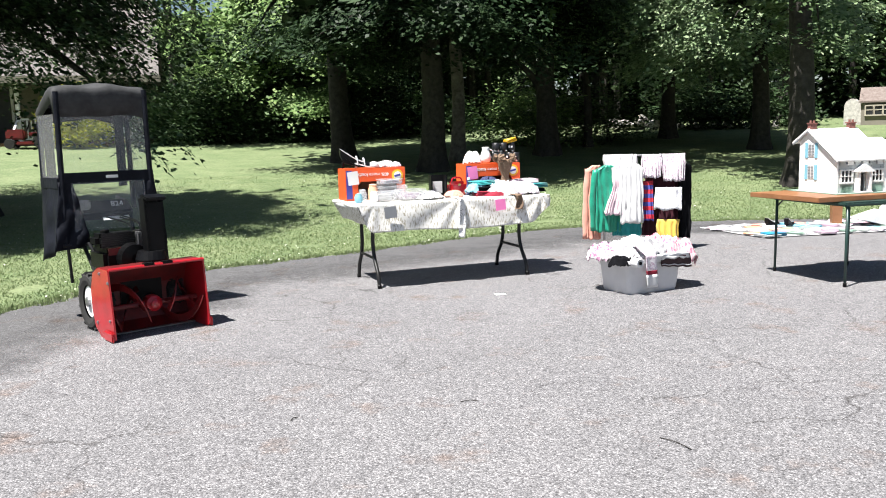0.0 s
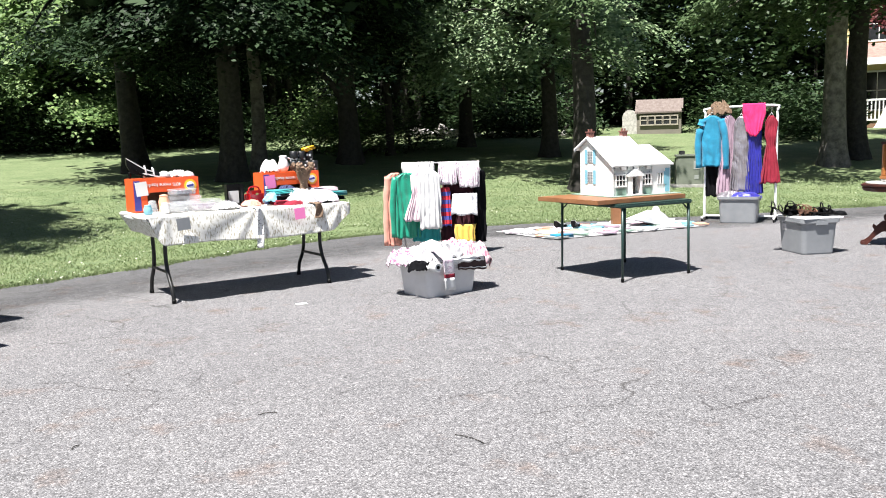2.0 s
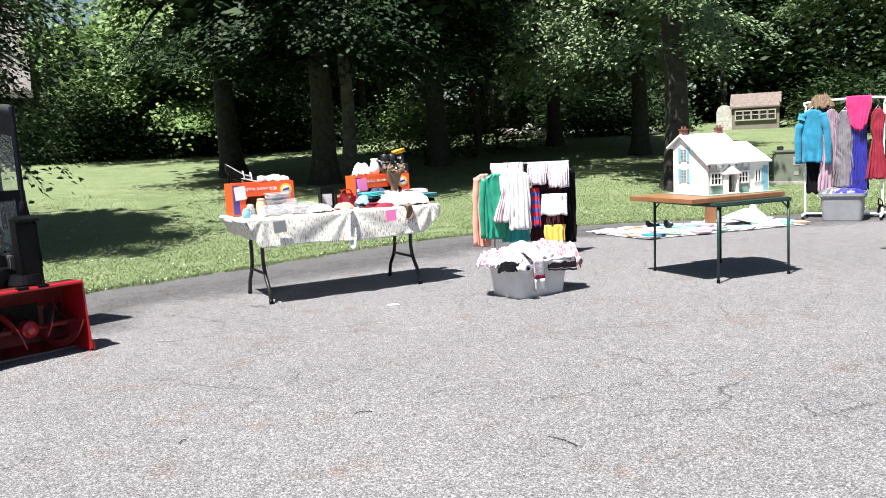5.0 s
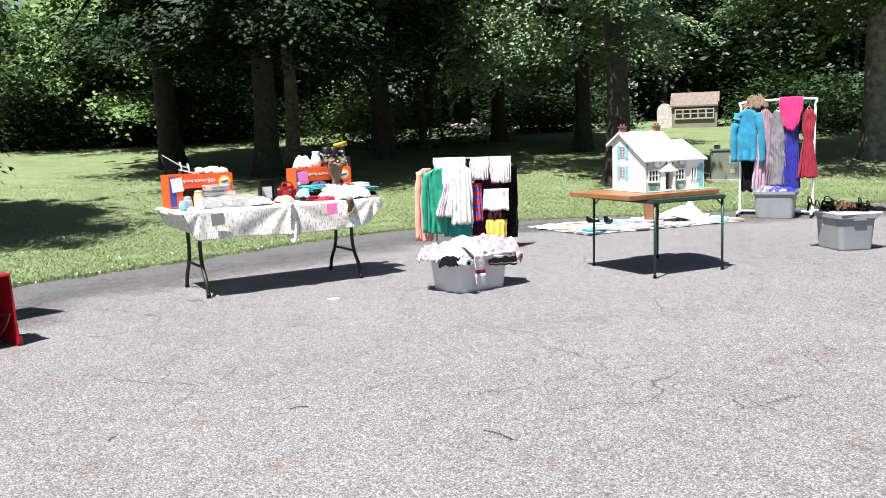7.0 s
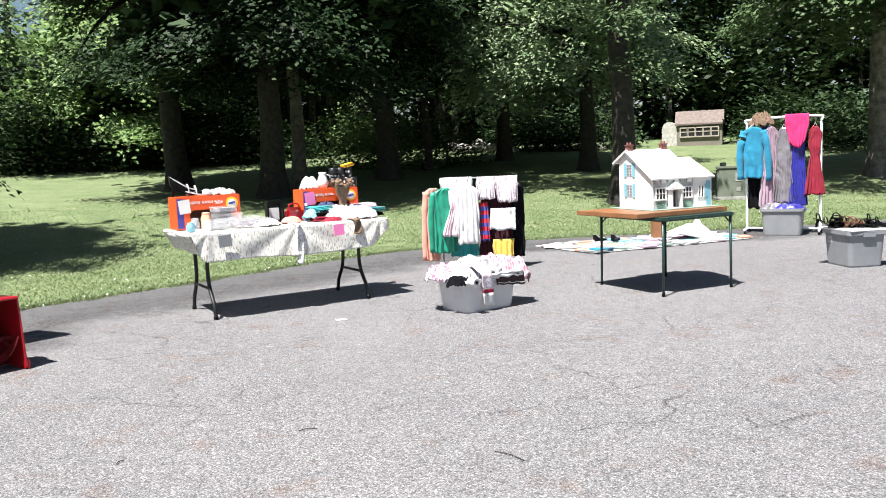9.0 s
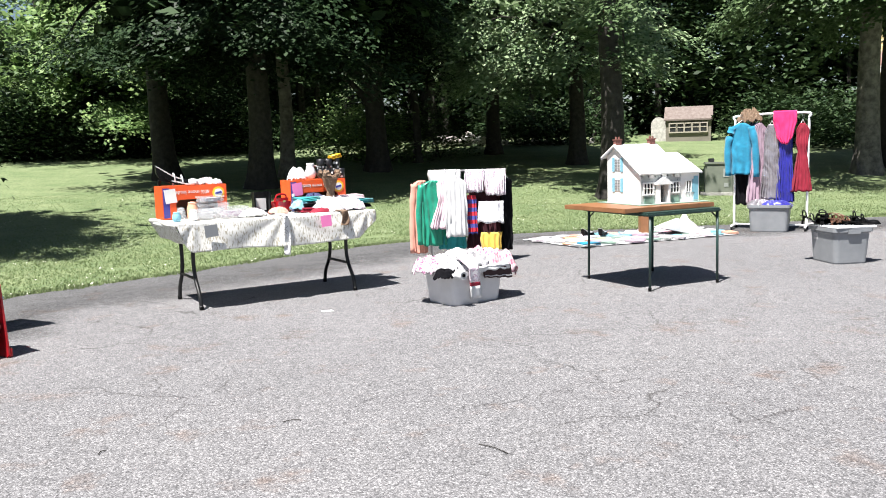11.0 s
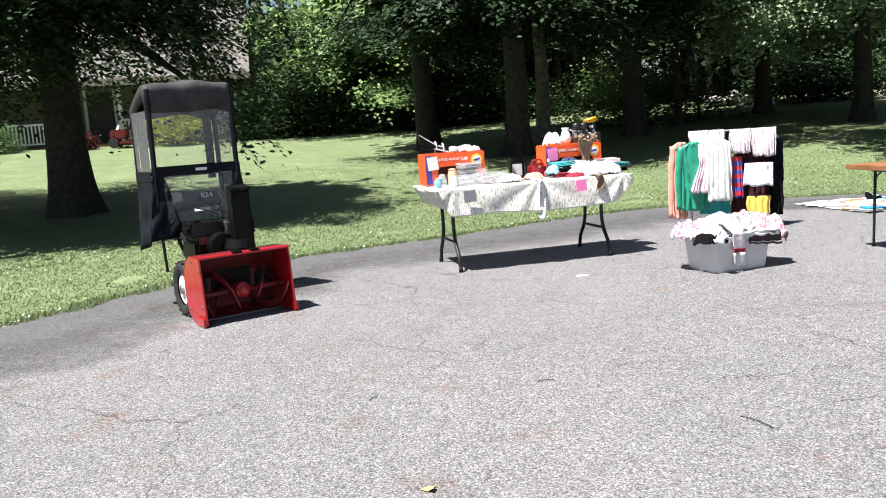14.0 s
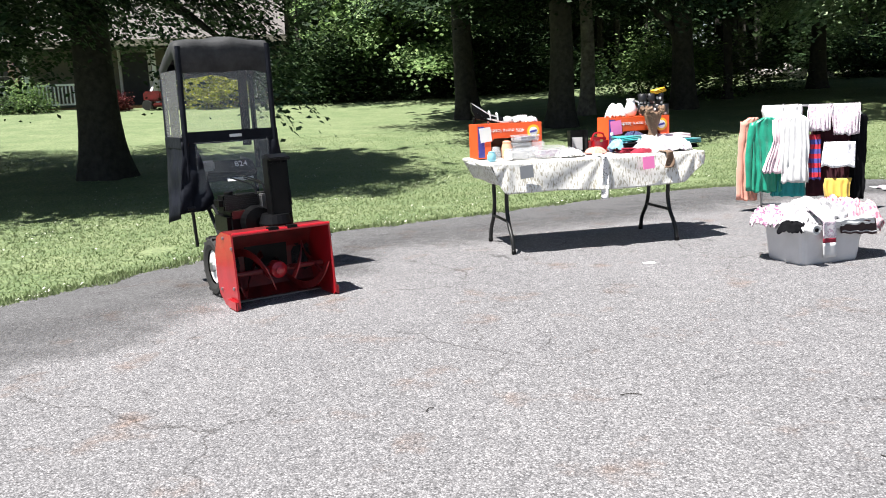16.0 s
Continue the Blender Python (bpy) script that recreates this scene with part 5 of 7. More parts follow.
    # chute with its deflector
    chute = part("chute", lathe(bmesh.new(), [(0.11, 0.48), (0.115, 0.5), (0.105, 0.53), (0.095, 0.56)], 20, pose(0.06, 0.28, 0)), M_BLACK, t)
    for nm, w, d, x, y in (("chute_back", 0.135, 0.014, 0.085, 0.31), ("chute_side", 0.012, 0.1, 0.021, 0.262), ("chute_side", 0.012, 0.1, 0.149, 0.262)):
        part(nm, box(bmesh.new(), w, d, 0.46, pose(x, y, 0.47, -4, 0, 0), 0.004), M_BLACK, chute)
    part("deflector", box(bmesh.new(), 0.145, 0.115, 0.022, pose(0.085, 0.25, 0.925, 10, 0, 0), 0.006), M_BLACK, chute)
    part("chute_front", box(bmesh.new(), 0.116, 0.01, 0.4, pose(0.085, 0.225, 0.5, -3, 0, 0), 0.003), M_BLACK, chute)
    # wheels
    for s in (-1, 1):
        wheel = part("wheel", lathe(bmesh.new(), [(0.06, -0.05), (0.115, -0.045), (0.12, -0.035), (0.12, 0.035), (0.115, 0.045), (0.06, 0.05)], 24, pose(s * 0.255, 0.56, 0.205, 0, 90, 0)), M_WHITE_PLASTIC, t, "white steel rim")
        part("tyre", lathe(bmesh.new(), [(0.118, -0.055), (0.155, -0.068), (0.185, -0.066), (0.2, -0.05), (0.203, 0), (0.2, 0.05), (0.185, 0.066), (0.155, 0.068), (0.118, 0.055)], 32, pose(s * 0.255, 0.56, 0.205, 0, 90, 0), False), M_RUBBER, wheel)
        bm = bmesh.new()
        for k in range(18):
            a = 2 * math.pi * k / 18
            for q in (-1, 1):
                m = pose(s * 0.255, 0.56, 0.205) @ pose(0, 0, 0, math.degrees(a) + 5 * q, 0, 0) @ pose(q * 0.034, 0, 0.196, 0, 0, 24 * q)
                box(bm, 0.055, 0.026, 0.016, m)
        part("tread", bm, M_RUBBER, wheel)
        part("hub", lathe(bmesh.new(), [(0.035, 0), (0.035, 0.07), (0.02, 0.075)], 12, pose(s * 0.255, 0.56, 0.205, 0, 90 * s, 0)), M_GREY_METAL, wheel)
    part("axle", tube(bmesh.new(), [(-0.25, 0.56, 0.205), (0.25, 0.56, 0.205)], 0.016, 8), M_GREY_METAL, t)
    # body and engine
    part("chassis", box(bmesh.new(), 0.34, 0.5, 0.24, pose(0, 0.62, 0.14), 0.02), M_BLACK, t)
    eng = part("engine", box(bmesh.new(), 0.36, 0.32, 0.17, pose(-0.03, 0.62, 0.4), 0.03), M_BLACK, t)
    part("fuel_tank", box(bmesh.new(), 0.3, 0.17, 0.1, pose(-0.1, 0.56, 0.585), 0.03), M_BLACK, eng)
    part("tank_cap", lathe(bmesh.new(), [(0.032, 0), (0.032, 0.025), (0.024, 0.03)], 14, pose(-0.16, 0.56, 0.68)), M_BLACK, eng)
    part("engine_label", box(bmesh.new(), 0.12, 0.004, 0.05, pose(-0.12, 0.455, 0.53)), M_RED_DARK, eng)
    part("cover", lathe(bmesh.new(), [(0.02, 0), (0.1, 0.0), (0.11, 0.02), (0.1, 0.1), (0.03, 0.11)], 20, pose(-0.02, 0.48, 0.5, 90, 0, 0)), M_BLACK, eng)
    part("muffler", box(bmesh.new(), 0.14, 0.12, 0.1, pose(0.12, 0.6, 0.58), 0.02), M_BLACK_METAL, eng)
    for k in range(7):
        part("fin", box(bmesh.new(), 0.24, 0.006, 0.012, pose(-0.1, 0.465, 0.595 + 0.013 * k)), M_BLACK_METAL, eng)
    part("carburettor", box(bmesh.new(), 0.05, 0.07, 0.12, pose(0.05, 0.48, 0.56), 0.01), M_GREY_METAL, eng)
    for k, (x, z) in enumerate(((0.0, 0.67), (0.06, 0.69), (0.1, 0.66))):
        part("cable", tube(bmesh.new(), smooth_line3([(x, 0.46, z), (x + 0.03, 0.6, z + 0.06), (x - 0.02, 0.9, z + 0.1)], 5), 0.006, 6), M_BLACK, eng)
    # handlebars and dash
    for s in (-1, 1):
        part("handlebar", tube(bmesh.new(), smooth_line3([(s * 0.17, 0.72, 0.3), (s * 0.2, 0.95, 0.6), (s * 0.24, 1.15, 0.83), (s * 0.25, 1.4, 0.88)], 5), 0.014, 8), M_BLACK_METAL, t)
        part("cab_strut", tube(bmesh.new(), [(s * 0.33, 0.86, 0.6), (s * 0.3, 0.92, 0.3)], 0.012, 8), M_BLACK_METAL, t)
        part("cab_strut", tube(bmesh.new(), [(s * 0.2, 0.8, 0.6), (s * 0.12, 0.66, 0.33)], 0.014, 8), M_BLACK_METAL, t)
    part("cross_bar", tube(bmesh.new(), [(-0.36, 0.86, 0.585), (0.36, 0.86, 0.585)], 0.014, 8), M_BLACK_METAL, t)
    dash = part("dash_panel", box(bmesh.new(), 0.4, 0.16, 0.09, pose(0.02, 1.08, 0.78, 40, 0, 0), 0.02), M_BLACK, t)
    part("headlamp", box(bmesh.new(), 0.16, 0.03, 0.075, pose(-0.2, 0.93, 0.83), 0.012), M_GREY_METAL, dash)
    writing("824", 0.065, M_WHITE, dash, pose(0.1, 0.995, 0.86, -40, 0, 0))
    part("plate", box(bmesh.new(), 0.2, 0.006, 0.03, pose(0.08, 0.965, 0.74, -40, 0, 0)), M_WHITE, dash)
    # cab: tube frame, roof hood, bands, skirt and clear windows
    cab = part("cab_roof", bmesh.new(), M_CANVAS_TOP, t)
    bm = bmesh.new()
    nx, ny = 22, 16
    fx, fy0, fy1 = 0.335, 0.87, 1.3
    def top(s, q):
        x = -fx + 2 * fx * s
        y = fy0 + (fy1 - fy0) * q
        z = 1.735 + 0.03 * math.sin(math.pi * s) - 0.19 * max(0, q - 0.25) - 0.03 * max(0, 0.12 - q) / 0.12 + 0.012 * noise.noise((x * 5, y * 9, 2)) - 0.012 * math.sin(17 * y + 4 * x + 3 * math.sin(5 * x)) * math.sin(math.pi * s)
        return Vector((x, y, z))
    g = [[bm.verts.new(top(i / nx, j / ny)) for j in range(ny + 1)] for i in range(nx + 1)]
    for i in range(nx):
        for j in range(ny):
            bm.faces.new((g[i][j], g[i + 1][j], g[i + 1][j + 1], g[i][j + 1]))
    rim = [g[i][0] for i in range(nx + 1)] + [g[nx][j] for j in range(1, ny + 1)] + [g[i][ny] for i in range(nx - 1, -1, -1)] + [g[0][j] for j in range(ny - 1, 0, -1)]
    low = []
    for v in rim:
        k = 1.012 + 0.01 * noise.noise(v.co * 12)
        low.append(bm.verts.new((v.co.x * k, (v.co.y - 1.085) * k + 1.085, v.co.z - (0.205 if v.co.y < 0.9 else 0.12) + 0.012 * noise.noise(v.co * 8))))
    midr = [bm.verts.new((v.co.x * 1.03, (v.co.y - 1.085) * 1.03 + 1.085, v.co.z - 0.03)) for v in rim]
    n = len(rim)
    for i in range(n):
        j = (i + 1) % n
        bm.faces.new((rim[i], rim[j], midr[j], midr[i]))
        bm.faces.new((midr[i], midr[j], low[j], low[i]))
    bmesh.ops.recalc_face_normals(bm, faces=bm.faces)
    bm.to_mesh(cab.data)
    cab.data.polygons.foreach_set("use_smooth", [True] * len(cab.data.polygons))
    cab.modifiers.new("thick", "SOLIDIFY").thickness = 0.004
    for x, y, z0, z1 in ((-0.322, 0.87, 0.58, 1.7), (0.322, 0.87, 0.58, 1.72), (-0.33, 1.28, 0.8, 1.5), (0.33, 1.28, 0.8, 1.52)):
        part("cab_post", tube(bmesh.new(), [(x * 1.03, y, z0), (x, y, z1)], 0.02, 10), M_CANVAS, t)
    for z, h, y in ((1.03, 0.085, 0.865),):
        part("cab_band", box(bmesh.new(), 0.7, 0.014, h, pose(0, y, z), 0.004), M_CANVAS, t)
    part("emblem", box(bmesh.new(), 0.09, 0.004, 0.022, pose(0.03, 0.855, 1.065), 0.002), M_WHITE, t)
    for s in (-1, 1):
        part("cab_band", box(bmesh.new(), 0.014, 0.41, 0.08, pose(s * 0.352, 1.08, 1.0), 0.004), M_CANVAS, t)
        part("side_window", box(bmesh.new(), 0.003, 0.39, 0.46, pose(s * 0.345, 1.08, 1.08)), M_VINYL, t)
        # skirt sides, flaring out and creased
        def skirt(a, b, s=s):
            y = 0.86 + 0.43 * a * (1 - 0.25 * b)
            z = 1.05 - 0.52 * b - 0.08 * b * a
            x = s * (0.35 + 0.07 * b + 0.02 * math.sin(7 * a + 3) * b + 0.015 * noise.noise((y * 9, z * 9, s)))
            return Vector((x, y, z))
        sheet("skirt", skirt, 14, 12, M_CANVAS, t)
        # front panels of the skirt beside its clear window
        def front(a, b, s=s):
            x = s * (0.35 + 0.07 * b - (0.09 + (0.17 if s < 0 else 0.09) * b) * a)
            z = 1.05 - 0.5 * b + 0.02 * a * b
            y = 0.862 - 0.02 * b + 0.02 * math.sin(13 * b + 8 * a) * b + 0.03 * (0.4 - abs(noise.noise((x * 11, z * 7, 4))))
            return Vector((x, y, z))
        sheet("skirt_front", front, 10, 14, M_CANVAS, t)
    part("front_window", box(bmesh.new(), 0.68, 0.003, 0.46, pose(0, 0.87, 1.1)), M_VINYL, t)
    part("lower_window", box(bmesh.new(), 0.54, 0.003, 0.36, pose(0.0, 0.85, 0.68)), M_VINYL, t)
    for s in (-1, 1):
        part("rear_strap", box(bmesh.new(), 0.07, 0.01, 0.62, pose(s * 0.27, 1.295, 0.98), 0.003), M_CANVAS, t)
    part("rear_band", box(bmesh.new(), 0.66, 0.01, 0.06, pose(0, 1.295, 1.03), 0.003), M_CANVAS, t)


snow_blower()


# ---------- folding table with its goods ----------
TB = pose(0.045, 7.84, 0, 0, 0, 21.5)


def folding_table():
    t = thing("folding_table", TB, "white plastic folding table with black steel legs", "table")
    part("tabletop", box(bmesh.new(), 1.83, 0.76, 0.045, pose(0, 0, 0.695), 0.012), M_WHITE_PLASTIC, t)
    for s in (-1, 1):
        x = s * 0.72
        for q in (-1, 1):
            pts = [(x, q * 0.19, 0.695), (x, q * 0.185, 0.5), (x, q * 0.18, 0.36), (x, q * 0.22, 0.24), (x, q * 0.31, 0.12), (x, q * 0.34, 0.0)]
            part("leg", tube(bmesh.new(), smooth_line3(pts, 5), 0.017, 10), M_BLACK_METAL, t, smooth=True)
            part("foot", lathe(bmesh.new(), [(0.02, 0), (0.02, 0.03), (0.015, 0.035)], 10, pose(x, q * 0.34, 0)), M_BLACK, t)
        part("cross_bar", tube(bmesh.new(), [(x, -0.215, 0.25), (x, 0.215, 0.25)], 0.0125, 8), M_BLACK_METAL, t)
        part("cross_bar", tube(bmesh.new(), [(x, -0.19, 0.62), (x, 0.19, 0.62)], 0.011, 8), M_BLACK_METAL, t)
        part("brace", tube(bmesh.new(), [(x, 0, 0.62), (x - s * 0.32, 0, 0.69)], 0.01, 8), M_BLACK_METAL, t)


def table_cloth():
    def ease(f):
        f = max(0.0, min(1.0, f))
        return f * f * (3 - 2 * f)

    def fn(s, q):
        # s runs along the table, from the flap over its one end to the other end; q from the front hem to the back
        u = -1.1 + 2.04 * s
        du = max(0.0, -0.925 - u)
        front = 0.245 * math.sqrt(ease((u + 0.9) / 0.13)) * (1 - 0.55 * ease((u - 0.74) / 0.2)) + 0.012 * math.sin(4.4 * u + 0.6) + 0.01
        front = front if u > -0.9 else 0.01
        cu = max(-0.925, u)
        if q < 0.4:
            f = 1 - q / 0.4
            drop = front * f
            y = -0.392 - 0.014 * f
            # folds fanning out from where the cloth is gathered
            for g, w in ((0.03, 0.5), (0.86, 0.35), (-0.74, 0.25)):
                r = math.hypot(u - g, drop + 0.02)
                y -= 0.02 * f * math.exp(-r / w) * math.sin(9 * math.atan2(drop + 0.02, u - g) + 2 * g)
            y -= 0.012 * f * math.sin(11 * u + 5 * drop)
        else:
            f = (q - 0.4) / 0.6
            drop = 0.0
            y = -0.385 + 0.8 * f
        if du > 0:
            return Vector((-0.932 + 0.55 * du + 0.012 * math.sin(9 * y), y * (1 - 0.3 * du), 0.7445 - du - drop))
        return Vector((cu, y, 0.7465 + 0.003 * noise.noise((u * 6, y * 6, 1)) - drop))
    ob = sheet("tablecloth", fn, 110, 52, M_TABLECLOTH, None, 0.003)
    ob.matrix_world = TB
    tagged(ob, "white tablecloth with a faint print hanging over a folding table", "tablecloth")


def carton(u, rz, lid_tag):
    t = thing("detergent_carton", TB @ pose(u, 0.2, 0.752, 0, 0, rz), "orange detergent carton lying open with printed sides", "carton", "orange cartons")
    W, H, D, k = 0.57, 0.285, 0.24, 0.006
    # front face with an arched opening, upside down
    bm = bmesh.new()
    o = [(-W / 2, 0), (-0.17, 0), (-0.17, 0.135), (-0.14, 0.165), (0.17, 0.165), (0.2, 0.135), (0.2, 0), (W / 2, 0), (W / 2, H), (-W / 2, H)]
    prism(bm, o, k, pose(0, -D / 2, 0))
    part("front_panel", bm, M_ORANGE, t)
    for x in (-W / 2 + k / 2, W / 2 - k / 2):
        part("side_panel", box(bmesh.new(), k, D - k, H, pose(x, k / 2, 0)), M_ORANGE, t)
    part("back_panel", box(bmesh.new(), W - 2 * k, k, H, pose(0, D / 2 - k / 2, 0)), M_CARD_IN, t)
    part("top_panel", box(bmesh.new(), W - 2 * k, D - 2 * k, k, pose(0, 0, H - k)), M_ORANGE, t)
    part("floor_panel", box(bmesh.new(), W - 2 * k, D - 2 * k, 0.004, pose(0, 0, 0.001)), M_CARD_IN, t)
    part("print_strip", box(bmesh.new(), 0.055, 0.002, H * 0.9, pose(-W / 2 + 0.032, -D / 2 - 0.004, 0.012)), M_BLUE, t)
    part("print_disc", lathe(bmesh.new(), [(0.055, 0), (0.055, 0.003)], 24, pose(W / 2 - 0.075, -D / 2 - 0.003, H - 0.075, 90, 0, 0)), M_YELLOW, t)
    part("print_disc", lathe(bmesh.new(), [(0.036, 0), (0.036, 0.003)], 24, pose(W / 2 - 0.075, -D / 2 - 0.0065, H - 0.075, 90, 0, 0)), M_WHITE, t)
    part("print_bar", box(bmesh.new(), 0.06, 0.002, 0.018, pose(W / 2 - 0.075, -D / 2 - 0.0105, H - 0.084, 0, -12, 0)), M_BLUE, t)
    writing("40% more loads", 0.046, M_WHITE, t, pose(-0.02, -D / 2 - 0.0045, H - 0.058, 0, 180, 0))
    part("price_tag", box(bmesh.new(), 0.1, 0.002, 0.12, pose(-0.21, -D / 2 - 0.008, 0.14, 0, -6, 0)), lid_tag, t)
    return t


def high_heel(m, material, label, group="", h=0.09, strap=True):
    """A shoe with a heel: shaped sole, heel, toe cap and straps."""
    t = thing("shoe", m, label, "shoe", group)
    L = 0.23
    bm = bmesh.new()
    rows = []
    for i in range(13):
        f = i / 12
        x = -L / 2 + L * f
        z = h * (0.5 + 0.5 * math.cos(math.pi * min(1, f / 0.62))) + 0.004
        w = 0.026 + 0.016 * math.sin(math.pi * min(1, f * 1.02)) + (0.006 if 0.55 < f < 0.9 else 0)
        rows.append([bm.verts.new((x, w, z)), bm.verts.new((x, -w, z)), bm.verts.new((x, -w, z + 0.012)), bm.verts.new((x, w, z + 0.012))])
    for a, b in zip(rows[:-1], rows[1:]):
        for k in range(4):
            bm.faces.new((a[k], a[(k + 1) % 4], b[(k + 1) % 4], b[k]))
    bm.faces.new(rows[0][::-1])
    bm.faces.new(rows[-1])
    part("sole", bm, material, t)
    part("heel", tube(bmesh.new(), [(-L / 2 + 0.012, 0, 0), (-L / 2 + 0.016, 0, h * 0.5), (-L / 2 + 0.03, 0, h)], [0.009, 0.012, 0.024], 10), material, t)
    part("upper", lathe(bmesh.new(), [(0.046, 0), (0.043, 0.018), (0.03, 0.034), (0.008, 0.042)], 16, pose(L / 2 - 0.05, 0, 0.014) @ Matrix.Diagonal((1.15, 0.95, 1, 1))), material, t)
    if not strap:
        part("counter", prism(bmesh.new(), [(-0.118, h + 0.012), (-0.12, h + 0.075), (-0.06, h * 0.75 + 0.05), (0.0, h * 0.4 + 0.035), (0.06, 0.05), (0.06, 0.018), (-0.02, h * 0.22), (-0.09, h * 0.45)], 0.058), material, t)
        part("lining", prism(bmesh.new(), [(-0.116, h + 0.068), (-0.12, h + 0.079), (-0.06, h * 0.75 + 0.056), (0.0, h * 0.4 + 0.041), (0.062, 0.055), (0.06, 0.046), (0.0, h * 0.4 + 0.03), (-0.06, h * 0.75 + 0.044)], 0.062), M_C_WHITE, t)
    if strap:
        for x, z in ((-0.085, h + 0.055), (-0.02, h * 0.62 + 0.05)):
            part("strap", tube(bmesh.new(), smooth_line3([(x, 0.036, z - 0.055), (x - 0.005, 0.03, z), (x - 0.01, 0, z + 0.02), (x - 0.005, -0.03, z), (x, -0.036, z - 0.055)], 4), 0.006, 6), material, t)
    return t


def mug(m, material, label, group):
    t = thing("mug", m, label, "mug", group)
    part("cup", lathe(bmesh.new(), [(0.03, 0), (0.038, 0.005), (0.04, 0.09), (0.036, 0.092), (0.034, 0.012)], 20), material, t, smooth=True)
    part("handle", tube(bmesh.new(), smooth_line3([(0.038, 0, 0.075), (0.066, 0, 0.066), (0.066, 0, 0.03), (0.038, 0, 0.02)], 5), 0.006, 8), material, t)


def table_goods():
    tz = 0.751
    high_heel(TB @ pose(-0.75, 0.16, 1.041, 0, 0, -6) @ Matrix.Diagonal((1.25, 1.1, 1.0, 1)), M_BLACK, "black high-heeled shoe standing on an orange carton", "shoes on the carton", 0.1, False)
    high_heel(TB @ pose(-0.66, 0.14, 1.04, 0, 0, -6), M_C_WHITE, "white low sandal on an orange carton", "shoes on the carton", 0.03)
    for k, (u, v, s) in enumerate(((-0.52, 0.17, 0.05), (-0.44, 0.22, 0.06), (-0.38, 0.15, 0.045))):
        crumple("bundled_cloth", "small pale knitted bundle on an orange carton", "bundle", TB @ pose(u, v, 1.045), s * 1.2, s, s * 0.8, M_C_PINKW if k else M_C_WHITE, 5 + k, 0, "bundles on the carton")
    # goods on the right carton
    crumple("bear_figurine", "white rounded ornament on an orange carton", "ornament", TB @ pose(0.41, 0.18, 1.045), 0.1, 0.07, 0.11, M_WHITE_PLASTIC, 3, 0, "", 0.2)
    ob = thing("pitcher", TB @ pose(0.55, 0.18, 1.041), "white glazed pitcher on an orange carton", "pitcher")
    part("body", lathe(bmesh.new(), [(0.035, 0), (0.05, 0.02), (0.055, 0.06), (0.04, 0.1), (0.032, 0.13), (0.038, 0.15), (0.034, 0.15)], 20), M_WHITE_PLASTIC, ob, smooth=True)
    part("handle", tube(bmesh.new(), smooth_line3([(0.035, 0, 0.13), (0.075, 0, 0.11), (0.07, 0, 0.06), (0.05, 0, 0.04)], 5), 0.007, 8), M_WHITE_PLASTIC, ob)
    for k in range(4):
        mug(TB @ pose(0.65 + 0.075 * k, 0.16 + 0.03 * (k % 2), 1.041, 0, 0, 40 * k), M_MUG, "black mug with a white print on an orange carton", "printed mugs")
    for k in range(3):
        mug(TB @ pose(0.67 + 0.08 * k, 0.2, 1.136, 0, 0, 70 * k), M_MUG, "black mug with a white print stacked on others", "printed mugs")
    ob = folded("orange_packet", "bright orange packet on top of stacked mugs", "packet", TB @ pose(0.83, 0.2, 1.232, 0, -12, 10), 0.12, 0.08, 0.035, M_YELLOW, 3)
    ob = thing("vase", TB @ pose(0.66, -0.02, tz + 0.02), "tall brown leopard-print fabric vase", "vase")
    part("body", lathe(bmesh.new(), [(0.05, 0), (0.06, 0.03), (0.045, 0.1), (0.035, 0.15), (0.06, 0.22), (0.075, 0.28), (0.07, 0.3), (0.05, 0.27)], 22), M_C_CAMO, ob, smooth=True)
    for k in range(5):
        a = 1.256 * k
        part("ruffle", tube(bmesh.new(), smooth_line3([(0.06 * math.cos(a), 0.06 * math.sin(a), 0.28), (0.1 * math.cos(a), 0.1 * math.sin(a), 0.31), (0.09 * math.cos(a + 0.5), 0.09 * math.sin(a + 0.5), 0.34)], 4), 0.02, 7), M_C_CAMO, ob)
    # clear boxes, jars and small goods on the left half
    for k, (u, v, w, d, h) in enumerate(((-0.47, 0.0, 0.26, 0.16, 0.13), (-0.6, -0.16, 0.2, 0.14, 0.09), (-0.36, -0.18, 0.24, 0.16, 0.1), (-0.2, -0.08, 0.16, 0.13, 0.07), (-0.49, 0.0, 0.2, 0.14, 0.055))):
        z = tz if k < 4 else tz + 0.135
        t = thing("plastic_case", TB @ pose(u, v, z, 0, 0, 7 * k - 12), "clear plastic case packed with small white things", "plastic case", "cases on the table")
        part("tray", box(bmesh.new(), w, d, h * 0.75, None, 0.01), M_CLEAR, t)
        part("lid", box(bmesh.new(), w + 0.012, d + 0.012, h * 0.22, pose(0, 0, h * 0.76), 0.006), M_CLEAR, t)
        part("filling", box(bmesh.new(), w * 0.86, d * 0.84, h * 0.5, pose(0, 0, 0.012), 0.02), (M_C_BW, M_C_WHITE, M_C_PINKW, M_C_GREYW, M_C_PINKW)[k], t)
    for k, (u, v, r, h, m) in enumerate(((-0.78, -0.12, 0.04, 0.11, M_CLEAR), (-0.7, -0.2, 0.035, 0.09, M_WHITE_PLASTIC), (-0.66, -0.04, 0.045, 0.15, M_PEACH), (-0.84, -0.2, 0.035, 0.08, M_AQUA))):
        t = thing("jar", TB @ pose(u, v, tz), ("clear", "white", "peach", "pale blue")[k] + " glazed jar with a lid on the cloth", "jar", "jars on the table")
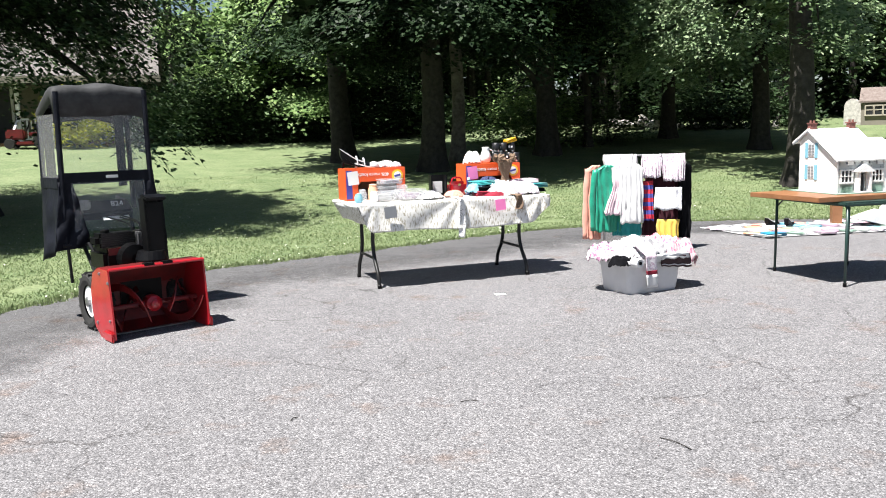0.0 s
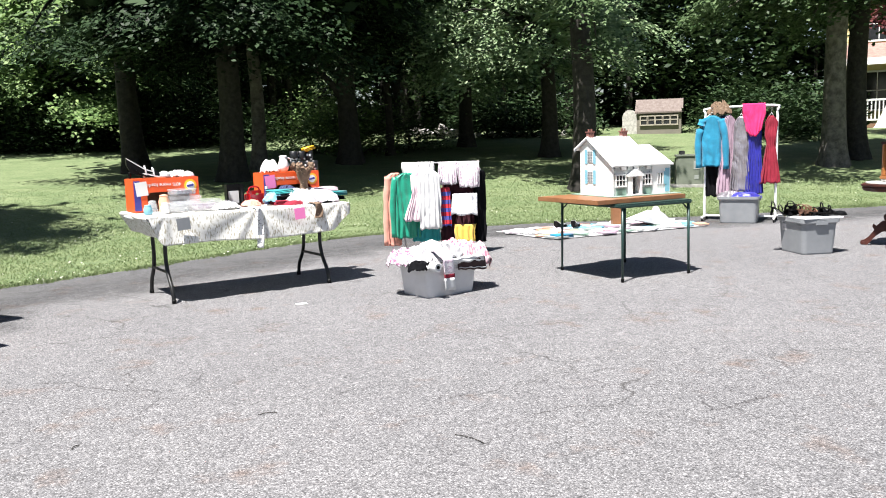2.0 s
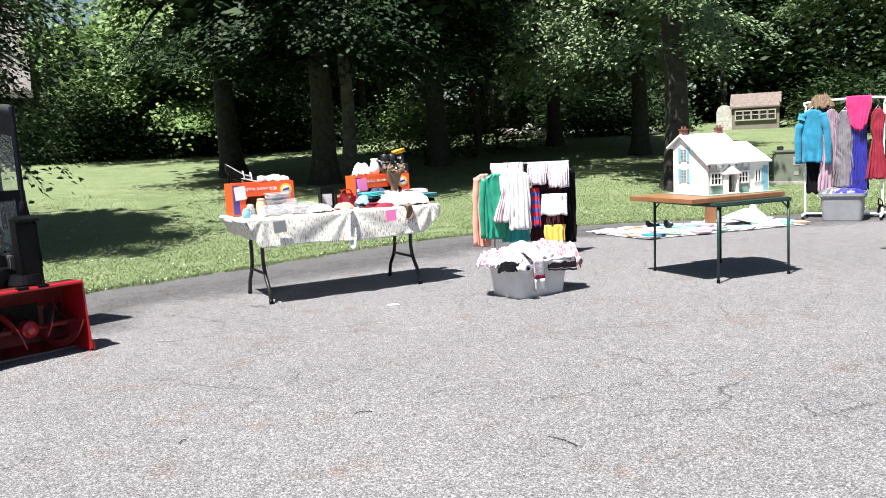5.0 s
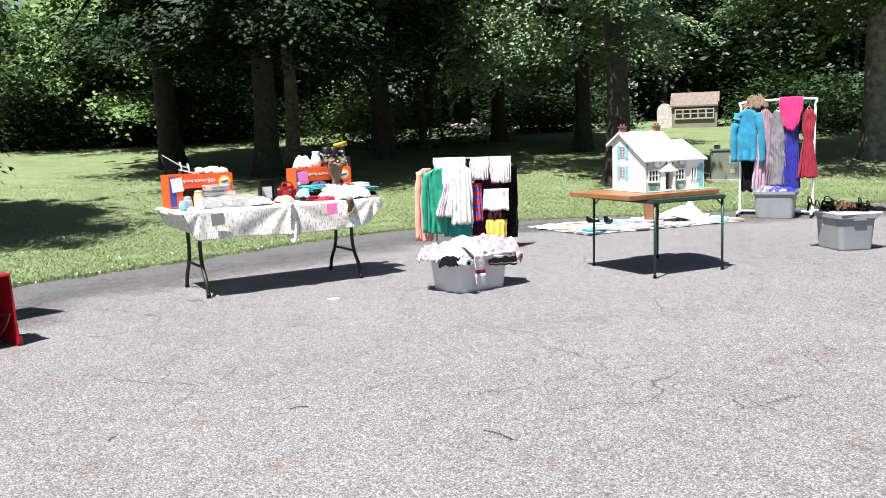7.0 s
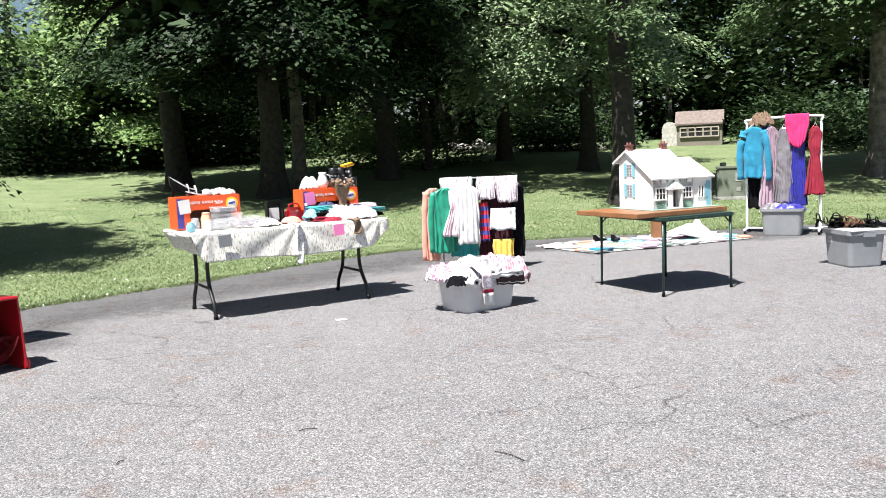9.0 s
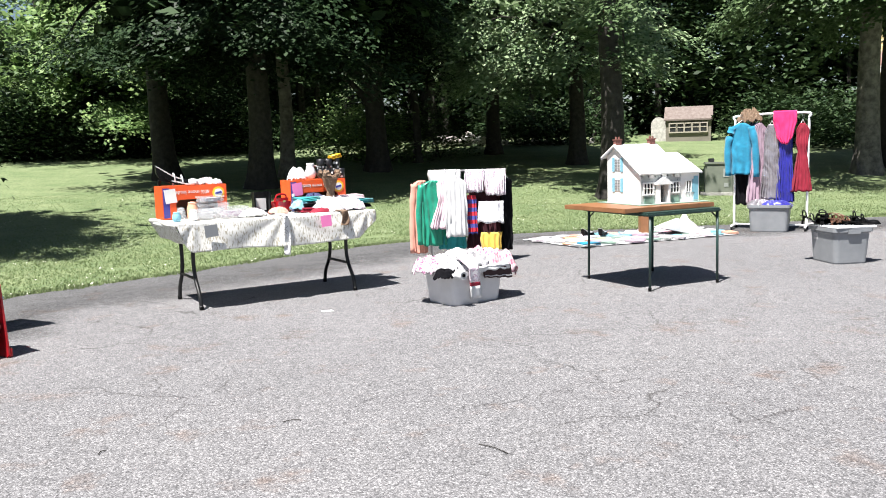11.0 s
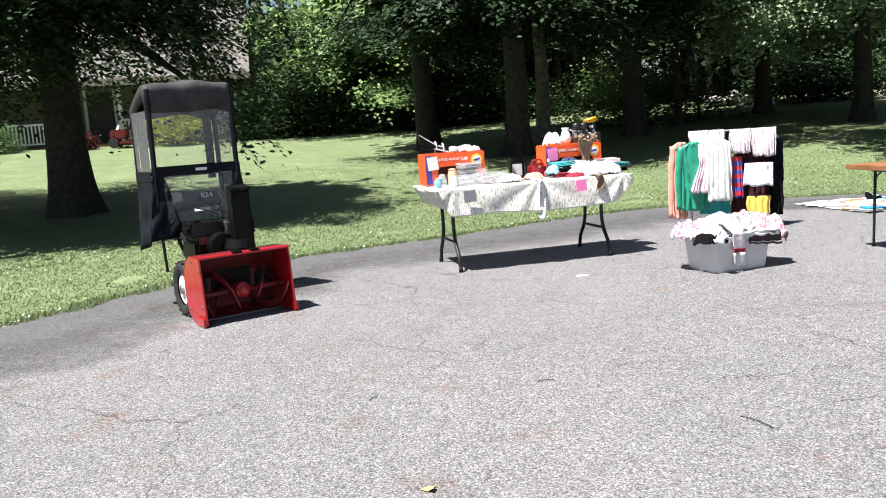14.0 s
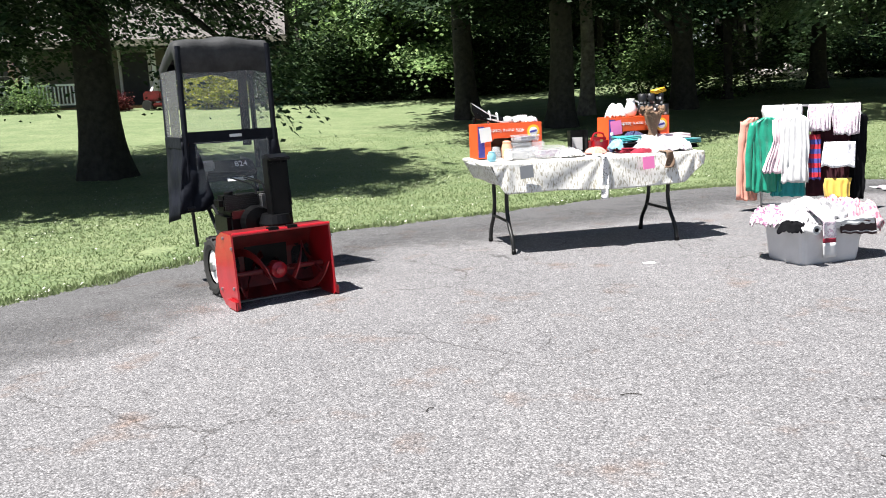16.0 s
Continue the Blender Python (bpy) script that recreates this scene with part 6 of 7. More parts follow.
        part("body", lathe(bmesh.new(), [(r * 0.8, 0), (r, 0.01), (r * 1.03, h * 0.6), (r * 0.75, h * 0.85), (r * 0.7, h * 0.88)], 18), m, t, smooth=True)
        part("lid", lathe(bmesh.new(), [(r * 0.78, h * 0.88), (r * 0.8, h * 0.96), (r * 0.3, h)], 18), m, t, smooth=True)
    t = thing("picture_frame", TB @ pose(-0.02, 0.0, tz, 0, 0, -6), "black open display frame holding pale cards", "picture frame")
    part("back", box(bmesh.new(), 0.15, 0.012, 0.2, pose(0, 0.05, 0), 0.003), M_BLACK, t)
    for x in (-0.07, 0.07):
        part("side", box(bmesh.new(), 0.014, 0.1, 0.2, pose(x, 0, 0), 0.003), M_BLACK, t)
    part("shelf", box(bmesh.new(), 0.126, 0.09, 0.012, pose(0, -0.005, 0.01), 0.002), M_BLACK, t)
    part("picture", box(bmesh.new(), 0.1, 0.004, 0.11, pose(0, 0.036, 0.03)), M_C_WHITE, t)
    t = thing("handbag", TB @ pose(0.2, 0.08, tz, 0, 0, 12), "small red leather handbag with a handle", "handbag")
    part("body", box(bmesh.new(), 0.2, 0.09, 0.13, None, 0.03), M_RED, t)
    part("handle", tube(bmesh.new(), smooth_line3([(-0.06, 0, 0.12), (-0.04, 0, 0.16), (0.04, 0, 0.16), (0.06, 0, 0.12)], 5), 0.008, 8), M_RED, t)
    part("clasp", box(bmesh.new(), 0.03, 0.01, 0.02, pose(0, -0.047, 0.09), 0.003), M_BRASS, t)
    t = thing("bottle", TB @ pose(0.29, 0.0, tz), "small dark blue bottle beside a handbag", "bottle")
    part("glass", lathe(bmesh.new(), [(0.022, 0), (0.025, 0.01), (0.025, 0.09), (0.01, 0.11), (0.01, 0.14)], 14), M_C_NAVY, t, smooth=True)
    part("cap", lathe(bmesh.new(), [(0.013, 0.14), (0.013, 0.165)], 12), M_WHITE_PLASTIC, t)
    crumple("bundled_cloth", "grey and white towel bundled on the table", "bundle", TB @ pose(-0.19, -0.2, tz + 0.01), 0.14, 0.1, 0.05, M_C_BW, 12)
    crumple("bundled_cloth", "peach cloth bundled on the table", "bundle", TB @ pose(0.1, -0.1, tz + 0.01), 0.1, 0.08, 0.045, M_C_SALMON, 13)
    # folded and tumbled clothes on the right half
    stack = ((0.42, -0.12, 0.26, 0.2, 0.035, M_C_CRIMSON, "crimson", -8), (0.42, -0.1, 0.24, 0.18, 0.04, M_C_BLACK, "black", 5), (0.4, -0.06, 0.22, 0.17, 0.04, M_C_TEAL, "teal", 12),
             (0.9, 0.02, 0.32, 0.24, 0.035, M_C_BLACK, "black", 10), (0.93, 0.0, 0.3, 0.22, 0.035, M_C_TEAL, "teal", 4), (0.85, 0.03, 0.3, 0.22, 0.035, M_C_PINKPALE, "pink printed", -6))
    zz = {}
    for k, (u, v, w, d, h, m, c, r) in enumerate(stack):
        key = u < 0.6
        z = zz.get(key, tz + 0.002)
        folded("folded_clothing", c + " garment folded on a pile of clothes", "clothing", TB @ pose(u, v, z, 0, 0, r), w, d, h, m, k, "folded clothes on the table")
        zz[key] = z + h * 1.02 + 0.008
    crumple("shirt", "white shirt tumbled over other clothes", "shirt", TB @ pose(0.6, -0.13, tz + 0.02), 0.24, 0.17, 0.1, M_C_GREYW, 21, 0.02)
    crumple("shirt", "pale printed shirt tumbled on the table", "shirt", TB @ pose(0.74, -0.2, tz + 0.02), 0.17, 0.13, 0.08, M_C_PINKW, 22, 0.02)
    crumple("top", "pale turquoise top tumbled among other clothes", "top", TB @ pose(0.33, -0.1, tz + 0.055), 0.11, 0.08, 0.06, M_AQUA, 24, 0.02)
    crumple("top", "dark magenta top tumbled among other clothes", "top", TB @ pose(0.47, -0.24, tz + 0.01), 0.12, 0.05, 0.025, M_C_CRIMSON, 25, 0.02)
    crumple("shirt", "black and white shirt tumbled on other clothes", "shirt", TB @ pose(0.8, -0.1, tz + 0.03), 0.13, 0.09, 0.07, M_C_BW, 26, 0.02)
    crumple("scarf", "navy and white scarf tumbled on the table", "scarf", TB @ pose(0.5, 0.02, tz + 0.05), 0.14, 0.08, 0.1, M_C_NAVY, 23, 0.02)

    def strip(u, w, top, material, label, name="scarf", sway=0.02):
        def fn(s, q):
            x = u - w / 2 + w * s + sway * q * math.sin(3 * q)
            if q < 0.3:
                return Vector((x, -0.25 - 0.155 * q / 0.3, 0.762 + 0.004 * math.sin(9 * s)))
            f = (q - 0.3) / 0.7
            return Vector((x, -0.428 - 0.012 * math.sin(5 * f + 4 * s), 0.758 - (top + 0.04) * f))
        ob = sheet(name, fn, 6, 26, material, None, 0.004)
        ob.matrix_world = TB
        tagged(ob, label, name)
    strip(0.03, 0.055, 0.31, M_C_BW, "narrow black and white scarf hanging over the table's edge")
    strip(0.6, 0.07, 0.09, M_C_CAMO, "brown patterned scarf hanging over the table's edge")
    for u, z, w, h, m, lab in ((0.42, 0.63, 0.1, 0.1, M_PINK_TAG, "pink paper price tag pinned on a tablecloth"), (-0.62, 0.62, 0.11, 0.1, M_BIN, "grey paper sign pinned on a tablecloth")):
        ob = part("price_tag", box(bmesh.new(), w, 0.003, h, None, 0.0008), m)
        ob.matrix_world = TB @ pose(u, -0.435, z, 0, -5, 0)
        tagged(ob, lab, "price tag")


folding_table()
table_cloth()
carton(-0.6, 2, M_WHITE)
carton(0.58, 0, M_PINK_TAG)
table_goods()


# ---------- low clothes rack ----------
R1 = pose(2.3, 9.3, 0, 0, 0, -8)


def low_rack():
    t = thing("clothes_rack", R1, "low steel clothes rack hung with summer clothes", "clothes rack")
    part("rail", tube(bmesh.new(), [(-0.46, 0, 1.04), (0.42, 0, 1.04)], 0.011, 8), M_GREY_METAL, t)
    for x in (-0.45, 0.41):
        part("upright", tube(bmesh.new(), [(x, 0, 0.05), (x, 0, 1.04)], 0.011, 8), M_GREY_METAL, t)
        part("foot", tube(bmesh.new(), [(x, -0.22, 0.02), (x, 0, 0.05), (x, 0.22, 0.02)], 0.012, 8), M_BLACK, t)
    part("cross_bar", tube(bmesh.new(), [(-0.45, 0, 0.07), (0.41, 0, 0.07)], 0.009, 8), M_GREY_METAL, t)


def low_rack_clothes():
    def at(x, y=0.0, rz=0):
        return R1 @ pose(x, y, 0, 0, 0, rz)
    g = "clothes on the low rack"
    garment("shirt", "salmon pink shirt hanging on a low rack", "shirt", at(-0.55, 0.03, 25), [(0.94, -0.03, 0.06), (0.9, -0.1, 0.08), (0.5, -0.13, 0.08), (0.12, -0.12, 0.07)], M_C_SALMON, 0.06, 4, group=g, seed=2, hanger=False,
            sleeves=(([(-0.08, 0, 0.9), (-0.11, 0, 0.6), (-0.13, -0.01, 0.12)], 0.04),))
    garment("blouse", "emerald green satin blouse hanging on a low rack", "blouse", at(-0.42, -0.06, 12), [(0.94, -0.04, 0.04), (0.89, -0.15, 0.14), (0.55, -0.14, 0.14), (0.21, -0.15, 0.15)], M_C_GREEN, 0.05, 5, 0.018, group=g, seed=4, hanger=False,
            sleeves=(([(-0.13, 0, 0.89), (-0.17, -0.01, 0.6), (-0.16, 0, 0.22)], 0.038), ([(0.12, -0.03, 0.89), (0.16, -0.05, 0.62), (0.15, -0.04, 0.3)], 0.036)))
    garment("dress", "white dress with a pale pink tulle skirt", "dress", at(-0.28, -0.12, 0), [(0.95, -0.03, 0.03), (0.91, -0.1, 0.1), (0.72, -0.08, 0.1), (0.4, -0.18, 0.08)], M_C_PINKPALE, 0.05, 8, 0.02, group=g, seed=5)
    garment("dress", "white cotton sundress hanging on a low rack", "dress", at(-0.16, -0.16, 0), [(0.95, -0.06, 0.06), (0.9, -0.11, 0.12), (0.6, -0.12, 0.12), (0.31, -0.13, 0.12)], M_C_WHITE, 0.05, 5, 0.014, group=g, seed=6)
    garment("blouse", "white blouse draped over the rail of a rack", "blouse", at(-0.3, -0.02, 0), [(1.055, -0.16, 0.2), (1.0, -0.17, 0.21), (0.86, -0.14, 0.2)], M_C_WHITE, 0.05, 7, 0.02, group=g, seed=7, hanger=False)
    garment("top", "white and pink printed ruffled top on a rack", "top", at(0.06, -0.08, 0), [(1.05, -0.11, 0.09), (0.98, -0.12, 0.1), (0.8, -0.11, 0.1)], M_C_PINKW, 0.06, 7, 0.028, group=g, seed=8, hanger=False)
    garment("top", "white and grey printed ruffled top on a rack", "top", at(0.28, -0.08, 0), [(1.05, -0.12, 0.12), (0.97, -0.13, 0.13), (0.76, -0.1, 0.12)], M_C_PINKW, 0.06, 8, 0.03, group=g, seed=9, hanger=False)
    garment("dress", "dark maroon dress hanging at the back of a rack", "dress", at(0.16, 0.05, 0), [(0.94, -0.08, 0.08), (0.89, -0.16, 0.2), (0.5, -0.18, 0.2), (0.16, -0.2, 0.2)], M_C_MAROON, 0.06, 6, 0.02, group=g, seed=10)
    garment("shirt", "red and blue striped shirt on a low rack", "shirt", at(0.01, -0.07, 0), [(0.76, -0.05, 0.05), (0.7, -0.07, 0.07), (0.33, -0.06, 0.07)], M_C_STRIPE, 0.05, 4, 0.014, group=g, seed=11, hanger=False)
    garment("shorts", "white printed shorts clipped to a hanger", "shorts", at(0.22, -0.14, 0), [(0.69, -0.13, 0.15), (0.6, -0.14, 0.15), (0.45, -0.15, 0.15)], pattern_mat("white_grey_print", "blotch", (0.8, 0.8, 0.82), (0.55, 0.55, 0.6), 18, (0.84, 0.84, 0.85)), 0.035, 3, 0.01, group=g, seed=12, hanger=False)
    garment("trousers", "long black trousers hanging on a low rack", "trousers", at(0.41, 0.0, 30), [(0.94, -0.04, 0.05), (0.9, -0.06, 0.08), (0.5, -0.06, 0.08), (0.13, -0.05, 0.07)], M_C_BLACK, 0.07, 3, 0.012, group=g, seed=13)
    garment("top", "bright yellow top hanging low on a rack", "top", at(0.22, -0.13, 0), [(0.34, -0.11, 0.13), (0.27, -0.12, 0.12), (0.14, -0.1, 0.12)], M_C_YELLOW, 0.035, 4, 0.014, group=g, seed=14, hanger=False)
    garment("skirt", "dark teal skirt hanging low on a rack", "skirt", at(-0.2, -0.02, 0), [(0.5, -0.12, 0.12), (0.4, -0.14, 0.14), (0.16, -0.17, 0.16)], M_C_TEAL, 0.05, 6, 0.018, group=g, seed=15, hanger=False)


# ---------- bins ----------
def bin_thing(m, wb, db, wt, dt, h, material, label, name="storage_bin", ribs=True, sticker=False):
    """A tapered open bin with a thick rolled rim and grips."""
    t = thing(name, m, label, "storage bin")
    bm = bmesh.new()
    def ring(w, d, z, k=5):
        pts = []
        r = 0.05
        for cx, cy, a0 in ((w / 2 - r, d / 2 - r, 0), (-w / 2 + r, d / 2 - r, 90), (-w / 2 + r, -d / 2 + r, 180), (w / 2 - r, -d / 2 + r, 270)):
            for i in range(k):
                a = radians(a0 + 90 * i / (k - 1))
                pts.append(bm.verts.new((cx + r * math.cos(a), cy + r * math.sin(a), z)))
        return pts
    prof = [(wb, db, 0.0), (wb + 0.01, db + 0.01, 0.015), (wt - 0.045, dt - 0.045, h * 0.82), (wt - 0.04, dt - 0.04, h * 0.86), (wt, dt, h * 0.9), (wt, dt, h), (wt - 0.03, dt - 0.03, h), (wt - 0.05, dt - 0.05, h * 0.85), (wb - 0.01, db - 0.01, 0.02)]
    rs = [ring(*p) for p in prof]
    for a, b in zip(rs[:-1], rs[1:]):
        for k in range(len(a)):
            bm.faces.new((a[k], a[(k + 1) % len(a)], b[(k + 1) % len(a)], b[k]))
    bm.faces.new(rs[0][::-1])
    bm.faces.new(rs[-1])
    part("tub", bm, material, t)
    if ribs:
        for s in (-1, 1):
            part("grip", box(bmesh.new(), 0.02, 0.14, 0.05, pose(s * (wt / 2 - 0.004), 0, h * 0.83), 0.006), material, t)
        for x in (-0.3, 0.3):
            part("rib", box(bmesh.new(), 0.07, 0.014, h * 0.08, pose(x * wt, -dt / 2 + 0.018, h * 0.82), 0.004), material, t)
    if sticker:
        part("sticker", box(bmesh.new(), 0.075, 0.004, 0.07, pose(-wb * 0.27, -(db + (dt - 0.045 - db) * 0.8) / 2 + 0.001, h * 0.62, 5, 0, 0), 0.001), M_C_GREYW, t)
        part("sticker_print", box(bmesh.new(), 0.05, 0.004, 0.012, pose(-wb * 0.27, -(db + (dt - 0.045 - db) * 0.8) / 2 - 0.0025, h * 0.69, 5, 0, 0)), M_BIN, t)
    return t


M_SWEATER = pattern_mat("dark_brown_knit_with_pale_stripe", "stripes", (0.028, 0.01, 0.012), (0.03, 0.012, 0.013), 5)


def over_rim(m, x0, x1, drop, material, label, name, g, lift):
    """A garment laid over a tote's long rim, its hem hanging down in front."""
    def fn(a, b):
        x = x0 + (x1 - x0) * a
        n = 0.012 * noise.noise((x * 14, b * 3, drop * 40))
        if b < 0.4:
            f = b / 0.4
            return Vector((x, -0.05 - 0.19 * f, 0.315 + lift - 0.02 * f + n))
        f = (b - 0.4) / 0.6
        return Vector((x + 0.02 * f, -0.243 - lift * 0.6 + 0.012 * f + n, 0.295 + lift - (drop + 0.02) * f * (0.8 + 0.3 * a) + 0.004 * math.sin(20 * a)))
    ob = sheet(name, fn, 22, 14, material, None, 0.01)
    ob.matrix_world = m
    tagged(ob, label, name, g)
    if drop > 0.05:
        def hem(a, b):
            p = fn(a, 0.86 + 0.05 * b)
            p.y -= 0.008
            return p
        sheet("stripe", hem, 22, 2, M_C_GREYW, ob, 0.002)


def clothes_tote():
    m = pose(1.70, 6.96, 0, 0, 0, 27)
    bin_thing(m, 0.5, 0.36, 0.6, 0.45, 0.28, M_TOTE, "milky plastic tote heaped with clothes", "storage_tote", False)
    g = "clothes in the tote"
    for k in range(3):
        folded("folded_clothing", "grey garment packed inside a plastic tote", "clothing", m @ pose(0, 0, 0.03 + 0.075 * k, 0, 0, 5 * k), 0.44, 0.32, 0.07, M_C_LILAC, k, g)
    crumple("trousers", "black trousers spilling over a tote's rim", "trousers", m @ pose(-0.31, -0.13, 0.285, 0, 0, 20), 0.075, 0.1, 0.03, M_C_BLACK, 31, 0.06, g)
    over_rim(m, 0.02, 0.33, 0.085, M_SWEATER, "dark brown striped sweater folded over a tote's rim", "sweater", g, 0.0)
    over_rim(m, -0.08, 0.3, 0.025, M_C_WHITE, "white garment lying over a tote's rim", "shirt", g, 0.014)
    crumple("shirt", "off-white shirt heaped on top of a tote", "shirt", m @ pose(-0.12, 0.03, 0.3), 0.24, 0.19, 0.08, M_C_GREYW, 33, 0.03, g, 0.8)
    crumple("shirt", "pink and white plaid shirt heaped on a tote", "shirt", m @ pose(0.25, -0.01, 0.305, 0, 9, 0), 0.3, 0.25, 0.1, M_C_PLAID, 34, 0.06, g, 0.6)
    crumple("top", "pink printed top heaped on a tote", "top", m @ pose(-0.27, 0.1, 0.31), 0.17, 0.15, 0.07, M_C_PRINT, 35, 0.04, g, 0.6)
    crumple("shirt", "white and grey shirt heaped on a tote", "shirt", m @ pose(0.0, -0.1, 0.33), 0.19, 0.12, 0.07, M_C_GREYW, 36, 0.03, g, 0.8)
    crumple("top", "white cotton top heaped on a tote", "top", m @ pose(0.04, 0.12, 0.36), 0.16, 0.1, 0.06, M_C_WHITE, 37, 0.03, g, 0.6)
    t = thing("rolled_socks", m @ pose(-0.24, -0.25, 0.27, 90, 0, 0), "rolled white and black socks on a tote's rim", "socks", g)
    part("roll", lathe(bmesh.new(), [(0.012, -0.045), (0.03, -0.045), (0.038, -0.035), (0.038, 0.045), (0.03, 0.05), (0.024, 0.042), (0.012, 0.046)], 18), M_C_WHITE, t, smooth=True)
    part("core", lathe(bmesh.new(), [(0.014, -0.052), (0.014, 0.052)], 12), M_C_BLACK, t)

    def strip(a, b):
        x = -0.17 + 0.1 * a + 0.07 * b
        if b < 0.35:
            return Vector((x, -0.1 - 0.16 * b / 0.35, 0.42 - 0.1 * b / 0.35))
        f = (b - 0.35) / 0.65
        return Vector((x, -0.262 + 0.03 * f + 0.006 * math.sin(6 * a), 0.32 - 0.27 * f))
    for nm, b0, b1, mm in (("legging", 0.0, 0.66, M_C_PINKW), ("band", 0.66, 0.74, M_C_CRIMSON), ("cuff", 0.74, 1.0, M_C_WHITE)):
        if nm == "legging":
            root = sheet(nm, lambda a, b: strip(a, b * 0.66), 6, 16, mm, None, 0.012)
            root.matrix_world = m
            tagged(root, "cream printed legging with a red band over a tote", "legging", g)
        else:
            sheet(nm, lambda a, b, b0=b0, b1=b1: strip(a, b0 + (b1 - b0) * b), 6, 4, mm, root, 0.014)


# ---------- card table with the dollhouse ----------
CT = pose(3.588, 7.318, 0, 0, 0, 15.7)


def card_table():
    t = thing("card_table", CT, "dark green folding card table with thin steel legs", "table")
    part("tabletop", box(bmesh.new(), 0.85, 0.92, 0.035, pose(0, 0, 0.655), 0.012), M_GREEN_STEEL, t)
    for x in (-1, 1):
        for y in (-1, 1):
            part("leg", tube(bmesh.new(), [(x * 0.39, y * 0.435, 0.656), (x * 0.395, y * 0.44, 0.0)], [0.0135, 0.011], 10), M_GREEN_STEEL, t, smooth=True)
            part("foot", lathe(bmesh.new(), [(0.015, 0), (0.015, 0.03), (0.012, 0.034)], 10, pose(x * 0.395, y * 0.44, 0)), M_BLACK, t)
            part("brace", tube(bmesh.new(), [(x * 0.39, y * 0.43, 0.6), (x * 0.345, y * 0.39, 0.668)], 0.007, 6), M_BLACK_METAL, t)
    ob = part("board", box(bmesh.new(), 1.08, 0.84, 0.04, None, 0.004), M_BOARD)
    ob.matrix_world = pose(3.475, 7.355, 0.691, 0, 0, 18)
    tagged(ob, "varnished plywood board lying on a card table", "board")


def dollhouse():
    D = 0.5
    t = thing("dollhouse", pose(3.39, 7.13, 0.732, 0, 0, 13), "white wooden dollhouse with a stone-print front on a board", "dollhouse")
    part("base", box(bmesh.new(), 0.8, 0.66, 0.006, pose(0.34, 0.25, 0), 0.001), M_DH_GREEN, t)
    z0 = 0.0065
    # gable walls of the main block
    gable = [(0, z0), (D, z0), (D, 0.44), (0.37, 0.53), (0, 0.285)]
    for x in (0.006, 0.464):
        part("wall", prism(bmesh.new(), gable, 0.012, pose(x, 0, 0, 0, 0, 90)), M_WHITE, t)
    # front with openings for the windows and the door
    def front(x0, x1, zt, holes, material):
        xs = sorted({x0, x1, *[h[0] for h in holes], *[h[1] for h in holes]})
        zs = sorted({z0, zt, *[h[2] for h in holes], *[h[3] for h in holes]})
        bm = bmesh.new()
        for i in range(len(xs) - 1):
            for j in range(len(zs) - 1):
                cx, cz = (xs[i] + xs[i + 1]) / 2, (zs[j] + zs[j + 1]) / 2
                if any(h[0] < cx < h[1] and h[2] < cz < h[3] for h in holes):
                    continue
                box(bm, xs[i + 1] - xs[i], 0.01, zs[j + 1] - zs[j], pose(cx, 0.005, zs[j]))
        return part("front", bm, material, t)
    holes = [(0.035, 0.145, 0.095, 0.19), (0.2, 0.265, z0, 0.17), (0.335, 0.44, 0.1, 0.19)]
    front(0.012, 0.458, 0.25, holes, M_DH_STONE)
    for k in range(6):
        part("lintel_panel", box(bmesh.new(), 0.056, 0.004, 0.03, pose(0.055 + 0.072 * k, -0.003, 0.238), 0.001), M_WHITE if k % 2 else M_DH_STONE, t)
    part("cornice", box(bmesh.new(), 0.47, 0.01, 0.016, pose(0.235, -0.004, 0.27)), M_WHITE, t)
    for x in (0.09, 0.1, 0.39):
        part("planting_strip", box(bmesh.new(), 0.1, 0.004, 0.06, pose(x, -0.003, 0.012)), M_DH_GREEN, t)
    for h in (holes[0], holes[2]):
        w, zz = h[1] - h[0], h[3] - h[2]
        win = part("window", box(bmesh.new(), w, 0.004, zz, pose((h[0] + h[1]) / 2, 0.008, h[2])), M_GLASS_DARK, t)
        for x, ww in ((h[0], 0.014), (h[1], 0.014), ((h[0] * 2 + h[1]) / 3, 0.006), ((h[0] + 2 * h[1]) / 3, 0.006)):
            part("frame", box(bmesh.new(), ww, 0.012, zz, pose(x, -0.004, h[2])), M_WHITE, win)
        for zc, hh in ((h[2] - 0.01, 0.012), (h[3], 0.012), ((h[2] + h[3]) / 2, 0.005)):
            part("frame", box(bmesh.new(), w + 0.02, 0.014, hh, pose((h[0] + h[1]) / 2, -0.005, zc)), M_WHITE, win)
    # porch and door
    part("door", box(bmesh.new(), 0.05, 0.005, 0.155, pose(0.232, 0.006, z0)), M_DARK, t)
    for x in (0.178, 0.288):
        part("porch_post", box(bmesh.new(), 0.022, 0.05, 0.18, pose(x, -0.03, z0), 0.002), M_WHITE, t)
    part("porch_gable", prism(bmesh.new(), [(-0.085, 0.18), (0.085, 0.18), (0.085, 0.19), (0, 0.245), (-0.085, 0.19)], 0.07, pose(0.233, -0.03, 0)), M_WHITE, t)
    part("porch_step", box(bmesh.new(), 0.13, 0.08, 0.01, pose(0.233, -0.035, z0), 0.002), M_WHITE, t)
    # wing
    part("wall", prism(bmesh.new(), [(0, z0), (0.45, z0), (0.45, 0.36), (0.32, 0.445), (0, 0.285)], 0.012, pose(0.668, 0, 0, 0, 0, 90)), M_WHITE, t)
    front(0.47, 0.662, 0.285, [(0.52, 0.578, 0.1, 0.195)], M_WHITE)
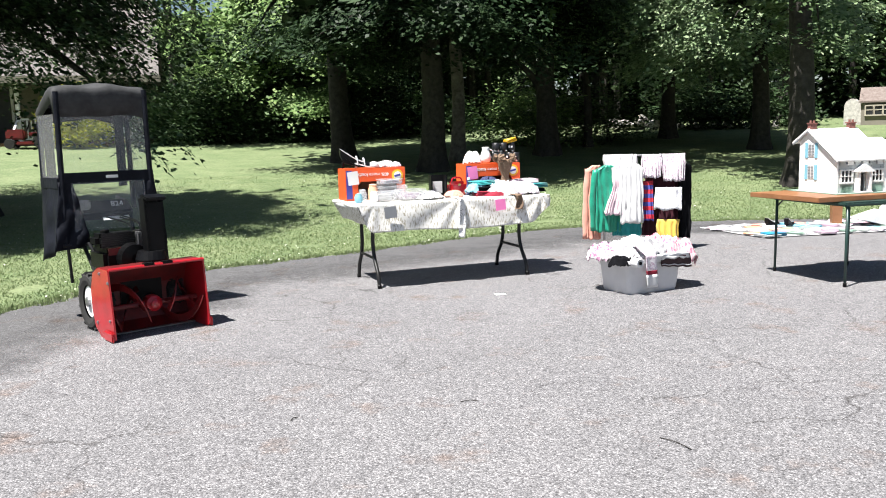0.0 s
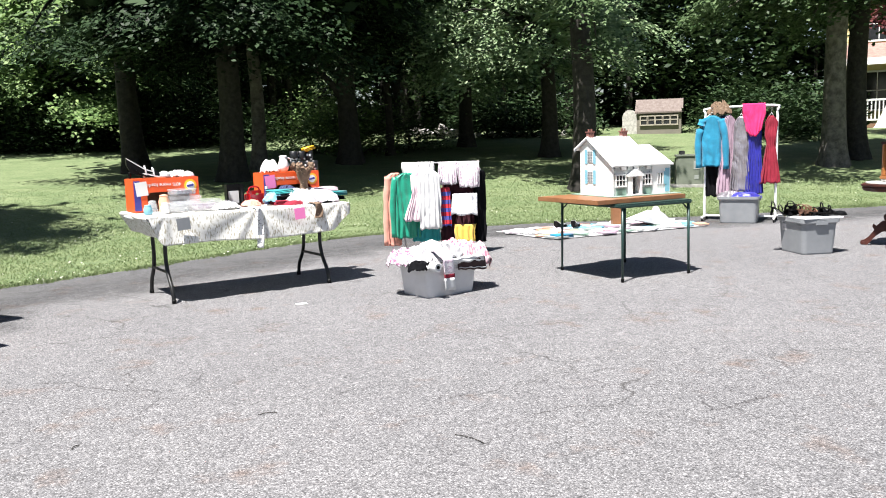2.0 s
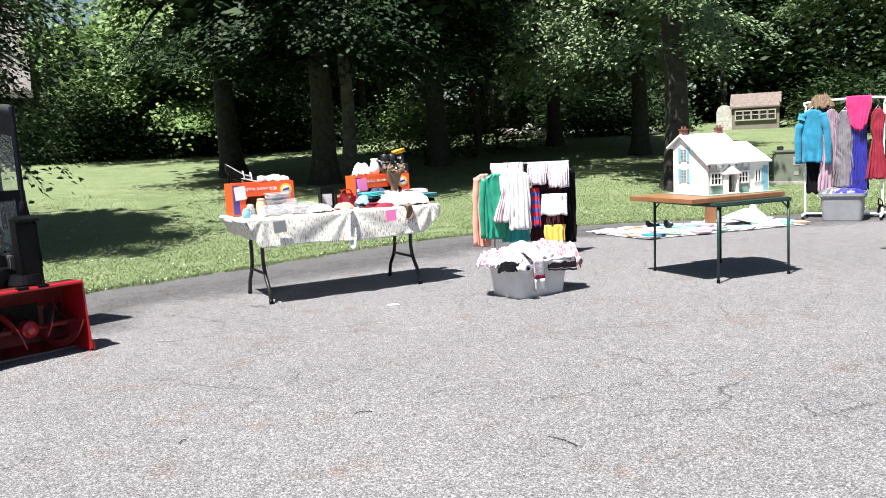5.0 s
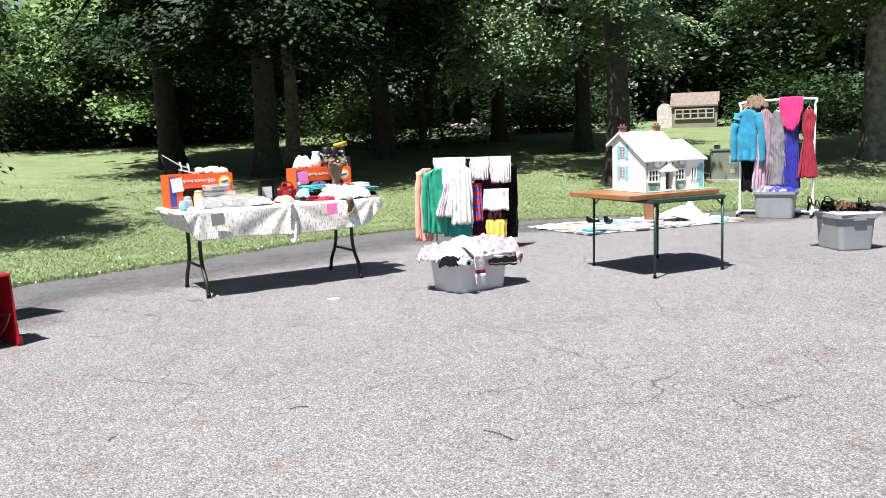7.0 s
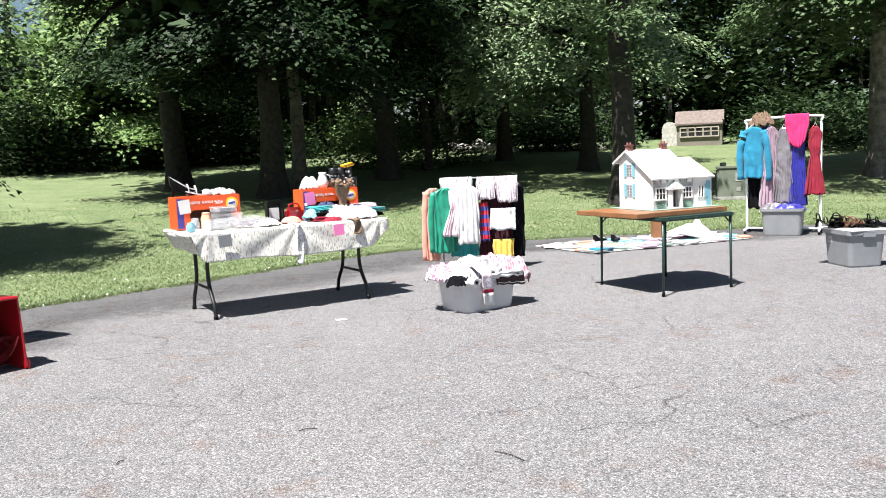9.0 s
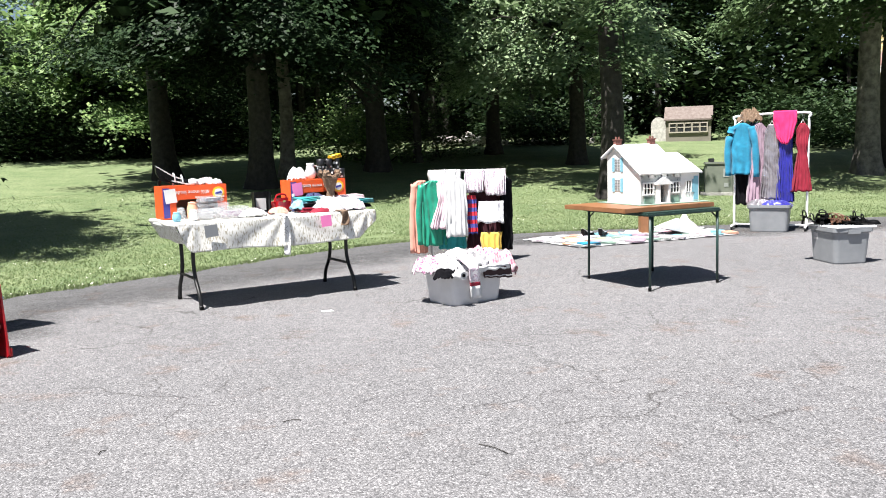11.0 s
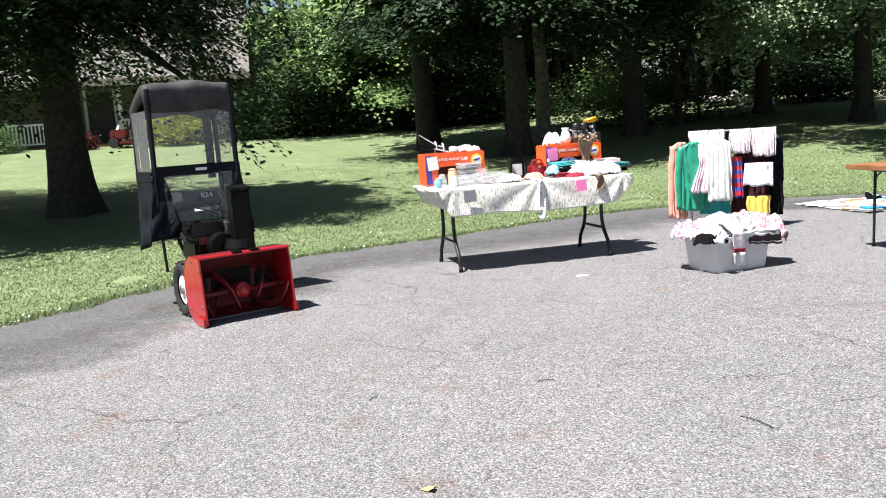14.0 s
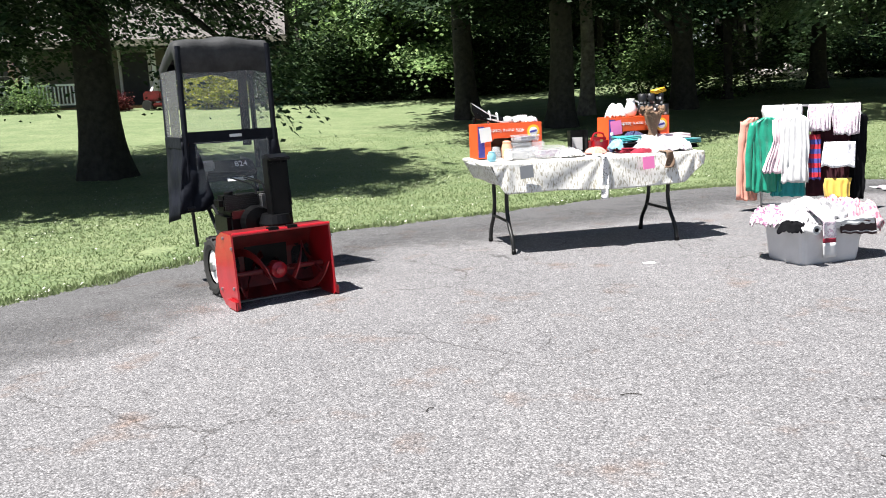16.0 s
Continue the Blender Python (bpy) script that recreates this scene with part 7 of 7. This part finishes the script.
    win = part("window", box(bmesh.new(), 0.058, 0.004, 0.095, pose(0.549, 0.008, 0.1)), M_GLASS_DARK, t)
    for x in (0.518, 0.549, 0.58):
        part("frame", box(bmesh.new(), 0.009, 0.012, 0.11, pose(x, -0.004, 0.093)), M_WHITE, win)
    part("shutter", box(bmesh.new(), 0.03, 0.006, 0.12, pose(0.608, -0.004, 0.09), 0.001), M_AQUA, t)
    part("side_panel", box(bmesh.new(), 0.05, 0.003, 0.22, pose(0.635, -0.0025, 0.02)), M_AQUA, t)
    part("back", box(bmesh.new(), 0.64, 0.01, 0.38, pose(0.335, D - 0.006, z0)), M_WHITE, t)
    # roofs
    def slope(pts, x0, x1):
        return part("roof", prism(bmesh.new(), pts, x1 - x0, pose((x0 + x1) / 2, 0, 0, 0, 0, 90)), M_WHITE, t)
    slope([(-0.03, 0.268), (0.37, 0.533), (0.37, 0.551), (-0.035, 0.282)], -0.025, 0.475)
    slope([(0.37, 0.533), (0.57, 0.42), (0.575, 0.434), (0.37, 0.551)], -0.025, 0.475)
    slope([(-0.025, 0.266), (0.32, 0.445), (0.32, 0.46), (-0.03, 0.28)], 0.477, 0.69)
    slope([(0.32, 0.445), (0.5, 0.34), (0.5, 0.355), (0.32, 0.46)], 0.477, 0.69)
    part("barge_board", prism(bmesh.new(), [(-0.03, 0.255), (0.37, 0.518), (0.37, 0.532), (-0.03, 0.268)], 0.006, pose(-0.02, 0, 0, 0, 0, 90)), M_BIN, t)
    part("barge_board", prism(bmesh.new(), [(0.37, 0.518), (0.57, 0.405), (0.57, 0.419), (0.37, 0.532)], 0.006, pose(-0.02, 0, 0, 0, 0, 90)), M_BIN, t)
    for x in (0.03, 0.42):
        ch = part("chimney", box(bmesh.new(), 0.06, 0.05, 0.07, pose(x, 0.38, 0.52), 0.003), M_BRICK, t)
        part("cap", box(bmesh.new(), 0.072, 0.062, 0.012, pose(x, 0.38, 0.588), 0.002), M_BRICK, ch)
        for q in (-0.016, 0.016):
            part("pot", lathe(bmesh.new(), [(0.01, 0), (0.009, 0.022)], 10, pose(x + q, 0.38, 0.6)), M_BRICK, ch)
    # gable windows with pale blue shutters
    for z in (0.115, 0.305):
        y = 0.335
        win = part("window", box(bmesh.new(), 0.004, 0.085, 0.115, pose(-0.002, y, z)), M_WHITE, t)
        for a in range(2):
            for b in range(4):
                part("pane", box(bmesh.new(), 0.004, 0.032, 0.02, pose(-0.005, y - 0.02 + 0.04 * a, z + 0.008 + 0.027 * b)), M_BIN, win)
        for q in (-1, 1):
            part("shutter", box(bmesh.new(), 0.006, 0.036, 0.13, pose(-0.004, y + q * 0.064, z - 0.008), 0.001), M_AQUA, t)


# ---------- blanket with goods ----------
def blanket():
    c = [Vector((3.44, 11.05)), Vector((3.85, 9.9)), Vector((6.3, 10.4)), Vector((6.2, 11.5))]
    def fn(s, q):
        p = (c[0] * (1 - q) + c[1] * q) * (1 - s) + (c[3] * (1 - q) + c[2] * q) * s
        return Vector((p.x + 0.03 * noise.noise((p.x * 2, p.y * 2, 0)), p.y + 0.03 * noise.noise((p.x * 2, p.y * 2, 5)), 0.008 + 0.008 * abs(noise.noise((p.x * 5, p.y * 5, 1)))))
    ob = sheet("blanket", fn, 60, 24, M_C_WHITE, None, 0.006)
    tagged(ob, "white sheet spread on the asphalt under sale goods", "sheet")
    rnd = random.Random(17)
    mats = [M_C_WHITE, M_C_PINKW, M_C_PLAID, M_PEACH, M_AQUA, M_C_PINKPALE, M_C_LILAC, M_C_SALMON, M_C_BW, M_C_WHITE, M_DH_STONE, M_C_PINKW, M_DH_GREEN]
    cols = ["white", "pink printed", "plaid", "peach", "pale blue", "pale pink", "mauve", "salmon", "black and white", "plain white", "grey printed", "pink and white", "grey-green"]
    for i in range(14):
        for j in range(5):
            s, q = (i + 0.5 + rnd.uniform(-0.3, 0.3)) / 14, (j + 0.5 + rnd.uniform(-0.28, 0.28)) / 5
            p = fn(s, q)
            k = rnd.randrange(len(mats))
            if rnd.random() < 0.5:
                folded("folded_clothing", cols[k] + " garment folded flat on a white sheet", "clothing", pose(p.x, p.y, 0.022, 0, 0, rnd.uniform(0, 180)), rnd.uniform(0.14, 0.26), rnd.uniform(0.12, 0.2), rnd.uniform(0.01, 0.022), mats[k], i * 5 + j, "goods on the sheet")
            else:
                t = thing("book", pose(p.x, p.y, 0.022, 0, 0, rnd.uniform(0, 180)), cols[k] + " covered book lying on a white sheet", "book", "goods on the sheet")
                w, d, h = rnd.uniform(0.13, 0.22), rnd.uniform(0.18, 0.28), rnd.uniform(0.008, 0.016)
                part("cover", box(bmesh.new(), w, d, 0.003, pose(0, 0, h), 0.0008), mats[k], t)
                part("page_block", box(bmesh.new(), w * 0.95, d * 0.96, h - 0.003, pose(0, 0, 0.0032)), M_C_WHITE, t)
                part("cover", box(bmesh.new(), w, d, 0.003, None, 0.0008), mats[k], t)
    for k, x in enumerate((4.35, 4.55)):
        high_heel(pose(x, 10.95 - 0.05 * k, 0.03, 0, 0, 30 + 20 * k), M_BLACK, "black shoe standing on a white sheet", "shoes on the sheet", 0.03, False)
    folded("blue_pouch", "bright blue pouch lying on a white sheet", "pouch", pose(4.0, 10.0, 0.022, 0, 0, 15), 0.28, 0.16, 0.04, M_C_TURQ, 3)
    t = thing("wooden_box", pose(5.2, 11.0, 0.02, 0, 0, -10), "reddish brown wooden box standing open", "wooden box")
    for x, y, w, d in ((0, -0.06, 0.12, 0.015), (0, 0.06, 0.12, 0.015), (-0.052, 0, 0.015, 0.1), (0.052, 0, 0.015, 0.1)):
        part("side", box(bmesh.new(), w, d, 0.26, pose(x, y, 0.0), 0.002), M_BOARD, t)
    part("bottom", box(bmesh.new(), 0.088, 0.1, 0.012, pose(0, 0, 0.002)), M_BOARD, t)
    t = thing("lampshade", pose(5.62, 10.75, 0.02, 0, 0, 10), "white pleated cover lying on a white sheet", "cover")
    part("flap", prism(bmesh.new(), [(-0.33, 0.1), (0.0, 0.02), (0.28, 0.02), (0.12, 0.16), (0.05, 0.2)], 0.3), M_C_WHITE, t)
    part("crown", lathe(bmesh.new(), [(0.12, 0.0), (0.1, 0.1), (0.05, 0.2), (0.03, 0.24)], 16, pose(0.08, 0, 0.02)), M_C_WHITE, t)


# ---------- white garment rack ----------
R2 = pose(6.69, 11.16, 0, 0, 0, -39)


def garment_rack():
    t = thing("clothes_rack", R2, "white tube clothes rack on castors hung with dresses", "clothes rack")
    W = 0.975
    part("rail", tube(bmesh.new(), smooth_line3([(0, 0, 1.3), (0, 0, 1.55), (0.05, 0, 1.63), (W - 0.05, 0, 1.645), (W, 0, 1.56), (W, 0, 1.3)], 6), 0.017, 10), M_WHITE_PLASTIC, t, smooth=True)
    for x in (0, W):
        part("upright", tube(bmesh.new(), [(x, 0, 0.07), (x, 0, 1.32)], 0.017, 10), M_WHITE_PLASTIC, t)
        part("foot", tube(bmesh.new(), [(x, -0.24, 0.065), (x, 0.24, 0.065)], 0.017, 8), M_WHITE_PLASTIC, t)
        for y in (-0.22, 0.22):
            part("castor", lathe(bmesh.new(), [(0.012, -0.014), (0.027, -0.012), (0.027, 0.012), (0.012, 0.014)], 14, pose(x, y, 0.027, 0, 90, 0)), M_BLACK, t)
    part("base_bar", tube(bmesh.new(), [(0, 0, 0.07), (W, 0, 0.07)], 0.014, 8), M_WHITE_PLASTIC, t)


def rack_clothes():
    g = "clothes on the white rack"
    def at(x, y=0.0, rz=0):
        return R2 @ pose(x, y, 0, 0, 0, rz)
    garment("jacket", "turquoise hooded fleece jacket on a white rack", "jacket", at(0.1, -0.05, 8), [(1.53, -0.04, 0.04), (1.48, -0.14, 0.14), (1.2, -0.15, 0.15), (0.8, -0.15, 0.15)], M_C_TURQ, 0.09, 3, 0.014, group=g, seed=3,
            sleeves=(([(-0.13, -0.02, 1.47), (-0.19, -0.04, 1.2), (-0.18, -0.05, 0.78)], 0.055), ([(0.12, -0.03, 1.47), (0.18, -0.06, 1.2), (0.2, -0.06, 0.76)], 0.055)))
    garment("trousers", "black trousers hanging below a turquoise jacket", "trousers", at(0.12, 0.04, 5), [(1.0, -0.1, 0.1), (0.8, -0.13, 0.13), (0.36, -0.11, 0.12)], M_C_BLACK, 0.07, 4, 0.02, group=g, seed=4, hanger=False)
    garment("dress", "long mauve dress hanging on a white rack", "dress", at(0.32, 0.0, 35), [(1.53, -0.03, 0.03), (1.46, -0.1, 0.1), (1.0, -0.11, 0.12), (0.38, -0.18, 0.18)], M_C_LILAC, 0.06, 7, 0.022, group=g, seed=6)
    garment("dress", "shiny silver satin gown hanging on a white rack", "dress", at(0.5, -0.05, 10), [(1.5, -0.04, 0.04), (1.4, -0.1, 0.1), (1.05, -0.1, 0.1), (0.45, -0.15, 0.15)], M_C_SILVER, 0.07, 8, 0.028, group=g, seed=7)
    garment("dress", "long royal blue satin gown on a white rack", "dress", at(0.68, -0.02, 20), [(1.5, -0.04, 0.04), (1.42, -0.09, 0.09), (1.0, -0.09, 0.1), (0.4, -0.14, 0.13)], M_C_BLUE, 0.07, 7, 0.026, group=g, seed=8)
    garment("top", "hot pink ruffled swimsuit hung over a rack's rail", "swimsuit", at(0.66, -0.09, 4), [(1.68, -0.14, 0.17), (1.52, -0.14, 0.17), (1.42, -0.11, 0.14), (1.3, -0.09, 0.12), (1.22, -0.03, 0.06)], M_C_HOTPINK, 0.035, 6, 0.014, group=g, seed=9, hanger=False)
    garment("dress", "crimson sleeveless dress on a white hanger", "dress", at(0.9, -0.03, 12), [(1.5, -0.03, 0.03), (1.41, -0.09, 0.09), (1.22, -0.08, 0.08), (1.1, -0.06, 0.06), (0.85, -0.1, 0.1), (0.55, -0.14, 0.14)], M_C_CRIMSON, 0.05, 6, 0.02, group=g, seed=10)
    crumple("scarf", "brown leopard-print scarf bunched on a rack's rail", "scarf", R2 @ pose(0.2, 0, 1.6), 0.17, 0.08, 0.11, M_C_CAMO, 14, 0.05, g, 0.6)
    garment("cardigan", "dark brown cardigan hanging behind other clothes", "cardigan", at(0.24, 0.05, 30), [(1.53, -0.03, 0.03), (1.48, -0.12, 0.12), (0.9, -0.13, 0.13)], M_C_NAVY, 0.07, 4, 0.018, group=g, seed=15)
    m = R2 @ pose(0.51, -0.2, 0)
    bin_thing(m, 0.48, 0.34, 0.57, 0.42, 0.38, M_BIN, "grey plastic bin under the hems of gowns")
    crumple("dress_hem", "royal blue satin hem lying over a bin", "dress", m @ pose(0.06, 0.0, 0.37), 0.24, 0.17, 0.06, M_C_BLUE, 16, 0.02)
    crumple("dress_hem", "silver satin hem lying over a bin", "dress", m @ pose(-0.12, 0.02, 0.38), 0.18, 0.16, 0.06, M_C_SILVER, 17, 0.02)


# ---------- bin with shoes ----------
def shoe_bin():
    m = pose(5.9, 7.76, 0, 0, 0, -94)
    bin_thing(m, 0.42, 0.35, 0.51, 0.44, 0.37, M_BIN, "grey plastic bin with a white lid carrying shoes", sticker=True)
    ob = part("lid", box(bmesh.new(), 0.53, 0.46, 0.018, None, 0.006), M_WHITE_PLASTIC)
    ob.matrix_world = m @ pose(-0.01, 0.01, 0.371, 0, 0, 4)
    tagged(ob, "white plastic lid lying across a grey bin", "lid")
    for k, (x, y, r, mm, c, h) in enumerate(((-0.22, -0.1, 75, M_BLACK, "black", 0.1), (-0.16, 0.0, 150, M_BLACK, "black", 0.08), (-0.05, -0.08, 95, M_BLACK, "black", 0.11), (0.02, 0.02, 120, M_LEATHER, "brown", 0.07), (0.1, 0.1, 110, M_LEATHER, "brown", 0.06), (0.16, 0.2, 115, M_BLACK, "black", 0.03), (0.24, 0.14, 125, M_BLACK, "black", 0.03), (-0.03, 0.14, 65, M_BLACK, "black", 0.09))):
        s = -0.24 + 0.072 * k
        x, y, r = s * 0.55 - 0.5 * y * 0.5, s * 0.8 + 0.5 * x * 0.25, r + 94
        high_heel(m @ pose(x, y, 0.391, 0, 0, r - 90) @ Matrix.Diagonal((1.2, 1.5, 0.85, 1)), mm, c + " strappy shoe lying on a bin's lid", "shoes on the bin", h)
    # a further bin at the edge of what is seen
    bin_thing(pose(7.62, 7.5, 0, 0, 0, -30), 0.42, 0.32, 0.5, 0.4, 0.3, M_TOTE, "milky plastic tote standing on asphalt", "storage_tote", False)


# ---------- pedestal table and lamp ----------
def pedestal_table():
    t = thing("pedestal_table", pose(6.98, 7.8, 0, 0, 0, 20), "dark cherry pedestal table with a scalloped top", "side table")
    bm = bmesh.new()
    seg = 64
    rings = []
    for r, z in ((0.24, 0.6), (0.285, 0.61), (0.3, 0.64), (0.295, 0.655), (0.31, 0.662), (0.312, 0.678), (0.3, 0.684), (0.28, 0.682)):
        rings.append([bm.verts.new(((r * (1 + (0.035 * math.cos(8 * 2 * math.pi * k / seg)) * (1 if z > 0.605 else 0.5))) * math.cos(2 * math.pi * k / seg), (r * (1 + 0.035 * math.cos(8 * 2 * math.pi * k / seg))) * math.sin(2 * math.pi * k / seg), z)) for k in range(seg)])
    for a, b in zip(rings[:-1], rings[1:]):
        for k in range(seg):
            bm.faces.new((a[k], a[(k + 1) % seg], b[(k + 1) % seg], b[k]))
    bm.faces.new(rings[0][::-1])
    bm.faces.new(rings[-1])
    part("tabletop", bm, M_WOOD_DARK, t)
    # added pale disc: the tabletop's whitish reflection put into its colour
    part("top_gleam", lathe(bmesh.new(), [(0.26, 0.684), (0.272, 0.688), (0.272, 0.698), (0.262, 0.702)], 48), M_TOP_GLEAM, t, "pale disc holding the tabletop's whitish reflection")
    part("column", lathe(bmesh.new(), [(0.05, 0.14), (0.06, 0.2), (0.045, 0.25), (0.075, 0.29), (0.08, 0.33), (0.05, 0.36), (0.032, 0.39), (0.038, 0.5), (0.045, 0.56), (0.06, 0.6)], 24), M_WOOD_DARK, t, smooth=True)
    for k in range(4):
        m = pose(0, 0, 0, 0, 0, 90 * k + 25)
        out = [(0.03, 0.28), (0.09, 0.27), (0.145, 0.215), (0.175, 0.235), (0.185, 0.21), (0.165, 0.17), (0.215, 0.095), (0.265, 0.055), (0.295, 0.05), (0.3, 0.02), (0.285, 0.0), (0.23, 0.0), (0.2, 0.035), (0.15, 0.1), (0.09, 0.15), (0.03, 0.16)]
        bm = prism(bmesh.new(), out, 0.045, m)
        leg = part("leg", bm, M_WOOD_DARK, t)
        part("claw", lathe(bmesh.new(), [(0.02, 0), (0.032, 0.008), (0.03, 0.03), (0.012, 0.045)], 12, m @ pose(0.27, 0, 0)), M_WOOD_DARK, leg)


def lantern_lamp():
    t = thing("table_lamp", pose(6.99, 7.8, 0.703, 0, 0, -18), "oak lantern-shaped table lamp with a white shade", "lamp")
    part("foot", box(bmesh.new(), 0.2, 0.2, 0.025, None, 0.006), M_WHITE_PLASTIC, t)
    part("base", box(bmesh.new(), 0.22, 0.22, 0.035, pose(0, 0, 0.026), 0.006), M_WOOD_ORANGE, t)
    for x in (-1, 1):
        for y in (-1, 1):
            part("corner_post", box(bmesh.new(), 0.045, 0.045, 0.34, pose(x * 0.075, y * 0.075, 0.062), 0.004), M_WOOD_ORANGE, t)
    for m in (pose(0, -0.07, 0.08), pose(-0.07, 0, 0.08, 0, 0, 90), pose(0.07, 0, 0.08, 0, 0, 90), pose(0, 0.07, 0.08)):
        part("glass", box(bmesh.new(), 0.1, 0.003, 0.3, m), M_GLASS_DARK, t)
        for x in (-0.03, 0.03):
            part("lattice", box(bmesh.new(), 0.006, 0.008, 0.3, m @ pose(x, -0.006, 0)), M_BRASS, t)
    part("cornice", box(bmesh.new(), 0.22, 0.22, 0.03, pose(0, 0, 0.403), 0.008), M_WOOD_DARK, t)
    part("neck", lathe(bmesh.new(), [(0.04, 0.433), (0.045, 0.45), (0.02, 0.47), (0.03, 0.5), (0.012, 0.53), (0.012, 0.62)], 18), M_BRASS, t, smooth=True)
    n = 36
    bm = bmesh.new()
    lo, hi = [], []
    for k in range(n):
        a = 2 * math.pi * k / n
        f = 1 + 0.012 * (k % 2)
        hi.append((0.11 * f * math.cos(a), 0.11 * f * math.sin(a), 0.81))
        lo.append((0.215 * f * math.cos(a), 0.215 * f * math.sin(a), 0.585))
    lv = [bm.verts.new(v) for v in lo]
    hv = [bm.verts.new(v) for v in hi]
    for k in range(n):
        bm.faces.new((lv[k], lv[(k + 1) % n], hv[(k + 1) % n], hv[k]))
    sh = part("shade", bm, M_SHADE, t)
    sh.modifiers.new("thick", "SOLIDIFY").thickness = 0.004
    for r, z in ((0.217, 0.585), (0.112, 0.81)):
        part("shade_trim", tube(bmesh.new(), [(r * math.cos(2 * math.pi * k / 30), r * math.sin(2 * math.pi * k / 30), z) for k in range(31)], 0.005, 6, False), M_SHADE, sh)


# ---------- litter ----------
M_DRY_LEAF = mat("dry_leaf_tan", (0.5, 0.4, 0.16), (0.4, 0.3, 0.12), 20, 0.8)


def litter():
    ob = part("paper_scrap", box(bmesh.new(), 0.09, 0.06, 0.003, None, 0.001), M_WHITE)
    ob.matrix_world = pose(0.53, 6.85, 0.001, 0, 0, 12)
    tagged(ob, "small white paper scrap lying on asphalt", "paper")
    for x, y, rz, L, c in ((1.06, 3.48, -55, 0.17, "thin brown twig lying on the asphalt"), (0.21, 4.1, 8, 0.09, "short dark twig lying on the asphalt"), (-0.62, 3.9, 65, 0.05, "short dark twig lying on the asphalt")):
        ob = part("twig", tube(bmesh.new(), smooth_line3([(-L / 2, 0, 0.004), (0, 0.006, 0.007), (L / 2, -0.004, 0.004)], 4), 0.002, 6), M_BARK)
        ob.matrix_world = pose(x, y, 0, 0, 0, rz)
        tagged(ob, c, "twig", "twigs on the drive")
    rng = np.random.default_rng(9)
    v = leaves(np.array([[-0.2, 2.88, 0.012]]), 0.012, 2, 0.05, rng, 0.1)
    v[:, 2] = np.clip(v[:, 2], 0.004, 0.03)
    ob = mesh_np("dry_leaf", v, 4, M_DRY_LEAF)
    tagged(ob, "dry yellow leaf lying on the asphalt", "leaf")


flag()
mower()
low_rack()
low_rack_clothes()
clothes_tote()
card_table()
dollhouse()
blanket()
garment_rack()
rack_clothes()
shoe_bin()
pedestal_table()
lantern_lamp()
litter()
